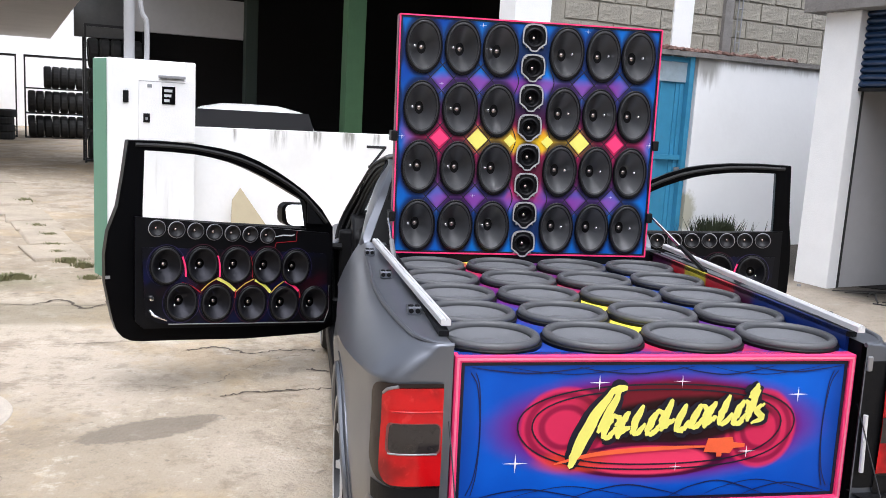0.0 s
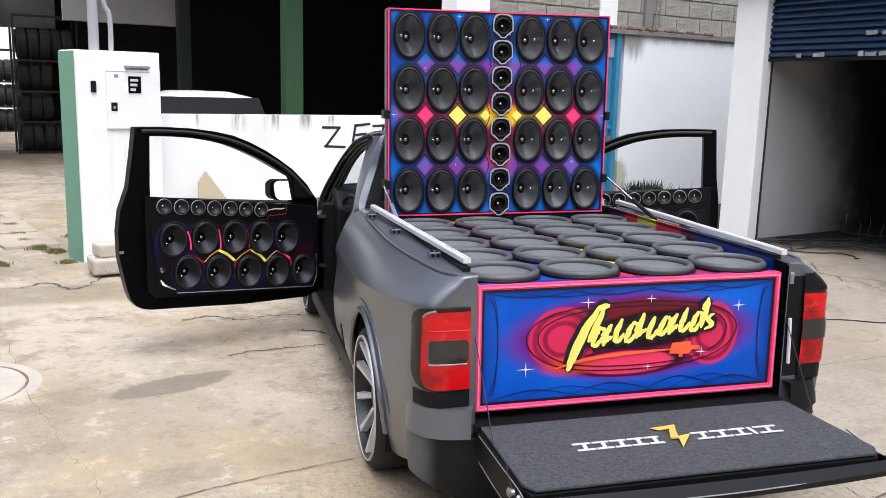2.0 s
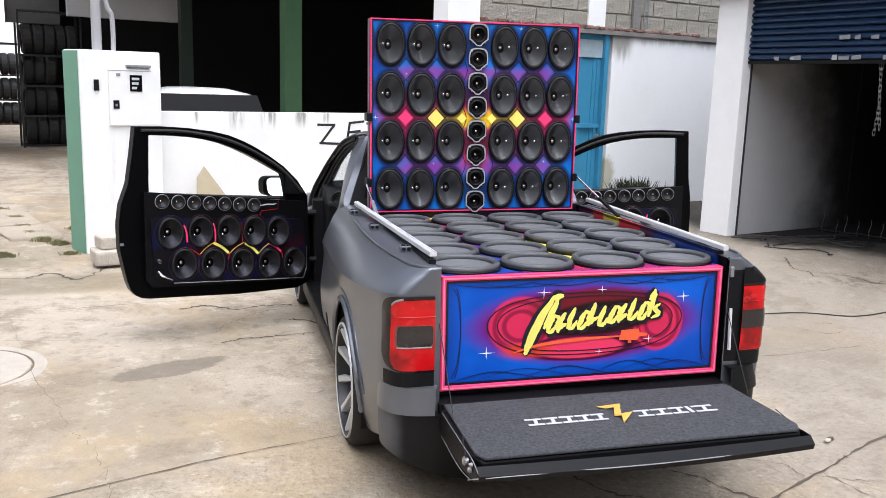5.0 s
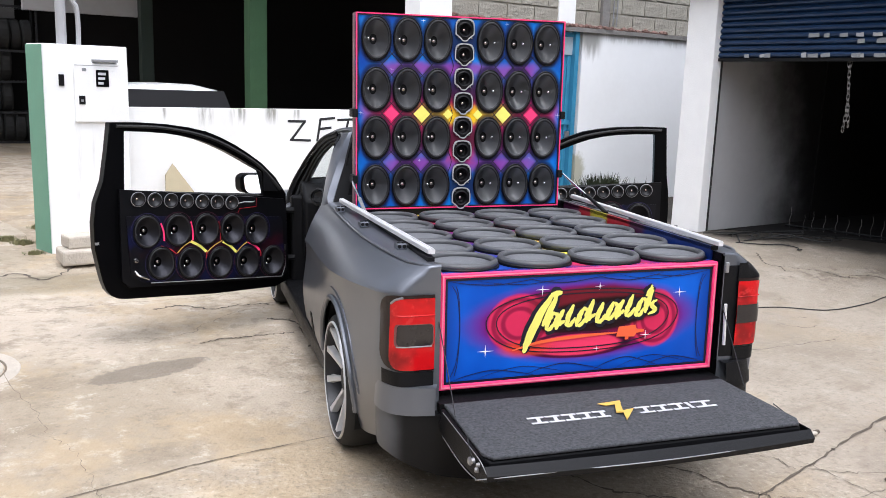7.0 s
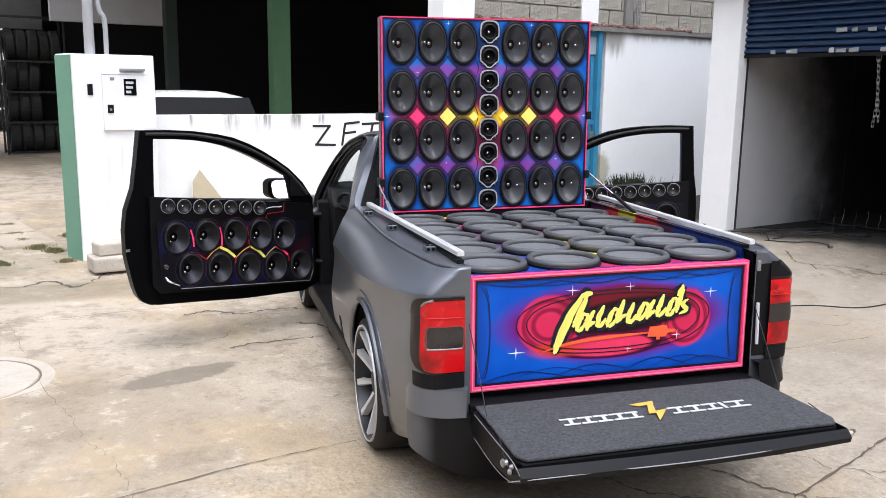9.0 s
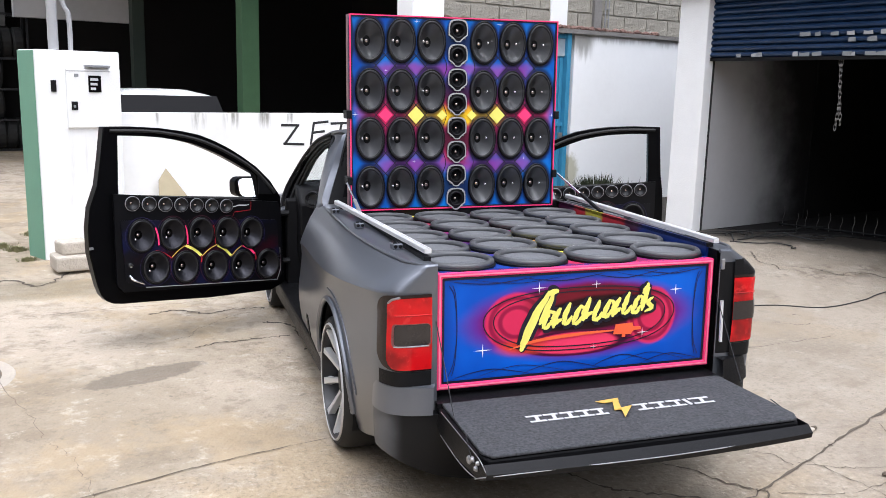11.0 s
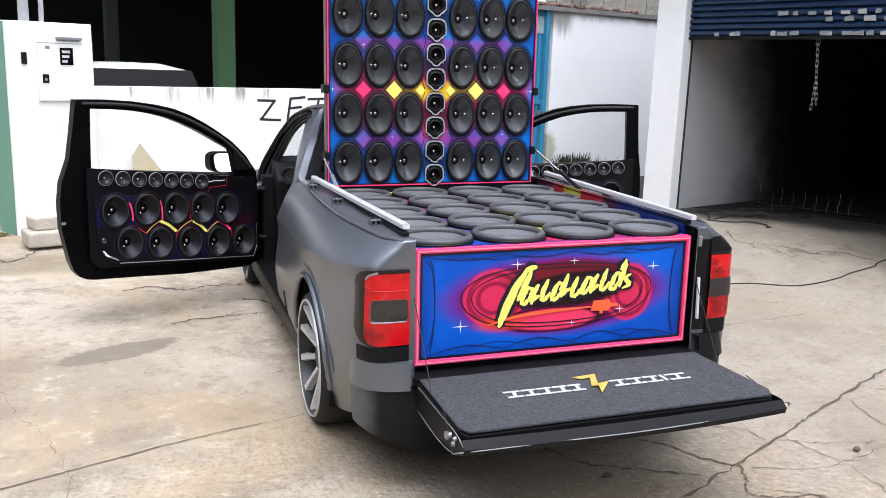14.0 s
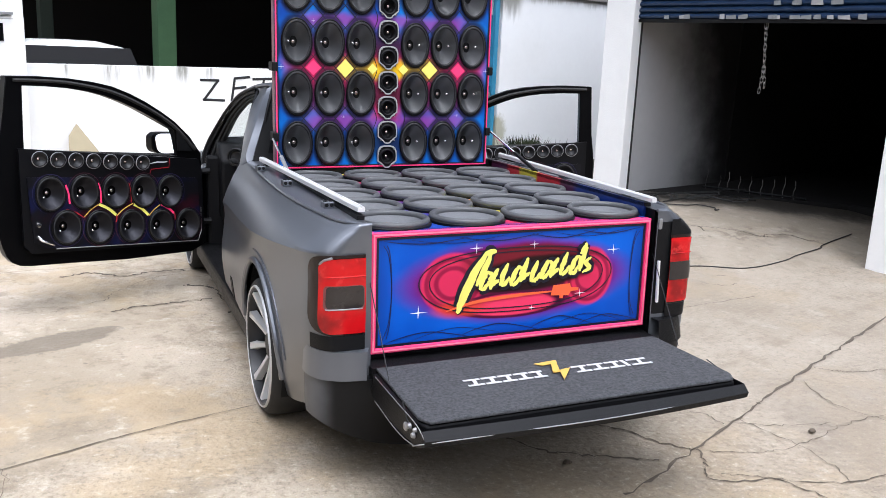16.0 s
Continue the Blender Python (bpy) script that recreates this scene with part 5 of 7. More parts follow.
def build_tailgate():
    gate = part("tailgate", slab(B(), [(-0.615, -0.09), (0.615, -0.09), (0.617, -0.52), (0.60, -0.575), (-0.60, -0.575), (-0.617, -0.52)], 0.405, 0.452, lambda a, b, d: Vector((a, b, d))), M_BLACKPLASTIC, pickup, "black tailgate, folded down level", bevel=0.008, smooth=0)
    bm = B()
    rows = []
    for i in range(21):
        x = -0.623 + 1.246 * i / 20
        e = 1 - 0.55 * (x / 0.623) ** 2
        prof = [(-0.585 - 0.03 * e, 0.448), (-0.60 - 0.055 * e, 0.425), (-0.595 - 0.055 * e, 0.405), (-0.55 - 0.02 * e, 0.385 - 0.016 * e), (-0.35, 0.367 - 0.016 * e), (-0.12, 0.37)]
        rows.append([bm.verts.new((x, y, z)) for y, z in prof])
    for a, b in zip(rows, rows[1:]):
        for j in range(5):
            bm.faces.new((a[j], a[j + 1], b[j + 1], b[j]))
    for row in (rows[0], rows[-1][::-1]):
        x = row[0].co.x
        back = [bm.verts.new((x, -0.10, 0.40)), bm.verts.new((x * 0.99, -0.13, 0.450))]
        bm.faces.new(row + back if row is rows[0] else back[::-1] + row)
    part("outer_skin", bm, M_BLACKPLASTIC, gate, "curved black outer skin", smooth=30)
    part("carpet", slab(B(), [(-0.60, -0.085), (0.60, -0.085), (0.612, -0.535), (0.588, -0.580), (-0.588, -0.580), (-0.612, -0.535)], 0.4555, 0.468, lambda a, b, d: Vector((a, b, d))), M_CARPET, gate, "charcoal carpet mat", bevel=0.004, smooth=0)
    put = lambda a, b, d: Vector((a, b, 0.4705 + d))
    for x0, wd in ((-0.358, 0.062), (-0.290, 0.058), (-0.226, 0.056), (-0.164, 0.056), (-0.102, 0.052), (0.072, 0.062), (0.142, 0.064), (0.214, 0.062), (0.286, 0.014), (0.310, 0.086)):
        bm = B()
        if wd > 0.02:
            for y0, y1 in ((-0.362, -0.350), (-0.314, -0.302)):
                slab(bm, [(x0, y0), (x0 + wd, y0), (x0 + wd, y1), (x0, y1)], 0, 0.0015, put)
            slab(bm, [(x0 + 0.4 * wd, -0.3495), (x0 + 0.4 * wd + 0.014, -0.3495), (x0 + 0.5 * wd + 0.014, -0.3145), (x0 + 0.5 * wd, -0.3145)], 0, 0.0015, put)
        else:
            slab(bm, [(x0, -0.362), (x0 + wd, -0.362), (x0 + wd, -0.302), (x0, -0.302)], 0, 0.0015, put)
        part("silver_mark", bm, M_SILVERPRINT, gate, "silver printed bars", smooth=0)
    bm = B()
    slab(bm, [(-0.045, -0.240), (0.055, -0.228), (0.045, -0.256), (-0.022, -0.264)], 0.002, 0.0035, put)
    slab(bm, [(0.018, -0.258), (0.050, -0.232), (0.008, -0.345), (-0.022, -0.345)], 0.004, 0.0055, put)
    slab(bm, [(-0.022, -0.340), (0.008, -0.340), (-0.020, -0.420), (0.062, -0.322)], 0.006, 0.0075, put)
    part("gold_emblem", bm, M_GOLDPRINT, gate, "gold bolt-shaped emblem", smooth=0)
    for sd in (-1, 1):
        bm = B()
        lathe(bm, [(0, 0.0), (0.014, 0.0), (0.015, 0.005), (0.010, 0.010), (0, 0.010)], 16, Matrix.Translation((sd * 0.624, -0.47, 0.412)) @ Matrix.Rotation(radians(90 * sd), 4, "Y"))
        part("latch", bm, M_GREYMETAL, gate, "steel tailgate latch")
        for y, z, r in ((-0.505, 0.428, 0.011), (-0.540, 0.412, 0.010), (-0.555, 0.436, 0.008)):
            part("latch_bolt", lathe(B(), [(0, 0.012), (r * 0.7, 0.011), (r, 0.004), (r, 0)], 12, Matrix.Translation((sd * 0.625, y, z)) @ Matrix.Rotation(radians(90 * sd), 4, "Y")), M_GREYMETAL, gate)
        part("latch_rod", tube(B(), smooth_line([(sd * 0.615, -0.40, 0.472), (sd * 0.627, -0.46, 0.452), (sd * 0.630, -0.52, 0.420)], 5), 0.0022, 6), M_RIMDARK, gate, "short steel latch rod")
    part("edge_trim", tube(B(), smooth_line([(-0.622, -0.14, 0.366), (-0.626, -0.36, 0.358), (-0.627, -0.52, 0.374), (-0.623, -0.617, 0.415), (-0.3, -0.645, 0.424), (0, -0.657, 0.426), (0.3, -0.645, 0.424), (0.623, -0.617, 0.415)]), 0.0020, 6), M_GREYMETAL, gate)
    part("edge_trim", tube(B(), smooth_line([(-0.618, -0.13, 0.452), (-0.624, -0.38, 0.455), (-0.626, -0.55, 0.454), (-0.623, -0.615, 0.430)]), 0.0018, 6), M_GREYMETAL, gate)
    for sd in (-1, 1):
        part("stay_cable", tube(B(), [(sd * 0.612, -0.02, 0.80), (sd * 0.605, -0.24, 0.475)], 0.0020, 6), M_RIMDARK, pickup, "steel stay cable")


build_tailgate()


def build_rails():
    for sd, name in ((-1, "bed_rail"), (1, "bed_rail")):
        x0, x1 = sd * 0.612, sd * 0.680
        bm = B()
        a, b = Vector((x0, 0.07 if sd < 0 else 0.0, 1.015)), Vector((x1, 1.55, 1.02))
        d = (b - a).normalized()
        s = Vector((-d.y, d.x, 0)) * (0.014 if sd < 0 else 0.011)
        lows = []
        for p in (a, b):
            lows.append([bm.verts.new(p + s * k + Vector((0, 0, h))) for k, h in ((-1, -0.006), (1, -0.006), (1, 0.010), (0.6, 0.015), (0.2, 0.015), (0.15, 0.008), (-0.15, 0.008), (-0.2, 0.015), (-0.6, 0.015), (-1, 0.010))])
        for j in range(10):
            k = (j + 1) % 10
            bm.faces.new((lows[0][j], lows[0][k], lows[1][k], lows[1][j]))
        bm.faces.new(lows[0]), bm.faces.new(lows[1][::-1])
        rail = part(name, bm, M_RAIL, pickup, "brushed aluminium bed rail", smooth=0)
        for t, off in ((0.17, 0.046), (0.555, 0.050), (0.885, 0.048)):
            p = a.lerp(b, t) + Vector((sd * off, 0, -0.018))
            br = part("bracket", box(B(), (-0.021, -0.026, -0.014), (0.021, 0.026, 0.012), Matrix.Translation(p)), M_CAR, rail, "grey rail bracket with two dark bolts", bevel=0.004, smooth=0)
            for dx in (-0.010, 0.010):
                part("bolt", lathe(B(), [(0, 0.004), (0.008, 0.004), (0.009, 0)], 12, Matrix.Translation(p + Vector((dx, -0.010, 0.012)))), M_BLACKPLASTIC, br)
                part("bolt", lathe(B(), [(0, 0.003), (0.007, 0.003), (0.008, 0)], 12, Matrix.Translation(p + Vector((dx, -0.026, 0.0))) @ Matrix.Rotation(radians(90), 4, "X")), M_BLACKPLASTIC, br)
        part("rail_gap", box(B(), (min(sd * 0.606, sd * 0.634), 0.05, 0.984), (max(sd * 0.606, sd * 0.634), 1.55, 0.9995)), M_BLACKPLASTIC, rail, smooth=0)
        bead = [flank(sd, q.x, q.y, q.z) for q in smooth_line([Vector(p) for p in ((1.62, 0.733, 0.981), (1.2, 0.734, 0.983), (0.7, 0.734, 0.983), (0.3, 0.733, 0.983), (0.12, 0.730, 0.983), (0.04, 0.722, 0.983), (-0.01, 0.700, 0.982), (-0.028, 0.665, 0.982), (-0.034, 0.612, 0.982))], 6)]
        part("bed_bead", tube(B(), bead, 0.007, 8), M_CAR, pickup)
    # bolt-on latch plate and upright rod by the load opening
    part("latch_plate", box(B(), (0.612, -0.046, 0.905), (0.630, -0.037, 0.950)), M_GREYMETAL, pickup, "worn steel latch plate", bevel=0.006, smooth=0)
    part("upright_rod", tube(B(), [(0.628, -0.05, 0.60), (0.622, -0.05, 0.775)], 0.007, 8), M_RAIL, pickup)
    part("liner", box(B(), (0.606, 0.06, 0.93), (0.618, 1.5, 1.0)), M_LINER, pickup, "airbrushed inner bed edge in blue, red and yellow", smooth=0)


build_rails()


def build_cab():
    """Cab shell: roof, pillars, rear wall, screen, bonnet and front end."""
    EDGE = [(1.86, 0.530, 1.345), (1.92, 0.545, 1.374), (2.0, 0.552, 1.386), (2.12, 0.566, 1.382), (2.25, 0.580, 1.366), (2.4, 0.598, 1.338), (2.55, 0.618, 1.306), (2.70, 0.636, 1.255)]
    edge = [(v.x, v.y, v.z) for v in smooth_line([Vector(p) for p in EDGE], 4)]
    bm = B()
    rows = [[bm.verts.new((x * s, y, z + 0.028 * (1 - abs(s) ** 2.6))) for s in (k / 10 for k in range(-10, 11))] for y, x, z in edge]
    for a, b in zip(rows, rows[1:]):
        for j in range(20):
            bm.faces.new((a[j], a[j + 1], b[j + 1], b[j]))
    part("roof", bm, M_CAR, pickup, thick=0.02, smooth=60)
    # rear cab pillar: its front edge along the door opening, the rear crease, the edge by the rear window
    FRONT = [Vector(p) for p in ((0.755, 1.962, 0.84), (0.716, 1.98, 0.96), (0.680, 2.02, 1.117), (0.632, 2.075, 1.25), (0.575, 2.14, 1.328), (0.572, 2.20, 1.352))]
    CREST = [Vector(p) for p in ((0.700, 1.76, 0.95), (0.715, 1.80, 1.004), (0.681, 1.84, 1.097), (0.641, 1.88, 1.189), (0.600, 1.92, 1.288), (0.566, 1.95, 1.362))]
    REAR = [Vector(p) for p in ((0.655, 1.76, 0.95), (0.656, 1.80, 1.005), (0.622, 1.84, 1.128), (0.604, 1.86, 1.205), (0.575, 1.89, 1.30), (0.540, 1.95, 1.374))]
    OUTER = [Vector(p) for p in ((0.577, 2.25, 1.354), (0.616, 2.55, 1.297), (0.649, 2.85, 1.184), (0.694, 3.0, 1.07), (0.754, 3.09, 0.93), (0.785, 3.10, 0.80), (0.79, 3.08, 0.5), (0.79, 3.05, 0.27))]
    INNER = [Vector(p) for p in ((0.560, 2.22, 1.300), (0.580, 2.42, 1.262), (0.610, 2.74, 1.150), (0.648, 2.93, 1.010), (0.690, 2.98, 0.90), (0.715, 2.98, 0.78), (0.72, 2.97, 0.5), (0.72, 2.95, 0.27))]
    for sd in (-1, 1):
        flip = lambda p: Vector((sd * p.x, p.y, p.z))
        f_line, c_line, r_line = (smooth_line(q, 5) for q in (FRONT, CREST, REAR))
        bm = B()
        rows = []
        for p, q, r in zip(f_line, c_line, r_line):
            tuck = p + Vector((-0.035, 0.012, -0.004))
            low = p.lerp(q, 0.06) + Vector((0.003, 0, 0))
            rows.append([bm.verts.new(flip(v)) for v in (tuck, p, low, p.lerp(q, 0.35) + Vector((0.005, 0, 0)), p.lerp(q, 0.7) + Vector((0.005, 0, 0)), q, q.lerp(r, 0.12), r, r + Vector((-0.012, 0.02, 0)))])
        for a, b in zip(rows, rows[1:]):
            for j in range(8):
                bm.faces.new((a[j], a[j + 1], b[j + 1], b[j]))
        part("cab_side", bm, M_CAR, pickup, "graphite rear cab pillar", smooth=32)
        part("glass_seal", tube(B(), [flip(p + Vector((-0.010, 0.006, 0))) for p in r_line], 0.010, 8), M_BLACKPLASTIC, pickup)
        # door opening: a ribbed black frame from the rear pillar over the roof edge and down the screen pillar
        o_line, i_line = smooth_line(OUTER, 6), smooth_line(INNER, 6)
        bm = B()
        rows = []
        for p, q in zip(o_line, i_line):
            rows.append([bm.verts.new(flip(v)) for v in (p, p.lerp(q, 0.3) + Vector((-0.004, 0, -0.002)), p.lerp(q, 0.65) + Vector((-0.012, 0.01, 0)), q, q + Vector((-0.03, 0.05, 0.01)))])
        for a, b in zip(rows, rows[1:]):
            for j in range(4):
                bm.faces.new((a[j], a[j + 1], b[j + 1], b[j]))
        part("door_frame", bm, M_BLACKPLASTIC, pickup, "black door opening frame", thick=0.006, smooth=50)
        for t, r in ((0.06, 0.008), (0.40, 0.010), (0.72, 0.009), (1.0, 0.009)):
            part("door_seal", tube(B(), [flip(p.lerp(q, t) + Vector((0.004, -0.002, 0))) for p, q in zip(o_line, i_line)], r, 8), M_RUBBER if t != 0.40 else M_BLACKGLOSS, pickup, "black rubber door seal")
        lock = [Vector(p) for p in ((0.555, 2.235, 1.325), (0.600, 2.13, 1.255), (0.650, 2.065, 1.117), (0.695, 2.025, 0.96), (0.735, 2.0, 0.80), (0.77, 1.99, 0.6), (0.77, 1.98, 0.28))]
        part("door_seal", tube(B(), [flip(p) for p in smooth_line(lock, 5)], 0.022, 8), M_BLACKPLASTIC, pickup, "black rubber door seal")
        part("rocker", box(B(), (min(sd * 0.68, sd * 0.835), 1.05, 0.17), (max(sd * 0.68, sd * 0.835), 3.12, 0.285)), M_BLACKPLASTIC, pickup, bevel=0.02, smooth=0)
        part("hinge_post", box(B(), (min(sd * 0.60, sd * 0.775), 2.93, 0.25), (max(sd * 0.60, sd * 0.775), 2.985, 0.88)), M_BLACKPLASTIC, pickup, bevel=0.02, smooth=0)
        part("lock_post", box(B(), (min(sd * 0.66, sd * 0.765), 1.88, 0.25), (max(sd * 0.66, sd * 0.765), 1.975, 0.90)), M_BLACKPLASTIC, pickup, bevel=0.02, smooth=0)
        # front wing
        bm = B()
        prof = [(0.60, 0.83), (0.72, 0.825), (0.79, 0.80), (0.83, 0.73), (0.845, 0.62), (0.84, 0.45), (0.825, 0.3), (0.80, 0.2)]
        prof = [(v.x, v.y) for v in smooth_line([Vector((a, b, 0)) for a, b in prof], 5)]
        rows = []
        for i in range(46):
            y = 2.96 + 0.032 * i
            t = max(0, (y - 3.7) / 0.7)
            rows.append([bm.verts.new((sd * (a - 0.16 * t * t), y, b - 0.10 * t * (b > 0.5))) for a, b in prof])
        for a, b in zip(rows, rows[1:]):
            for j in range(len(prof) - 1):
                bm.faces.new((a[j], b[j], b[j + 1], a[j + 1]))
        arch_cut(bm, AXLE_F, 0.33, 0.345)
        part("front_wing", bm, M_CAR, pickup, thick=0.01, smooth=50)
    bm = B()
    rows = []
    for i in range(9):
        t = i / 8
        rows.append([bm.verts.new(((0.72 - 0.10 * t) * s, 3.10 - 0.43 * t + 0.08 * (1 - s * s), 0.96 + 0.31 * t)) for s in (k / 6 for k in range(-6, 7))])
    for a, b in zip(rows, rows[1:]):
        for j in range(12):
            bm.faces.new((a[j], a[j + 1], b[j + 1], b[j]))
    glass_ob = part("windscreen", bm, M_GLASS, pickup, "clear windscreen", smooth=60, thick=0.005)
    glass_ob.visible_shadow = False
    bm = B()
    rows = []
    for i in range(15):
        y = 3.10 + 1.18 * i / 14
        t = i / 14
        rows.append([bm.verts.new(((0.70 - 0.08 * t * t) * s, y, 0.83 - 0.10 * t * t + 0.03 * (1 - s * s))) for s in (k / 8 for k in range(-8, 9))])
    for a, b in zip(rows, rows[1:]):
        for j in range(16):
            bm.faces.new((a[j], a[j + 1], b[j + 1], b[j]))
    part("bonnet", bm, M_CAR, pickup, thick=0.02, smooth=60)
    part("front_bumper", slab(B(), [(-0.78, 4.0), (-0.70, 4.28), (-0.4, 4.38), (0.4, 4.38), (0.70, 4.28), (0.78, 4.0)], 0.16, 0.76, lambda a, b, d: Vector((a, b, d))), M_CAR, pickup, bevel=0.04, smooth=30)
    part("grille", box(B(), (-0.5, 4.36, 0.42), (0.5, 4.395, 0.62)), M_BLACKPLASTIC, pickup, smooth=0)
    for sd in (-1, 1):
        part("headlight", slab(B(), rounded(0.46, 0.62, 0.70, 0.76, 0.04), 4.22, 4.37, lambda a, b, d: Vector((sd * a, d - 0.12 * (a - 0.4), b))), M_LAMPCLEAR, pickup, "clear headlight")
    part("rear_wall", box(B(), (-0.66, 1.545, 0.40), (0.66, 1.585, 1.0)), M_BLACKPLASTIC, pickup, smooth=0)
    part("rear_window_frame", slab(B(), [(-0.69, 0.97), (0.69, 0.97), (0.545, 1.36), (-0.545, 1.36)], 0, 0.02, lambda a, b, d: Vector((a, 1.775 + d + 0.40 * (b - 0.99), b)), [(-0.60, 1.02), (0.60, 1.02), (0.50, 1.33), (-0.50, 1.33)]), M_BLACKPLASTIC, pickup, smooth=0)
    rw = part("rear_window", slab(B(), [(-0.61, 1.01), (0.61, 1.01), (0.51, 1.34), (-0.51, 1.34)], 0.008, 0.014, lambda a, b, d: Vector((a, 1.775 + d + 0.40 * (b - 0.99), b))), M_DARKGLASS, pickup, "tinted rear window", smooth=0)
    part("parcel_shelf", box(B(), (-0.655, 1.586, 0.90), (0.655, 1.80, 0.972)), M_BLACKPLASTIC, pickup, smooth=0)
    part("cab_floor", box(B(), (-0.70, 1.58, 0.20), (0.70, 3.2, 0.27)), M_SEAT, pickup, smooth=0)
    part("dashboard", slab(B(), [(2.78, 0.45), (2.80, 0.86), (2.90, 0.965), (3.05, 0.985), (3.10, 0.5)], -0.70, 0.70, lambda a, b, d: Vector((d, a, b))), M_BLACKPLASTIC, pickup, "black dashboard", bevel=0.02, smooth=30)
    part("firewall", box(B(), (-0.70, 3.10, 0.2), (0.70, 3.14, 0.95)), M_BLACKPLASTIC, pickup, smooth=0)
    sp = Matrix.Translation((-0.605, 2.80, 0.885)) @ Matrix.Rotation(radians(78), 4, "X") @ Matrix.Rotation(radians(-25), 4, "Y")
    vent = part("air_vent", lathe(B(), [(0.060, 0.0), (0.058, 0.010), (0.050, 0.012), (0.046, 0.0), (0.038, 0.006), (0.034, -0.01), (0.0, -0.02)], 28, sp), M_RIMDARK, pickup, "round dashboard air vent")
    wm = Matrix.Translation((-0.34, 2.58, 0.80)) @ Matrix.Rotation(radians(68), 4, "X")
    wheel = part("steering_wheel", tube(B(), [wm @ Vector((0.18 * math.cos(a), 0.18 * math.sin(a), 0)) for a in (2 * math.pi * i / 28 for i in range(28))], 0.016, 8, loop=True), M_BLACKPLASTIC, pickup)
    part("hub", lathe(B(), [(0, 0.02), (0.06, 0.015), (0.065, -0.02), (0, -0.03)], 20, wm), M_BLACKPLASTIC, wheel)
    for a in (0, 180, 270):
        part("spoke", tube(B(), [wm @ Vector((0.05 * math.cos(radians(a)), 0.05 * math.sin(radians(a)), 0)), wm @ Vector((0.17 * math.cos(radians(a)), 0.17 * math.sin(radians(a)), 0))], 0.014, 6), M_BLACKPLASTIC, wheel)
    for x in (-0.36, 0.36):
        seat = part("seat", slab(B(), [(1.86, 0.30), (2.40, 0.30), (2.43, 0.48), (1.98, 0.44), (1.92, 0.90), (1.83, 0.90)], x - 0.24, x + 0.24, lambda a, b, d: Vector((d, a, b))), M_SEAT, pickup, "dark fabric seat", bevel=0.04, smooth=30)
        part("headrest", box(B(), (x - 0.12, 1.85, 0.90), (x + 0.12, 1.91, 1.00)), M_SEAT, seat, bevel=0.03, smooth=30)
    part("undertray", box(B(), (-0.70, 0.25, 0.18), (0.70, 4.2, 0.22)), M_BLACKPLASTIC, pickup, smooth=0)
    part("bed_floor", box(B(), (-0.62, -0.02, 0.42), (0.62, 1.56, 0.46)), M_BLACKPLASTIC, pickup, smooth=0)


build_cab()


def build_wheel(side, y, x):
    m = Matrix.Translation((side * x, y, WHEEL_Z)) @ Matrix.Rotation(radians(90 * side), 4, "Y")
    tyre = part("tyre", lathe(B(), [(0.262, -0.20), (0.285, -0.205), (0.302, -0.18), (0.305, -0.15), (0.305, -0.07), (0.302, -0.035), (0.294, -0.010), (0.282, 0.003), (0.266, 0.0)], 56, m, closed=True), M_RUBBER, pickup, "thin low-profile tyre")
    rim = part("rim", lathe(B(), [(0.268, 0.0), (0.262, 0.008), (0.250, 0.004), (0.244, -0.02), (0.235, -0.12), (0.10, -0.14), (0.0, -0.14)], 56, m), M_RIMDARK, pickup, "black and machined multi-spoke alloy rim")
    for k in range(10):
        a = 2 * math.pi * k / 10
        c = m @ Matrix.Rotation(a, 4, "Z")
        bm = B()
        sec = []
        for r, w, h in ((0.055, 0.016, -0.050), (0.12, 0.013, -0.035), (0.20, 0.016, -0.014), (0.258, 0.023, 0.002)):
            sec.append([bm.verts.new(c @ Vector((r, q * w, h + e))) for q, e in ((-1, -0.03), (-0.7, 0.0), (0.7, 0.0), (1, -0.03))])
        for p, q in zip(sec, sec[1:]):
            for j in range(3):
                bm.faces.new((p[j], p[j + 1], q[j + 1], q[j]))
        part("spoke", bm, M_ALU, rim, "machined spoke", smooth=0)
    part("rim_edge", lathe(B(), [(0.268, 0.002), (0.265, 0.010), (0.259, 0.009), (0.256, -0.004)], 56, m), M_ALU, rim, "machined rim edge")
    part("hub_cap", lathe(B(), [(0, -0.03), (0.05, -0.034), (0.062, -0.05), (0.064, -0.09)], 24, m), M_BLACKGLOSS, rim)
    part("brake_disc", lathe(B(), [(0.06, -0.125), (0.15, -0.125), (0.15, -0.132)], 32, m), M_GREYMETAL, rim)


for sd in (-1, 1):
    build_wheel(sd, AXLE_R, 0.860)
    build_wheel(sd, AXLE_F, 0.845)


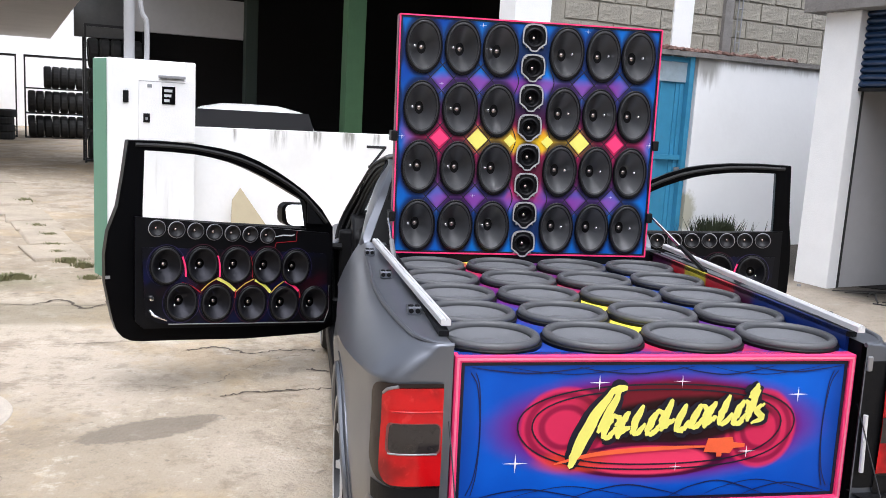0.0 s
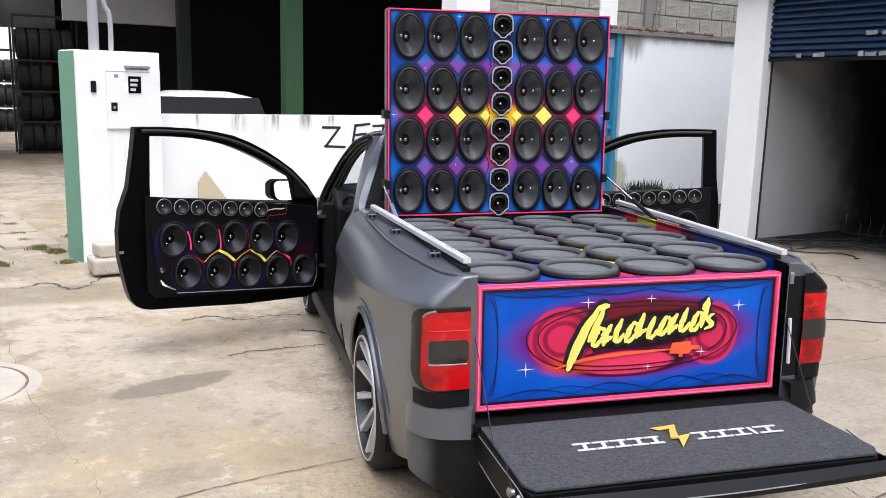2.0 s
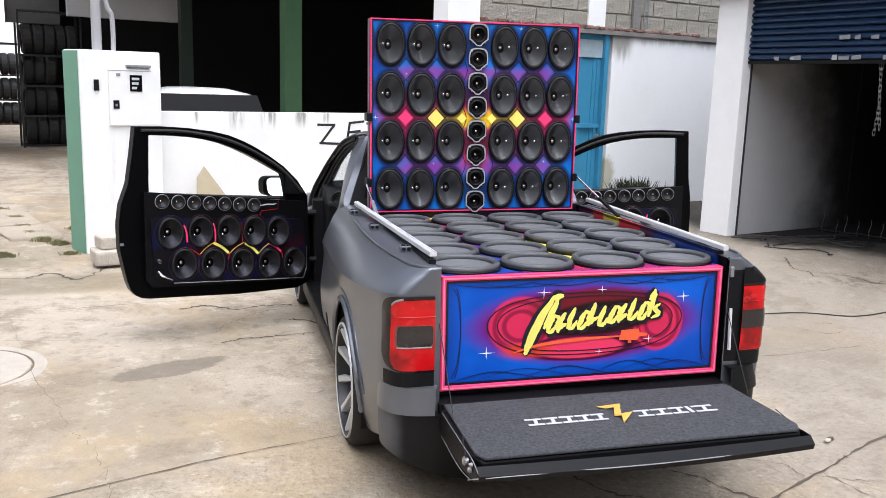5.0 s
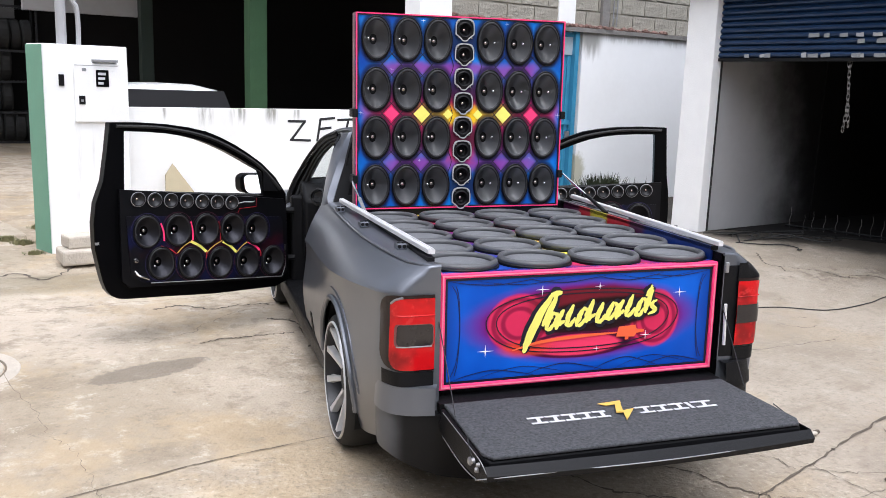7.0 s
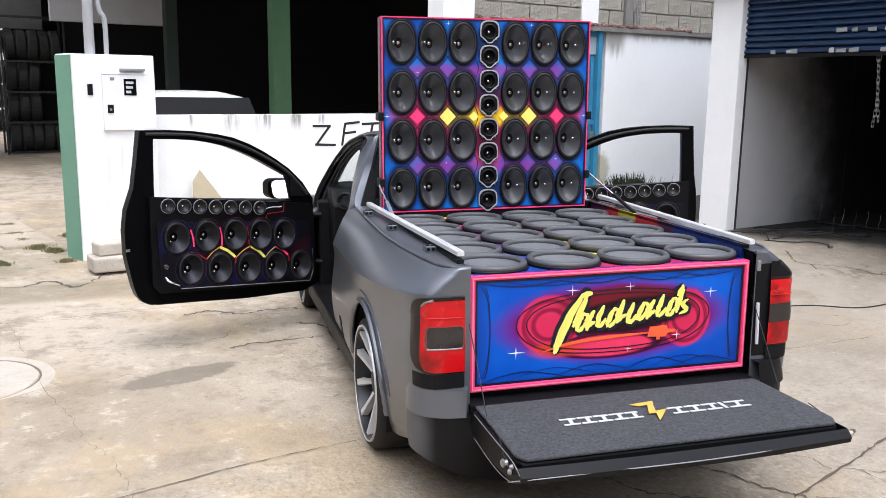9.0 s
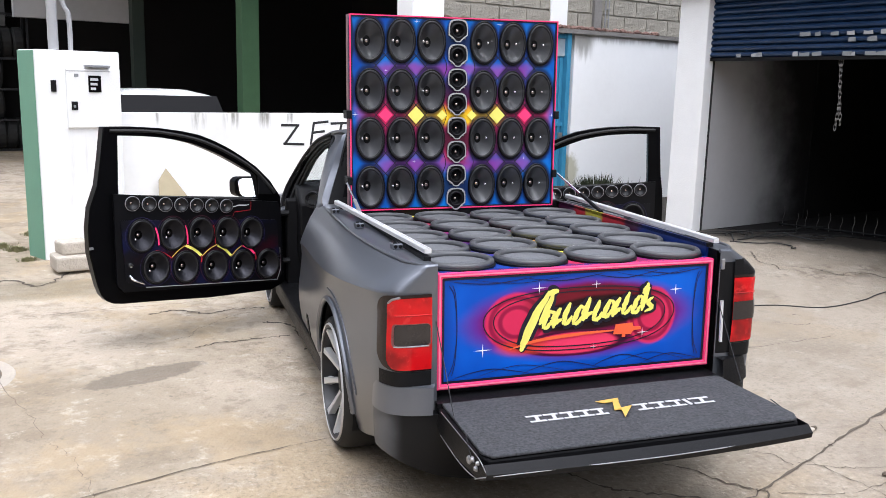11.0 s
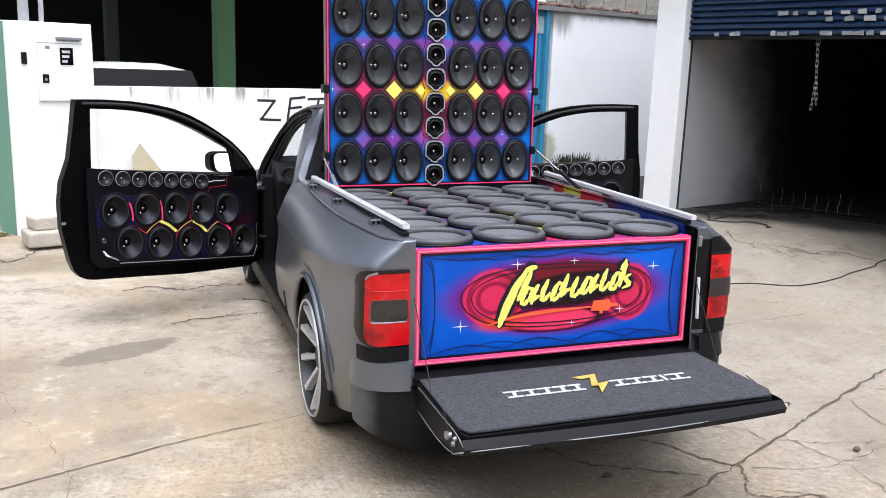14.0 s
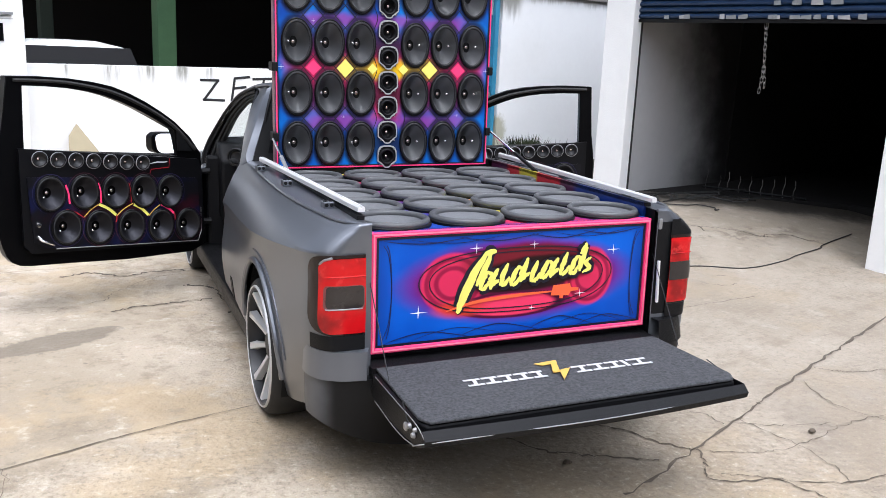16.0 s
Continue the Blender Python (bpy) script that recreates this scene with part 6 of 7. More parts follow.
# ---- doors ----
DOOR_OUT = [(1.185, 1.390), (1.008, 1.388), (0.836, 1.376), (0.70, 1.356), (0.586, 1.330), (0.48, 1.288), (0.378, 1.236), (0.285, 1.178), (0.192, 1.112), (0.09, 1.012), (0.015, 0.90), (0.0, 0.30), (0.10, 0.262), (0.55, 0.275), (0.90, 0.305), (1.13, 0.322), (1.185, 0.332), (1.225, 0.354), (1.254, 0.394), (1.272, 0.45), (1.286, 0.52), (1.308, 0.65), (1.308, 0.80), (1.290, 0.92), (1.240, 1.05), (1.210, 1.22)]
WINDOW = [(1.103, 1.338), (0.97, 1.332), (0.838, 1.32), (0.735, 1.302), (0.637, 1.277), (0.545, 1.242), (0.451, 1.199), (0.365, 1.153), (0.288, 1.109), (0.2, 1.06), (0.192, 1.04), (0.19, 0.99), (0.188, 0.91), (0.19, 0.897), (0.3, 0.905), (0.55, 0.93), (0.8, 0.955), (0.92, 0.966), (1.0, 0.973), (1.05, 0.977), (1.08, 0.98), (1.11, 0.983), (1.116, 0.99), (1.115, 1.06), (1.112, 1.12), (1.108, 1.22)]


def build_door(side, hinge, way, name_label, flare=1.0, lift=0.0, tip=0.0):
    d = Vector((way[0], way[1], 0)).normalized()
    nrm = Vector((d.y, -d.x, 0)) * side  # away from the cabin
    if nrm.y < 0:
        nrm = -nrm
    put = lambda s, z, k: Vector((*hinge, lift + tip * s)) + d * s + nrm * k + Vector((0, 0, z))
    spread = lambda s: min(s, 1.185) + max(0.0, s - 1.185) * flare
    door = part("door", slab(B(), [(spread(s), z) for s, z in DOOR_OUT], 0.0, 0.075, put, WINDOW), M_BLACKGLOSS, pickup, name_label, bevel=0.012, smooth=30)
    lower = [(0.01, 0.90), (0.01, 0.32), (0.55, 0.30), (1.18, 0.36), (1.25, 0.46), (1.25, 0.77), (1.20, 0.96), (0.6, 0.92)]
    part("outer_skin", slab(B(), [(spread(s) - 0.06 * (1 - flare) * (s > 1.1), z) for s, z in lower], 0.076, 0.10, put), M_CAR, door, "graphite outer door skin", bevel=0.01, smooth=30)
    seal = [put(s, z, -0.006) for s, z in [(1.15, 1.368), (1.0, 1.364), (0.83, 1.350), (0.60, 1.300), (0.40, 1.212), (0.21, 1.090), (0.06, 0.93)]]
    part("seal", tube(B(), smooth_line(seal, 5), 0.011, 6), M_RUBBER, door)
    glass_line = [put(s, z, 0.03) for s, z in [(0.22, 0.898), (1.10, 0.972)]]
    part("window_slot", tube(B(), glass_line, 0.012, 6), M_RUBBER, door)
    off = lambda s, z, k: put(s, z, 0.080 + k + (s - 0.20) * 0.46)
    house = part("door_mirror", slab(B(), rounded(0.120, 0.902, 0.282, 1.036, 0.042), 0.0, 0.11, off), M_BLACKGLOSS, door, "black door mirror", bevel=0.02, smooth=30)
    part("mirror_glass", slab(B(), rounded(0.150, 0.910, 0.276, 1.030, 0.034), -0.012, -0.006, lambda s, z, k: off(s, z, k + (z - 1.03) * 0.28)), M_MIRROR, house, "mirror glass", smooth=0)
    part("mirror_arm", slab(B(), [(0.05, 0.87), (0.13, 0.87), (0.13, 0.95), (0.05, 0.97)], 0.06, 0.15, put), M_BLACKGLOSS, house, smooth=0)
    part("mirror_triangle", slab(B(), [(0.08, 0.92), (0.185, 0.93), (0.185, 1.06)], -0.012, 0.0, put), M_BLACKPLASTIC, door, smooth=0)
    part("lock", slab(B(), [(1.285, 0.675), (1.308, 0.675), (1.308, 0.69), (1.285, 0.69)], -0.006, 0.0, put), M_GREYMETAL, door, smooth=0)
    part("hinge", tube(B(), [put(0.0, 0.45, 0.03), put(-0.05, 0.45, 0.0)], 0.02, 8), M_BLACKPLASTIC, door)
    part("hinge", tube(B(), [put(0.0, 0.78, 0.03), put(-0.05, 0.78, 0.0)], 0.02, 8), M_BLACKPLASTIC, door)
    return put, d, nrm


LEFT = build_door(-1, (-0.80, 2.90), (-0.914, -0.405), "black left front door, wide open")
RIGHT = build_door(1, (0.757, 2.92), (0.935, -0.355), "black right front door, wide open", 0.4, 0.024, -0.029)


# ---- loudspeakers ----
def speaker_meshes(r, sx, sy, depth, cap, surround, segs=32, cone=M_CONE, rim=M_OVALRIM, flat=False):
    """The pieces of a loudspeaker that faces +z: basket ring, surround, cone and dust cap."""
    def mesh(name, profile, material):
        cap_part = name == "dust_cap"
        bm = lathe(B(), profile, segs, None, 1.0 if cap_part else sx, 1.0 if cap_part else sy)
        bmesh.ops.recalc_face_normals(bm, faces=bm.faces)
        me = bpy.data.meshes.new(name)
        bm.to_mesh(me)
        bm.free()
        me.materials.append(material)
        me.polygons.foreach_set("use_smooth", [True] * len(me.polygons))
        me.set_sharp_from_angle(angle=radians(40))
        return me
    s = surround
    if flat:
        return {
            "basket": mesh("basket", [(r * 1.012, -0.008), (r * 1.012, 0.001), (r * 0.99, 0.004), (r * 0.94, 0.004)], M_FRAMEBLACK),
            "surround": mesh("surround", [(r * 0.885 + 0.0135 * math.cos(a), 0.0095 + 0.0135 * math.sin(a)) for a in (radians(-40 + 26 * i) for i in range(11))], rim),
            "cone": mesh("cone", [(r * 0.805, 0.004), (r * 0.60, -0.006), (r * 0.36, -0.013)], cone),
            "dust_cap": mesh("dust_cap", [(r * 0.36, -0.013), (r * 0.30, -0.009), (r * 0.18, -0.005), (0.0, -0.003)], cone),
        }
    return {
        "basket": mesh("basket", [(r, 0.0), (r, 0.006), (r * 0.97, 0.009), (r * 0.93, 0.009), (r * 0.92, 0.0)], M_FRAMEBLACK),
        "surround": mesh("surround", [(r * 0.925, 0.004)] + [(r * (0.925 - s / 2) + r * s / 2 * math.cos(a), 0.006 + r * s * 0.42 * math.sin(a)) for a in (math.pi * i / 8 for i in range(9))], rim),
        "cone": mesh("cone", [(r * (0.925 - s), 0.004), (r * 0.6, -depth * 0.45), (r * (cap + 0.02), -depth), (0.0, -depth)], cone),
        "dust_cap": mesh("dust_cap", [(r * cap, -depth), (r * cap * 0.8, -depth + r * cap * 0.45), (r * cap * 0.4, -depth + r * cap * 0.68), (0.0, -depth + r * cap * 0.75)], M_CAP),
    }


def mount(kind, pieces, parent, m, badge=None):
    sp = part(kind, pieces["basket"], None, parent, m=m)
    for k in ("surround", "cone", "dust_cap"):
        part(k, pieces[k], None, sp, m=m)
    if badge:
        part("badge", BADGE, None, sp, "small silver badge on the cone", m=m @ Matrix.Translation(badge))
    return sp


def badge_mesh():
    bm = lathe(B(), [(0.0, 0.006), (0.005, 0.005), (0.008, 0.0)], 10)
    bmesh.ops.recalc_face_normals(bm, faces=bm.faces)
    me = bpy.data.meshes.new("badge")
    bm.to_mesh(me)
    bm.free()
    me.materials.append(M_CHROME)
    me.polygons.foreach_set("use_smooth", [True] * len(me.polygons))
    return me


BADGE = badge_mesh()
OVAL = speaker_meshes(0.1, 0.80, 1.165, 0.088, 0.15, 0.12)
SUB = speaker_meshes(0.152, 1.0, 1.0, 0.0, 0.40, 0.20, 40, M_SUBCONE, M_SURROUND, True)
DOOR_SP = speaker_meshes(0.095, 0.93, 1.11, 0.060, 0.16, 0.12, 28, M_DOORCONE)
TWEET = speaker_meshes(0.043, 1.0, 1.0, 0.018, 0.24, 0.10, 20, M_OVALRIM)


def facing(p, nrm, up=Vector((0, 0, 1))):
    z = nrm.normalized()
    x = up.cross(z).normalized()
    y = z.cross(x)
    return Matrix(((x.x, y.x, z.x, p.x), (x.y, y.y, z.y, p.y), (x.z, y.z, z.z, p.z), (0, 0, 0, 1)))


def build_board():
    """The upright lid over the bed, full of oval speakers."""
    board = thing("speaker_board", (-0.025, 1.51, 0.98), "upright speaker board airbrushed blue, pink and yellow, pink edge", "speaker board")
    put = lambda a, b, d: Vector((a, 1.51 + d, b))
    x0, x1, z0, z1 = -0.612, 0.566, 0.978, 2.004
    rows, cols = (1.875, 1.615, 1.361, 1.103), (-0.504, -0.335, -0.168, 0.130, 0.298, 0.461)
    cut = B()
    for z in rows:
        for x in cols:
            bore(cut, facing(Vector((x, 1.51, z)), Vector((0, -1, 0))), 0.093, 0.80, 1.165)
    for k in range(8):
        bore(cut, facing(Vector((-0.021, 1.51, 1.935 - 0.1292 * k)), Vector((0, -1, 0))), 0.036)
    part("baffle", drilled(slab(B(), rounded(x0, z0, x1, z1, 0.012, 3), 0.0, 0.03, put), cut, M_BOARDART), None, board)
    part("back_cover", box(B(), (x0 + 0.012, 1.588, z0 + 0.012), (x1 - 0.012, 1.596, z1 - 0.012)), M_FRAMEBLACK, board, smooth=0)
    part("pink_edge", slab(B(), [(x0, z0), (x1, z0), (x1, z1), (x0, z1)], -0.008, 0.010, put, [(x0 + 0.006, z0 + 0.006), (x1 - 0.006, z0 + 0.006), (x1 - 0.006, z1 - 0.006), (x0 + 0.006, z1 - 0.006)]), M_PINK, board, "fluorescent pink edging", smooth=0)
    part("side_frame", slab(B(), [(x0, z0), (x1, z0), (x1, z1), (x0, z1)], 0.0105, 0.086, put, [(x0 + 0.006, z0 + 0.006), (x1 - 0.006, z0 + 0.006), (x1 - 0.006, z1 - 0.006), (x0 + 0.006, z1 - 0.006)]), M_DULLPINK, board, "dull pinkish grey side of the board", smooth=0)
    part("edge_shadow", slab(B(), [(x0 + 0.0065, z0 + 0.0065), (x1 - 0.0065, z0 + 0.0065), (x1 - 0.0065, z1 - 0.0065), (x0 + 0.0065, z1 - 0.0065)], -0.003, 0.0, put, [(x0 + 0.013, z0 + 0.013), (x1 - 0.013, z0 + 0.013), (x1 - 0.013, z1 - 0.013), (x0 + 0.013, z1 - 0.013)]), M_INK, board, smooth=0)
    for z in rows:
        for x in cols:
            mount("oval_speaker", OVAL, board, facing(Vector((x, 1.508, z)), Vector((0, -1, 0))), (math.copysign(0.036, x), 0.002, -0.034))
    sq = []
    for i in range(32):
        a = 2 * math.pi * i / 32
        c, s = math.cos(a), math.sin(a)
        k = 1.0 / (abs(c) ** 3.4 + abs(s) ** 3.4) ** (1 / 3.4)
        t = min(1.0, max(0.0, (-s * k - 0.50) / 0.22))
        sq.append((c * k * (1 - 0.52 * t * t * (3 - 2 * t)), s * k))
    plate = slab(B(), [(0.053 * a, 0.058 * b) for a, b in sq], 0.0, 0.008, lambda a, b, d: Vector((a, b, d)), [(0.035 * math.cos(2 * math.pi * i / 32), 0.035 * math.sin(2 * math.pi * i / 32)) for i in range(32)])
    bmesh.ops.recalc_face_normals(plate, faces=plate.faces)
    plate_me = bpy.data.meshes.new("tweeter")
    plate.to_mesh(plate_me)
    plate.free()
    plate_me.materials.append(M_FRAMEBLACK)
    lobes = slab(B(), [(0.054 * a, 0.060 * b) for a, b in sq], 0.004, 0.0115, lambda a, b, d: Vector((a, b, d)), [(0.049 * a * (1 - 0.06 * abs(a * b)), 0.054 * b * (1 - 0.06 * abs(a * b))) for a, b in sq])
    bmesh.ops.recalc_face_normals(lobes, faces=lobes.faces)
    lobes_me = bpy.data.meshes.new("silver_frame")
    lobes.to_mesh(lobes_me)
    lobes.free()
    lobes_me.materials.append(M_PLATE)
    horn = lathe(B(), [(0.046, 0.0065), (0.037, 0.011), (0.033, 0.0085), (0.024, -0.012), (0.014, -0.02), (0.0, -0.02)], 24)
    bmesh.ops.recalc_face_normals(horn, faces=horn.faces)
    horn_me = bpy.data.meshes.new("horn")
    horn.to_mesh(horn_me)
    horn.free()
    horn_me.materials.append(M_FRAMEBLACK)
    bolt = lathe(B(), [(0, 0.006), (0.004, 0.006), (0.006, 0.001), (0.006, -0.002)], 8)
    bolt_me = bpy.data.meshes.new("bolt")
    bolt.to_mesh(bolt_me)
    bolt.free()
    bolt_me.materials.append(M_CHROME)
    for k in range(8):
        m = facing(Vector((-0.021, 1.508, 1.935 - 0.1292 * k)), Vector((0, -1, 0)))
        tw = part("tweeter", plate_me, None, board, "square black bullet tweeter with a silver frame", m=m)
        part("silver_frame", lobes_me, None, tw, "cast silver frame", m=m)
        part("horn", horn_me, None, tw, m=m)
        part("phase_plug", TWEET["dust_cap"], None, tw, m=m @ Matrix.Translation((0, 0, 0.006)))
        for sx in (-1, 1):
            for sy in (-1, 1):
                part("bolt", bolt_me, None, tw, m=m @ Matrix.Translation((sx * 0.037, sy * 0.041, 0.008)))
    # pinstripes that loop between the speakers, and painted lozenges
    bm = B()
    for x in (-0.42, -0.252, 0.214, 0.380):
        for z in (1.745, 1.488, 1.232):
            for sx, sz in ((-1, 1), (1, 1), (1, -1), (-1, -1)):
                line = smooth_line([Vector((x - sx * 0.026, z + sz * 0.082)), Vector((x + sx * 0.012, z + sz * 0.042)), Vector((x + sx * 0.044, z + sz * 0.008)), Vector((x + sx * 0.078, z - sz * 0.034))], 4)
                part("pinstripe", ribbon(B(), line, 0.0042, put, False, -0.0012 - 0.0002 * (sx + 2 * sz)), M_INK, board, smooth=0)
    for z in (1.745, 1.488, 1.232):
        for x in (-0.10, 0.06):
            part("pinstripe", ribbon(B(), smooth_line([Vector((x, z + 0.06)), Vector((x + 0.02, z)), Vector((x, z - 0.06))], 5), 0.004, put, False, -0.002), M_INK, board, smooth=0)
    for x, z in ((-0.252, 1.488), (0.214, 1.488), (-0.105, 1.488), (0.065, 1.488)):
        w = 0.046 if abs(x) > 0.15 else 0.028
        part("lozenge", slab(B(), [(x - w, z), (x, z - w), (x + w, z), (x, z + w)], -0.0035, -0.0025, put), M_YELLOW, board, "yellow painted lozenge", smooth=0)
    for x in (-0.42, 0.380):
        part("lozenge", slab(B(), [(x - 0.04, 1.488), (x, 1.45), (x + 0.04, 1.488), (x, 1.526)], -0.0035, -0.0025, put), M_PINK, board, "pink painted lozenge", smooth=0)
    stars = [(-0.25, 1.975, 0.012), (0.22, 1.975, 0.012), (-0.585, 1.49, 0.014), (0.545, 1.49, 0.014), (-0.42, 1.72, 0.008), (0.38, 1.25, 0.008), (-0.26, 1.24, 0.008)]
    for st in stars:
        part("sparkle", star_mesh([st], put, -0.003), M_STAR, board, smooth=0)
    for x, z in ((x0 - 0.006, 1.49), (x1 + 0.006, 1.49), (x0 - 0.004, 1.14), (x1 + 0.004, 1.16)):
        part("clamp", box(B(), (x - 0.014, 1.495, z - 0.022), (x + 0.014, 1.585, z + 0.022)), M_BLACKPLASTIC, board, bevel=0.004, smooth=0)
    for a, b in (((-0.632, 1.49, 1.13), (-0.645, 1.10, 1.015)), ((0.585, 1.49, 1.16), (0.625, 1.02, 1.0))):
        rod = part("gas_strut", tube(B(), [a, b], 0.006, 8), M_CHROME, board, "chrome gas strut")
        part("strut_sleeve", tube(B(), [Vector(a).lerp(Vector(b), 0.55), b], 0.010, 8), M_GREYMETAL if a[0] < 0 else M_BLACKPLASTIC, rod)
    part("hinge_foot", box(B(), (x0 + 0.02, 1.515, 0.93), (x1 - 0.02, 1.55, 0.98)), M_BLACKPLASTIC, board, smooth=0)


def star_mesh(stars, put, lift):
    bm = B()
    for x, z, r in stars:
        pts = []
        for i in range(8):
            a = math.pi * i / 4
            q = r * (1.0 if i % 2 == 0 else 0.13)
            q *= 1.35 if i in (0, 4) else 1
            pts.append((x + q * math.cos(a), z + q * math.sin(a)))
        mid = bm.verts.new(put(x, z, lift))
        ring_v = [bm.verts.new(put(a, b, lift)) for a, b in pts]
        for i in range(8):
            bm.faces.new((mid, ring_v[i], ring_v[(i + 1) % 8]))
    return bm


build_board()


def build_sub_box():
    """The box that fills the bed: woofers on top and the painted tail panel."""
    ob = thing("subwoofer_box", (0, 0.75, 0.46), "airbrushed subwoofer box filling the pickup bed, twenty woofers facing up", "subwoofer box")
    part("body", box(B(), (-0.600, 0.035, 0.462), (0.600, 1.50, 0.88)), M_BLACKPLASTIC, ob, smooth=0)
    cut = B()
    for r in range(5):
        for c in range(4):
            bore(cut, Matrix.Translation((-0.468 + 0.312 * c, 0.155 + 0.293 * r, 0.93)), 0.142)
    part("top_baffle", drilled(box(B(), (-0.604, 0.030, 0.905), (0.604, 1.502, 0.942)), cut, M_BEDART), None, ob)
    part("box_edge", box(B(), (-0.602, 0.032, 0.882), (0.602, 1.501, 0.903)), M_FRAMEBLACK, ob, smooth=0)
    for r in range(5):
        for c in range(4):
            mount("subwoofer", SUB, ob, Matrix.Translation((-0.468 + 0.312 * c, 0.155 + 0.293 * r, 0.950)) @ Matrix.Rotation(random.Random(r * 7 + c).uniform(0, 6), 4, "Z"))
    put = lambda a, b, d: Vector((a, 0.0 - d, b))
    x0, x1, z0, z1 = -0.598, 0.600, 0.490, 0.946
    panel = part("tail_panel", slab(B(), rounded(x0, z0, x1, z1, 0.012, 3), 0.0, -0.028, put), M_PANELART, ob, "airbrushed blue panel with a red flame medallion", smooth=0)
    part("pink_edge", slab(B(), [(x0, z0), (x1, z0), (x1, z1), (x0, z1)], -0.030, 0.010, put, [(x0 + 0.020, z0 + 0.020), (x1 - 0.020, z0 + 0.020), (x1 - 0.020, z1 - 0.020), (x0 + 0.020, z1 - 0.020)]), M_PINK, panel, "fluorescent pink frame", bevel=0.004, smooth=0)
    part("frame_highlight", slab(B(), [(x0 + 0.007, z0 + 0.007), (x1 - 0.007, z0 + 0.007), (x1 - 0.007, z1 - 0.007), (x0 + 0.007, z1 - 0.007)], 0.0105, 0.012, put, [(x0 + 0.013, z0 + 0.013), (x1 - 0.013, z0 + 0.013), (x1 - 0.013, z1 - 0.013), (x0 + 0.013, z1 - 0.013)]), M_PALEPINK, panel, "paler pink stripe along the frame", smooth=0)
    part("frame_shadow", slab(B(), [(x0 + 0.021, z0 + 0.021), (x1 - 0.021, z0 + 0.021), (x1 - 0.021, z1 - 0.021), (x0 + 0.021, z1 - 0.021)], 0.0005, 0.002, put, [(x0 + 0.030, z0 + 0.030), (x1 - 0.030, z0 + 0.030), (x1 - 0.030, z1 - 0.030), (x0 + 0.030, z1 - 0.030)]), M_INK, panel, smooth=0)
    def stripe(line, w, taper, lift, ink=M_NAVY):
        part("pinstripe", ribbon(B(), line, w, put, taper, lift), ink, panel, smooth=0)

    for k in (0, 1):
        i = 0.048 + 0.014 * k
        for a, b in (((x0 + i, z0 + 0.05), (x0 + i, z1 - 0.05)), ((x1 - i, z0 + 0.05), (x1 - i, z1 - 0.05))):
            s = 0.022 * (1 if a[0] < 0 else -1) * (1 - 0.4 * k)
            stripe(smooth_line([Vector(a), Vector((a[0] + s, 0.6)), Vector((a[0] + s * 1.5, 0.72)), Vector((a[0] + s, 0.85)), Vector(b)], 6), 0.0032, False, 0.002)
    for k, (a, b) in enumerate(((-0.55, -0.2), (-0.25, 0.1), (0.05, 0.35), (0.28, 0.56), (-0.45, -0.05), (0.15, 0.5))):
        for z, sg in ((0.520, 1), (0.912, -1)):
            h = (0.034 + 0.006 * (k % 3)) * (1 if sg > 0 else 0.55)
            stripe(smooth_line([Vector((a, z)), Vector((a + (b - a) * 0.2, z + sg * h * 0.6)), Vector(((a + b) / 2, z + sg * h)), Vector((a + (b - a) * 0.8, z + sg * h * 0.5)), Vector((b, z))], 6), 0.0042 if k < 4 else 0.0028, True, 0.0022 + 0.0002 * k)
    for rx, rz, w in ((0.418, 0.141, 0.0045), (0.376, 0.124, 0.0045)):
        stripe([Vector((0.008 + rx * math.cos(a) * (1 + 0.02 * math.sin(3 * a)), 0.732 + rz * math.sin(a) * (1 + 0.10 * math.cos(2 * a)))) for a in (2 * math.pi * i / 60 for i in range(61))], w, False, 0.002, M_INK)
    # the yellow emblem: brush strokes as plain shapes over a dark shadow
    def brush(lines, grow, lift, bm):
        for pts, w in lines:
            rnd = random.Random(int(1000 * abs(pts[0][0])))
            line = [p + Vector((rnd.uniform(-1, 1), rnd.uniform(-1, 1))) * 0.0022 for p in smooth_line([Vector(p) for p in pts], 5)]
            ribbon(bm, line, w + grow, put, True, lift)
        return bm
    strokes = [([(-0.255, 0.618), (-0.232, 0.672), (-0.190, 0.765), (-0.135, 0.848)], 0.036), ([(-0.150, 0.842), (-0.100, 0.850)], 0.024), ([(-0.118, 0.846), (-0.150, 0.775), (-0.178, 0.718)], 0.026)]
    for k in range(11):
        x = -0.166 + 0.0435 * k
        low = 0.703 + 0.0044 * k - 0.006 * (k % 2)
        high = low + (0.070, 0.082, 0.088, 0.074, 0.096, 0.082)[k % 6]
        strokes.append(([(x + 0.034, high), (x + 0.014, (low + high) / 2), (x + 0.002, low)], 0.023))
        if k < 10:
            strokes.append(([(x + 0.002, low + 0.003), (x + 0.024, low + 0.006 + 0.020 * (k % 3 == 1)), (x + 0.042, low + 0.034)], 0.017))
        if k % 3 == 0:
            strokes.append(([(x + 0.030, high), (x + 0.050, high - 0.012), (x + 0.040, high - 0.036)], 0.016))
    strokes.append(([(0.300, 0.862), (0.288, 0.836), (0.274, 0.815)], 0.020))
    strokes.append(([(0.322, 0.800), (0.300, 0.780), (0.318, 0.756), (0.285, 0.742)], 0.020))
    for k, st in enumerate(strokes):
        part("emblem_shadow", brush([st], 0.034, 0.0030 + 0.0001 * k, B()), M_INK, panel, smooth=0)
        part("emblem_stroke", brush([st], 0.0, 0.0062 + 0.0001 * k, B()), M_YELLOW, panel, "yellow brush stroke", smooth=0)
    bm = B()
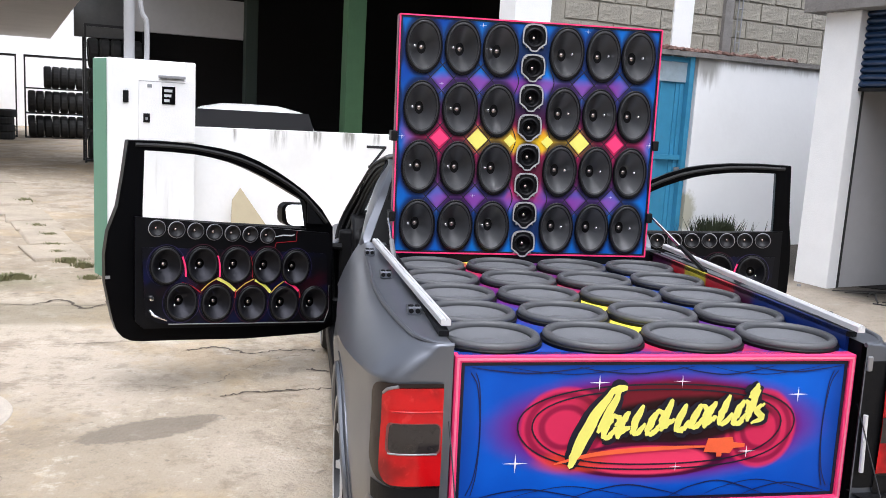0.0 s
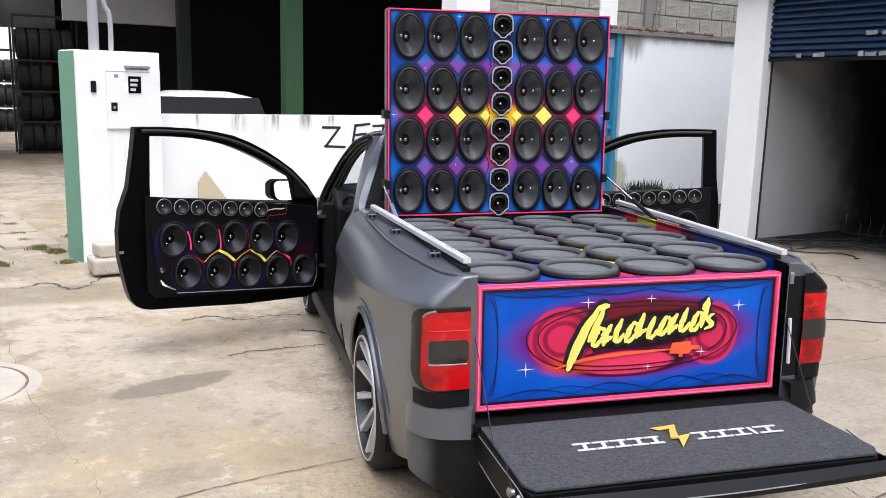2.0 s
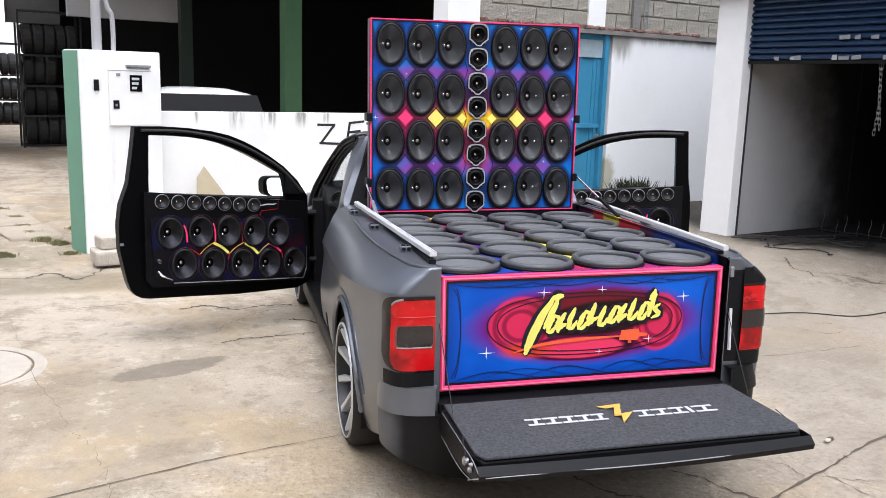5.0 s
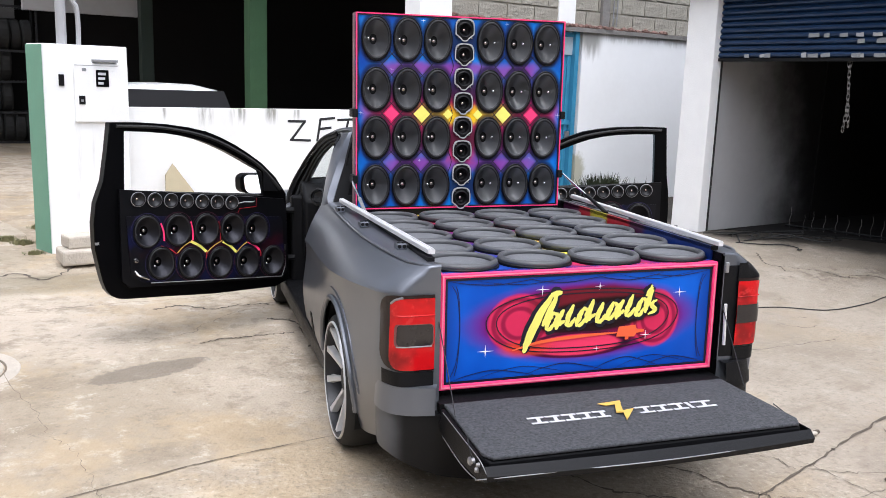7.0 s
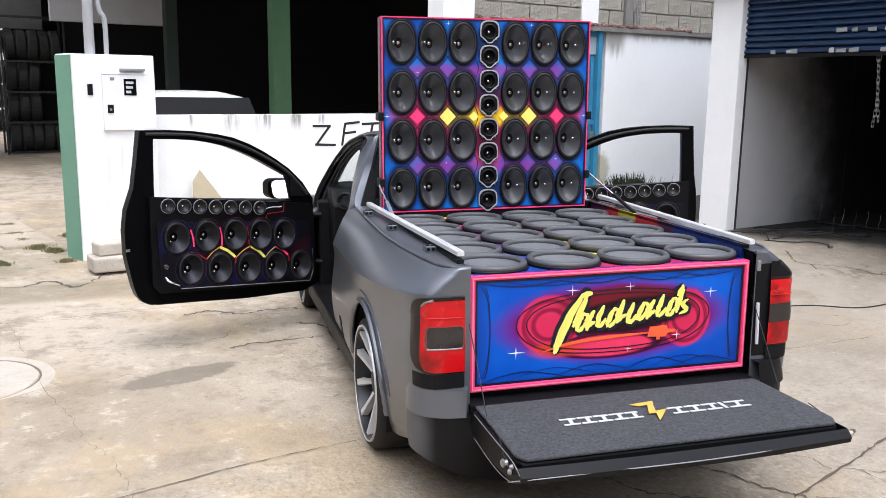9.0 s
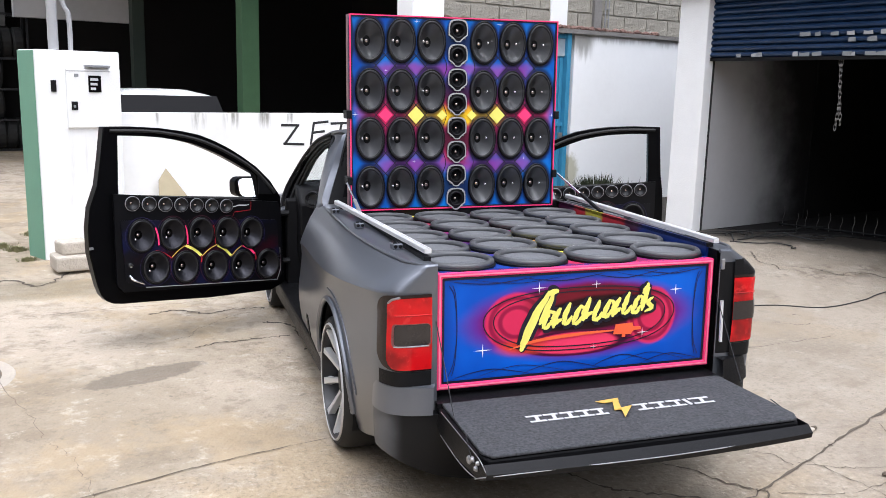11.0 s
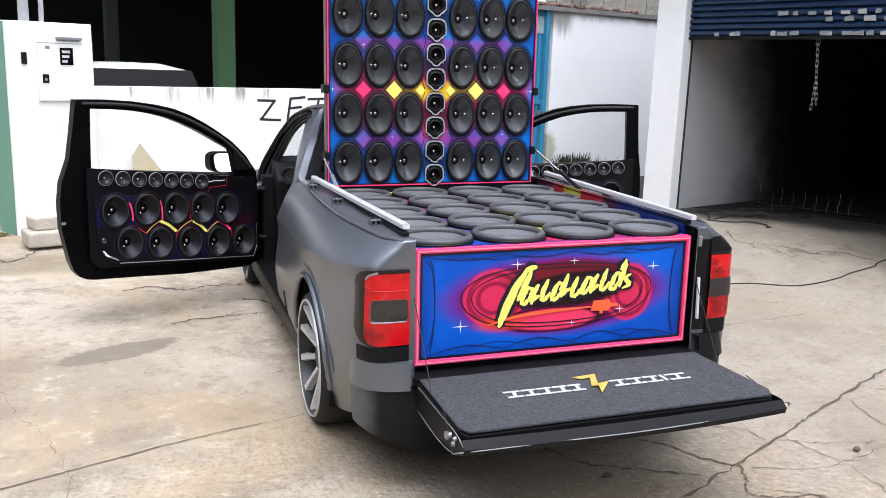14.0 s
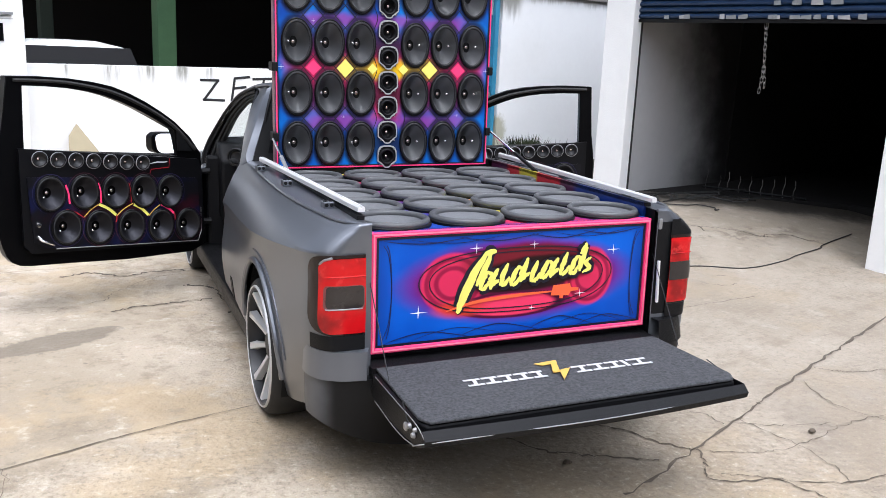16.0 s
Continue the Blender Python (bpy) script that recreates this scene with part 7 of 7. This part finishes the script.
    ribbon(bm, smooth_line([Vector((-0.30, 0.628)), Vector((-0.18, 0.655)), Vector((0.0, 0.668)), Vector((0.17, 0.672))], 8), 0.014, put, True, 0.005)
    slab(bm, [(0.15, 0.655), (0.23, 0.65), (0.24, 0.665), (0.275, 0.668), (0.275, 0.678), (0.24, 0.682), (0.235, 0.698), (0.16, 0.695)], 0.003, 0.0055, put)
    slab(bm, [(0.19, 0.64), (0.205, 0.64), (0.205, 0.652), (0.19, 0.652)], 0.003, 0.0055, put)
    part("orange_swoosh", bm, M_ORANGE, panel, "orange painted swoosh", smooth=0)
    for st in ((-0.412, 0.633, 0.028), (0.065, 0.868, 0.018), (0.428, 0.826, 0.024), (-0.182, 0.866, 0.024), (0.065, 0.612, 0.014), (0.282, 0.655, 0.020)):
        part("sparkle", star_mesh([st], put, 0.005), M_STAR, panel, "white painted sparkle", smooth=0)


build_sub_box()


def build_door_panel(side, frame_data, label):
    put, d, nrm = frame_data
    base = put(0.6, 0.35, 0)
    ob = thing("door_speaker_panel", base, label, "speaker panel", "speaker panels on the doors")
    outline = [(1.165, 1.000), (0.06, 0.872), (0.04, 0.80), (0.038, 0.38), (0.075, 0.325), (0.6, 0.362), (1.13, 0.402), (1.172, 0.45)]
    inward = -nrm
    spots = ((1.011, 0.735), (0.816, 0.728), (0.627, 0.715), (0.447, 0.700), (0.274, 0.682), (0.931, 0.532), (0.739, 0.512), (0.537, 0.492), (0.343, 0.474), (0.155, 0.460))
    cut, cut2 = B(), B()
    for bm in (cut, cut2):
        for s, z in spots:
            bore(bm, facing(put(s, z, -0.045), inward), 0.088, 0.93, 1.11)
    for k in range(7):
        bore(cut, facing(put(1.057 - 0.102 * k, 0.936 - 0.0103 * k, -0.045), inward), 0.039)
    back = part("panel_board", drilled(slab(B(), outline, -0.025, -0.045, put), cut, M_FRAMEBLACK), None, ob, "black panel board")
    part("panel_back", slab(B(), [(s * 0.98 + 0.012, z * 0.98 + 0.012) for s, z in outline], 0.018, 0.012, put), M_FRAMEBLACK, ob, smooth=0)
    art = [(1.135, 0.84), (0.09, 0.755), (0.075, 0.73), (0.062, 0.40), (0.085, 0.345), (0.6, 0.386), (1.05, 0.425), (1.12, 0.47)]
    part("painted_face", drilled(slab(B(), art, -0.048, -0.051, put), cut2, M_DOORART), None, back, "dark airbrushed face with red and yellow streaks")
    for s, z in spots:
        mount("oval_speaker", DOOR_SP, ob, facing(put(s, z, -0.053), inward), (-0.030 if side < 0 else 0.030, -0.022, -0.028))
    ringm = lathe(B(), [(0.0455, 0.002), (0.0455, 0.008), (0.0425, 0.009), (0.0425, 0.002)], 24)
    bmesh.ops.recalc_face_normals(ringm, faces=ringm.faces)
    ring_me = bpy.data.meshes.new("trim_ring")
    ringm.to_mesh(ring_me)
    ringm.free()
    ring_me.materials.append(M_GREYMETAL)
    for k in range(7):
        m = facing(put(1.057 - 0.102 * k, 0.936 - 0.0103 * k, -0.047), inward)
        tw = mount("tweeter", TWEET, ob, m)
        part("trim_ring", ring_me, None, tw, m=m)
    bm = B()
    for s, z, material in ((0.915, 0.64, 0), (0.722, 0.62, 1), (0.537, 0.608, 1), (0.36, 0.59, 0)):
        for sx in (-1, 1):
            ribbon(bm, smooth_line([Vector((s + sx * 0.02, z + 0.09)), Vector((s + sx * 0.03, z + 0.04)), Vector((s + sx * 0.08, z)), Vector((s + sx * 0.03, z - 0.05))], 5), 0.006, put, False, -0.053)
    part("pinstripes", bm, M_INK, back, smooth=0)
    flashes = (((0.735, 0.648), (0.632, 0.572), 0.017, M_YELLOW), ((0.517, 0.626), (0.425, 0.548), 0.017, M_YELLOW), ((0.337, 0.606), (0.252, 0.542), 0.015, M_PINK), ((0.630, 0.566), (0.522, 0.632), 0.006, M_GOLDPRINT), ((0.424, 0.542), (0.343, 0.606), 0.006, M_GOLDPRINT),
               ((0.826, 0.584), (0.737, 0.648), 0.006, M_GOLDPRINT), ((0.930, 0.640), (0.828, 0.578), 0.006, M_REDLINE), ((0.925, 0.780), (0.908, 0.668), 0.010, M_PINK), ((0.733, 0.775), (0.722, 0.655), 0.010, M_PINK), ((0.250, 0.54), (0.246, 0.50), 0.008, M_REDLINE), ((0.545, 0.76), (0.535, 0.64), 0.006, M_REDLINE), ((0.632, 0.57), (0.636, 0.53), 0.007, M_REDLINE))
    for k, (a, b, w, material) in enumerate(flashes):
        a, b = Vector(a), Vector(b)
        bow = Vector(((b - a).y, -(b - a).x)) * 0.06
        part("paint_flash", ribbon(B(), smooth_line([a, a.lerp(b, 0.5) + bow, b], 5), w, put, False, -0.0535 - 0.0003 * k), material, back, smooth=0)
    # thin airbrushed outlines that hug the speakers
    for k, (s, z) in enumerate(spots):
        arc = [Vector((s + 0.101 * math.cos(a), z + 0.113 * math.sin(a))) for a in (radians(-165 + 330 * i / 26 + (90 if k < 5 else -90)) for i in range(27))]
        part("outline", ribbon(B(), arc, 0.0032, put, True, -0.0526 - 0.0002 * (k % 2)), M_DULLVIOLET if k in (0, 4, 5, 8) else M_DULLRED, back, smooth=0)
    part("face_edge", tube(B(), [put(s, z, -0.052) for s, z in ((0.058, 0.56), (0.058, 0.41), (0.085, 0.342), (0.6, 0.383), (1.0, 0.416))], 0.003, 6), M_GREYMETAL, back)
    bm = B()
    ribbon(bm, [Vector((0.40, 0.865)), Vector((0.35, 0.872)), Vector((0.30, 0.868)), Vector((0.28, 0.872))], 0.008, put, True, -0.048)
    part("badge", bm, M_SILVERPRINT, back, smooth=0)
    bm = B()
    ribbon(bm, [Vector((0.40, 0.805)), Vector((0.39, 0.83)), Vector((0.27, 0.835)), Vector((0.265, 0.89))], 0.004, put, False, -0.048)
    part("red_line", bm, M_REDLINE, back, smooth=0)
    part("handle", tube(B(), smooth_line([put(1.10, 0.50, -0.055), put(1.08, 0.475, -0.075), put(1.04, 0.455, -0.075), put(1.015, 0.44, -0.055)], 4), 0.008, 8), M_CHROME, ob, "chrome pull handle")
    part("knob", lathe(B(), [(0, 0.02), (0.012, 0.018), (0.016, 0.008), (0.014, 0)], 14, facing(put(1.09, 0.565, -0.05), inward)), M_CHROME, ob)


build_door_panel(-1, LEFT, "black door panel with ten oval speakers and seven tweeters")
build_door_panel(1, RIGHT, "black door panel with ten oval speakers and seven tweeters")


def build_pebbles():
    rnd = random.Random(11)
    for x, y in ((1.489, 0.319), (1.428, -0.203), (0.212, -0.134), (1.46, 0.30)):
        bm = B()
        bmesh.ops.create_icosphere(bm, subdivisions=2, radius=0.015)
        for v in bm.verts:
            v.co = Vector((v.co.x * 1.2, v.co.y, v.co.z * 0.7)) * rnd.uniform(0.75, 1.15) + Vector((x, y, 0.012))
        single("pebble", bm, M_CRACK if rnd.random() < 0.5 else M_KERB, "small loose stone on the concrete yard", "stone", "stones on the yard")


build_pebbles()


# ---- the pickup leans a little on the uneven yard, with all that is fitted to it ----
PIVOT = Vector((0, 1.2, 0))
LEAN = Matrix.Translation(PIVOT + Vector((0.0118, 0.0067, -0.0009))) @ Matrix.Rotation(radians(0.932), 4, Vector((-0.595, -0.642, 0.321))) @ Matrix.Translation(-PIVOT)
for ob in [o for o in bpy.data.objects if o.parent is None and o.name.split(".")[0] in ("pickup_truck", "speaker_board", "subwoofer_box", "door_speaker_panel")]:
    ob.matrix_basis = LEAN @ ob.matrix_basis
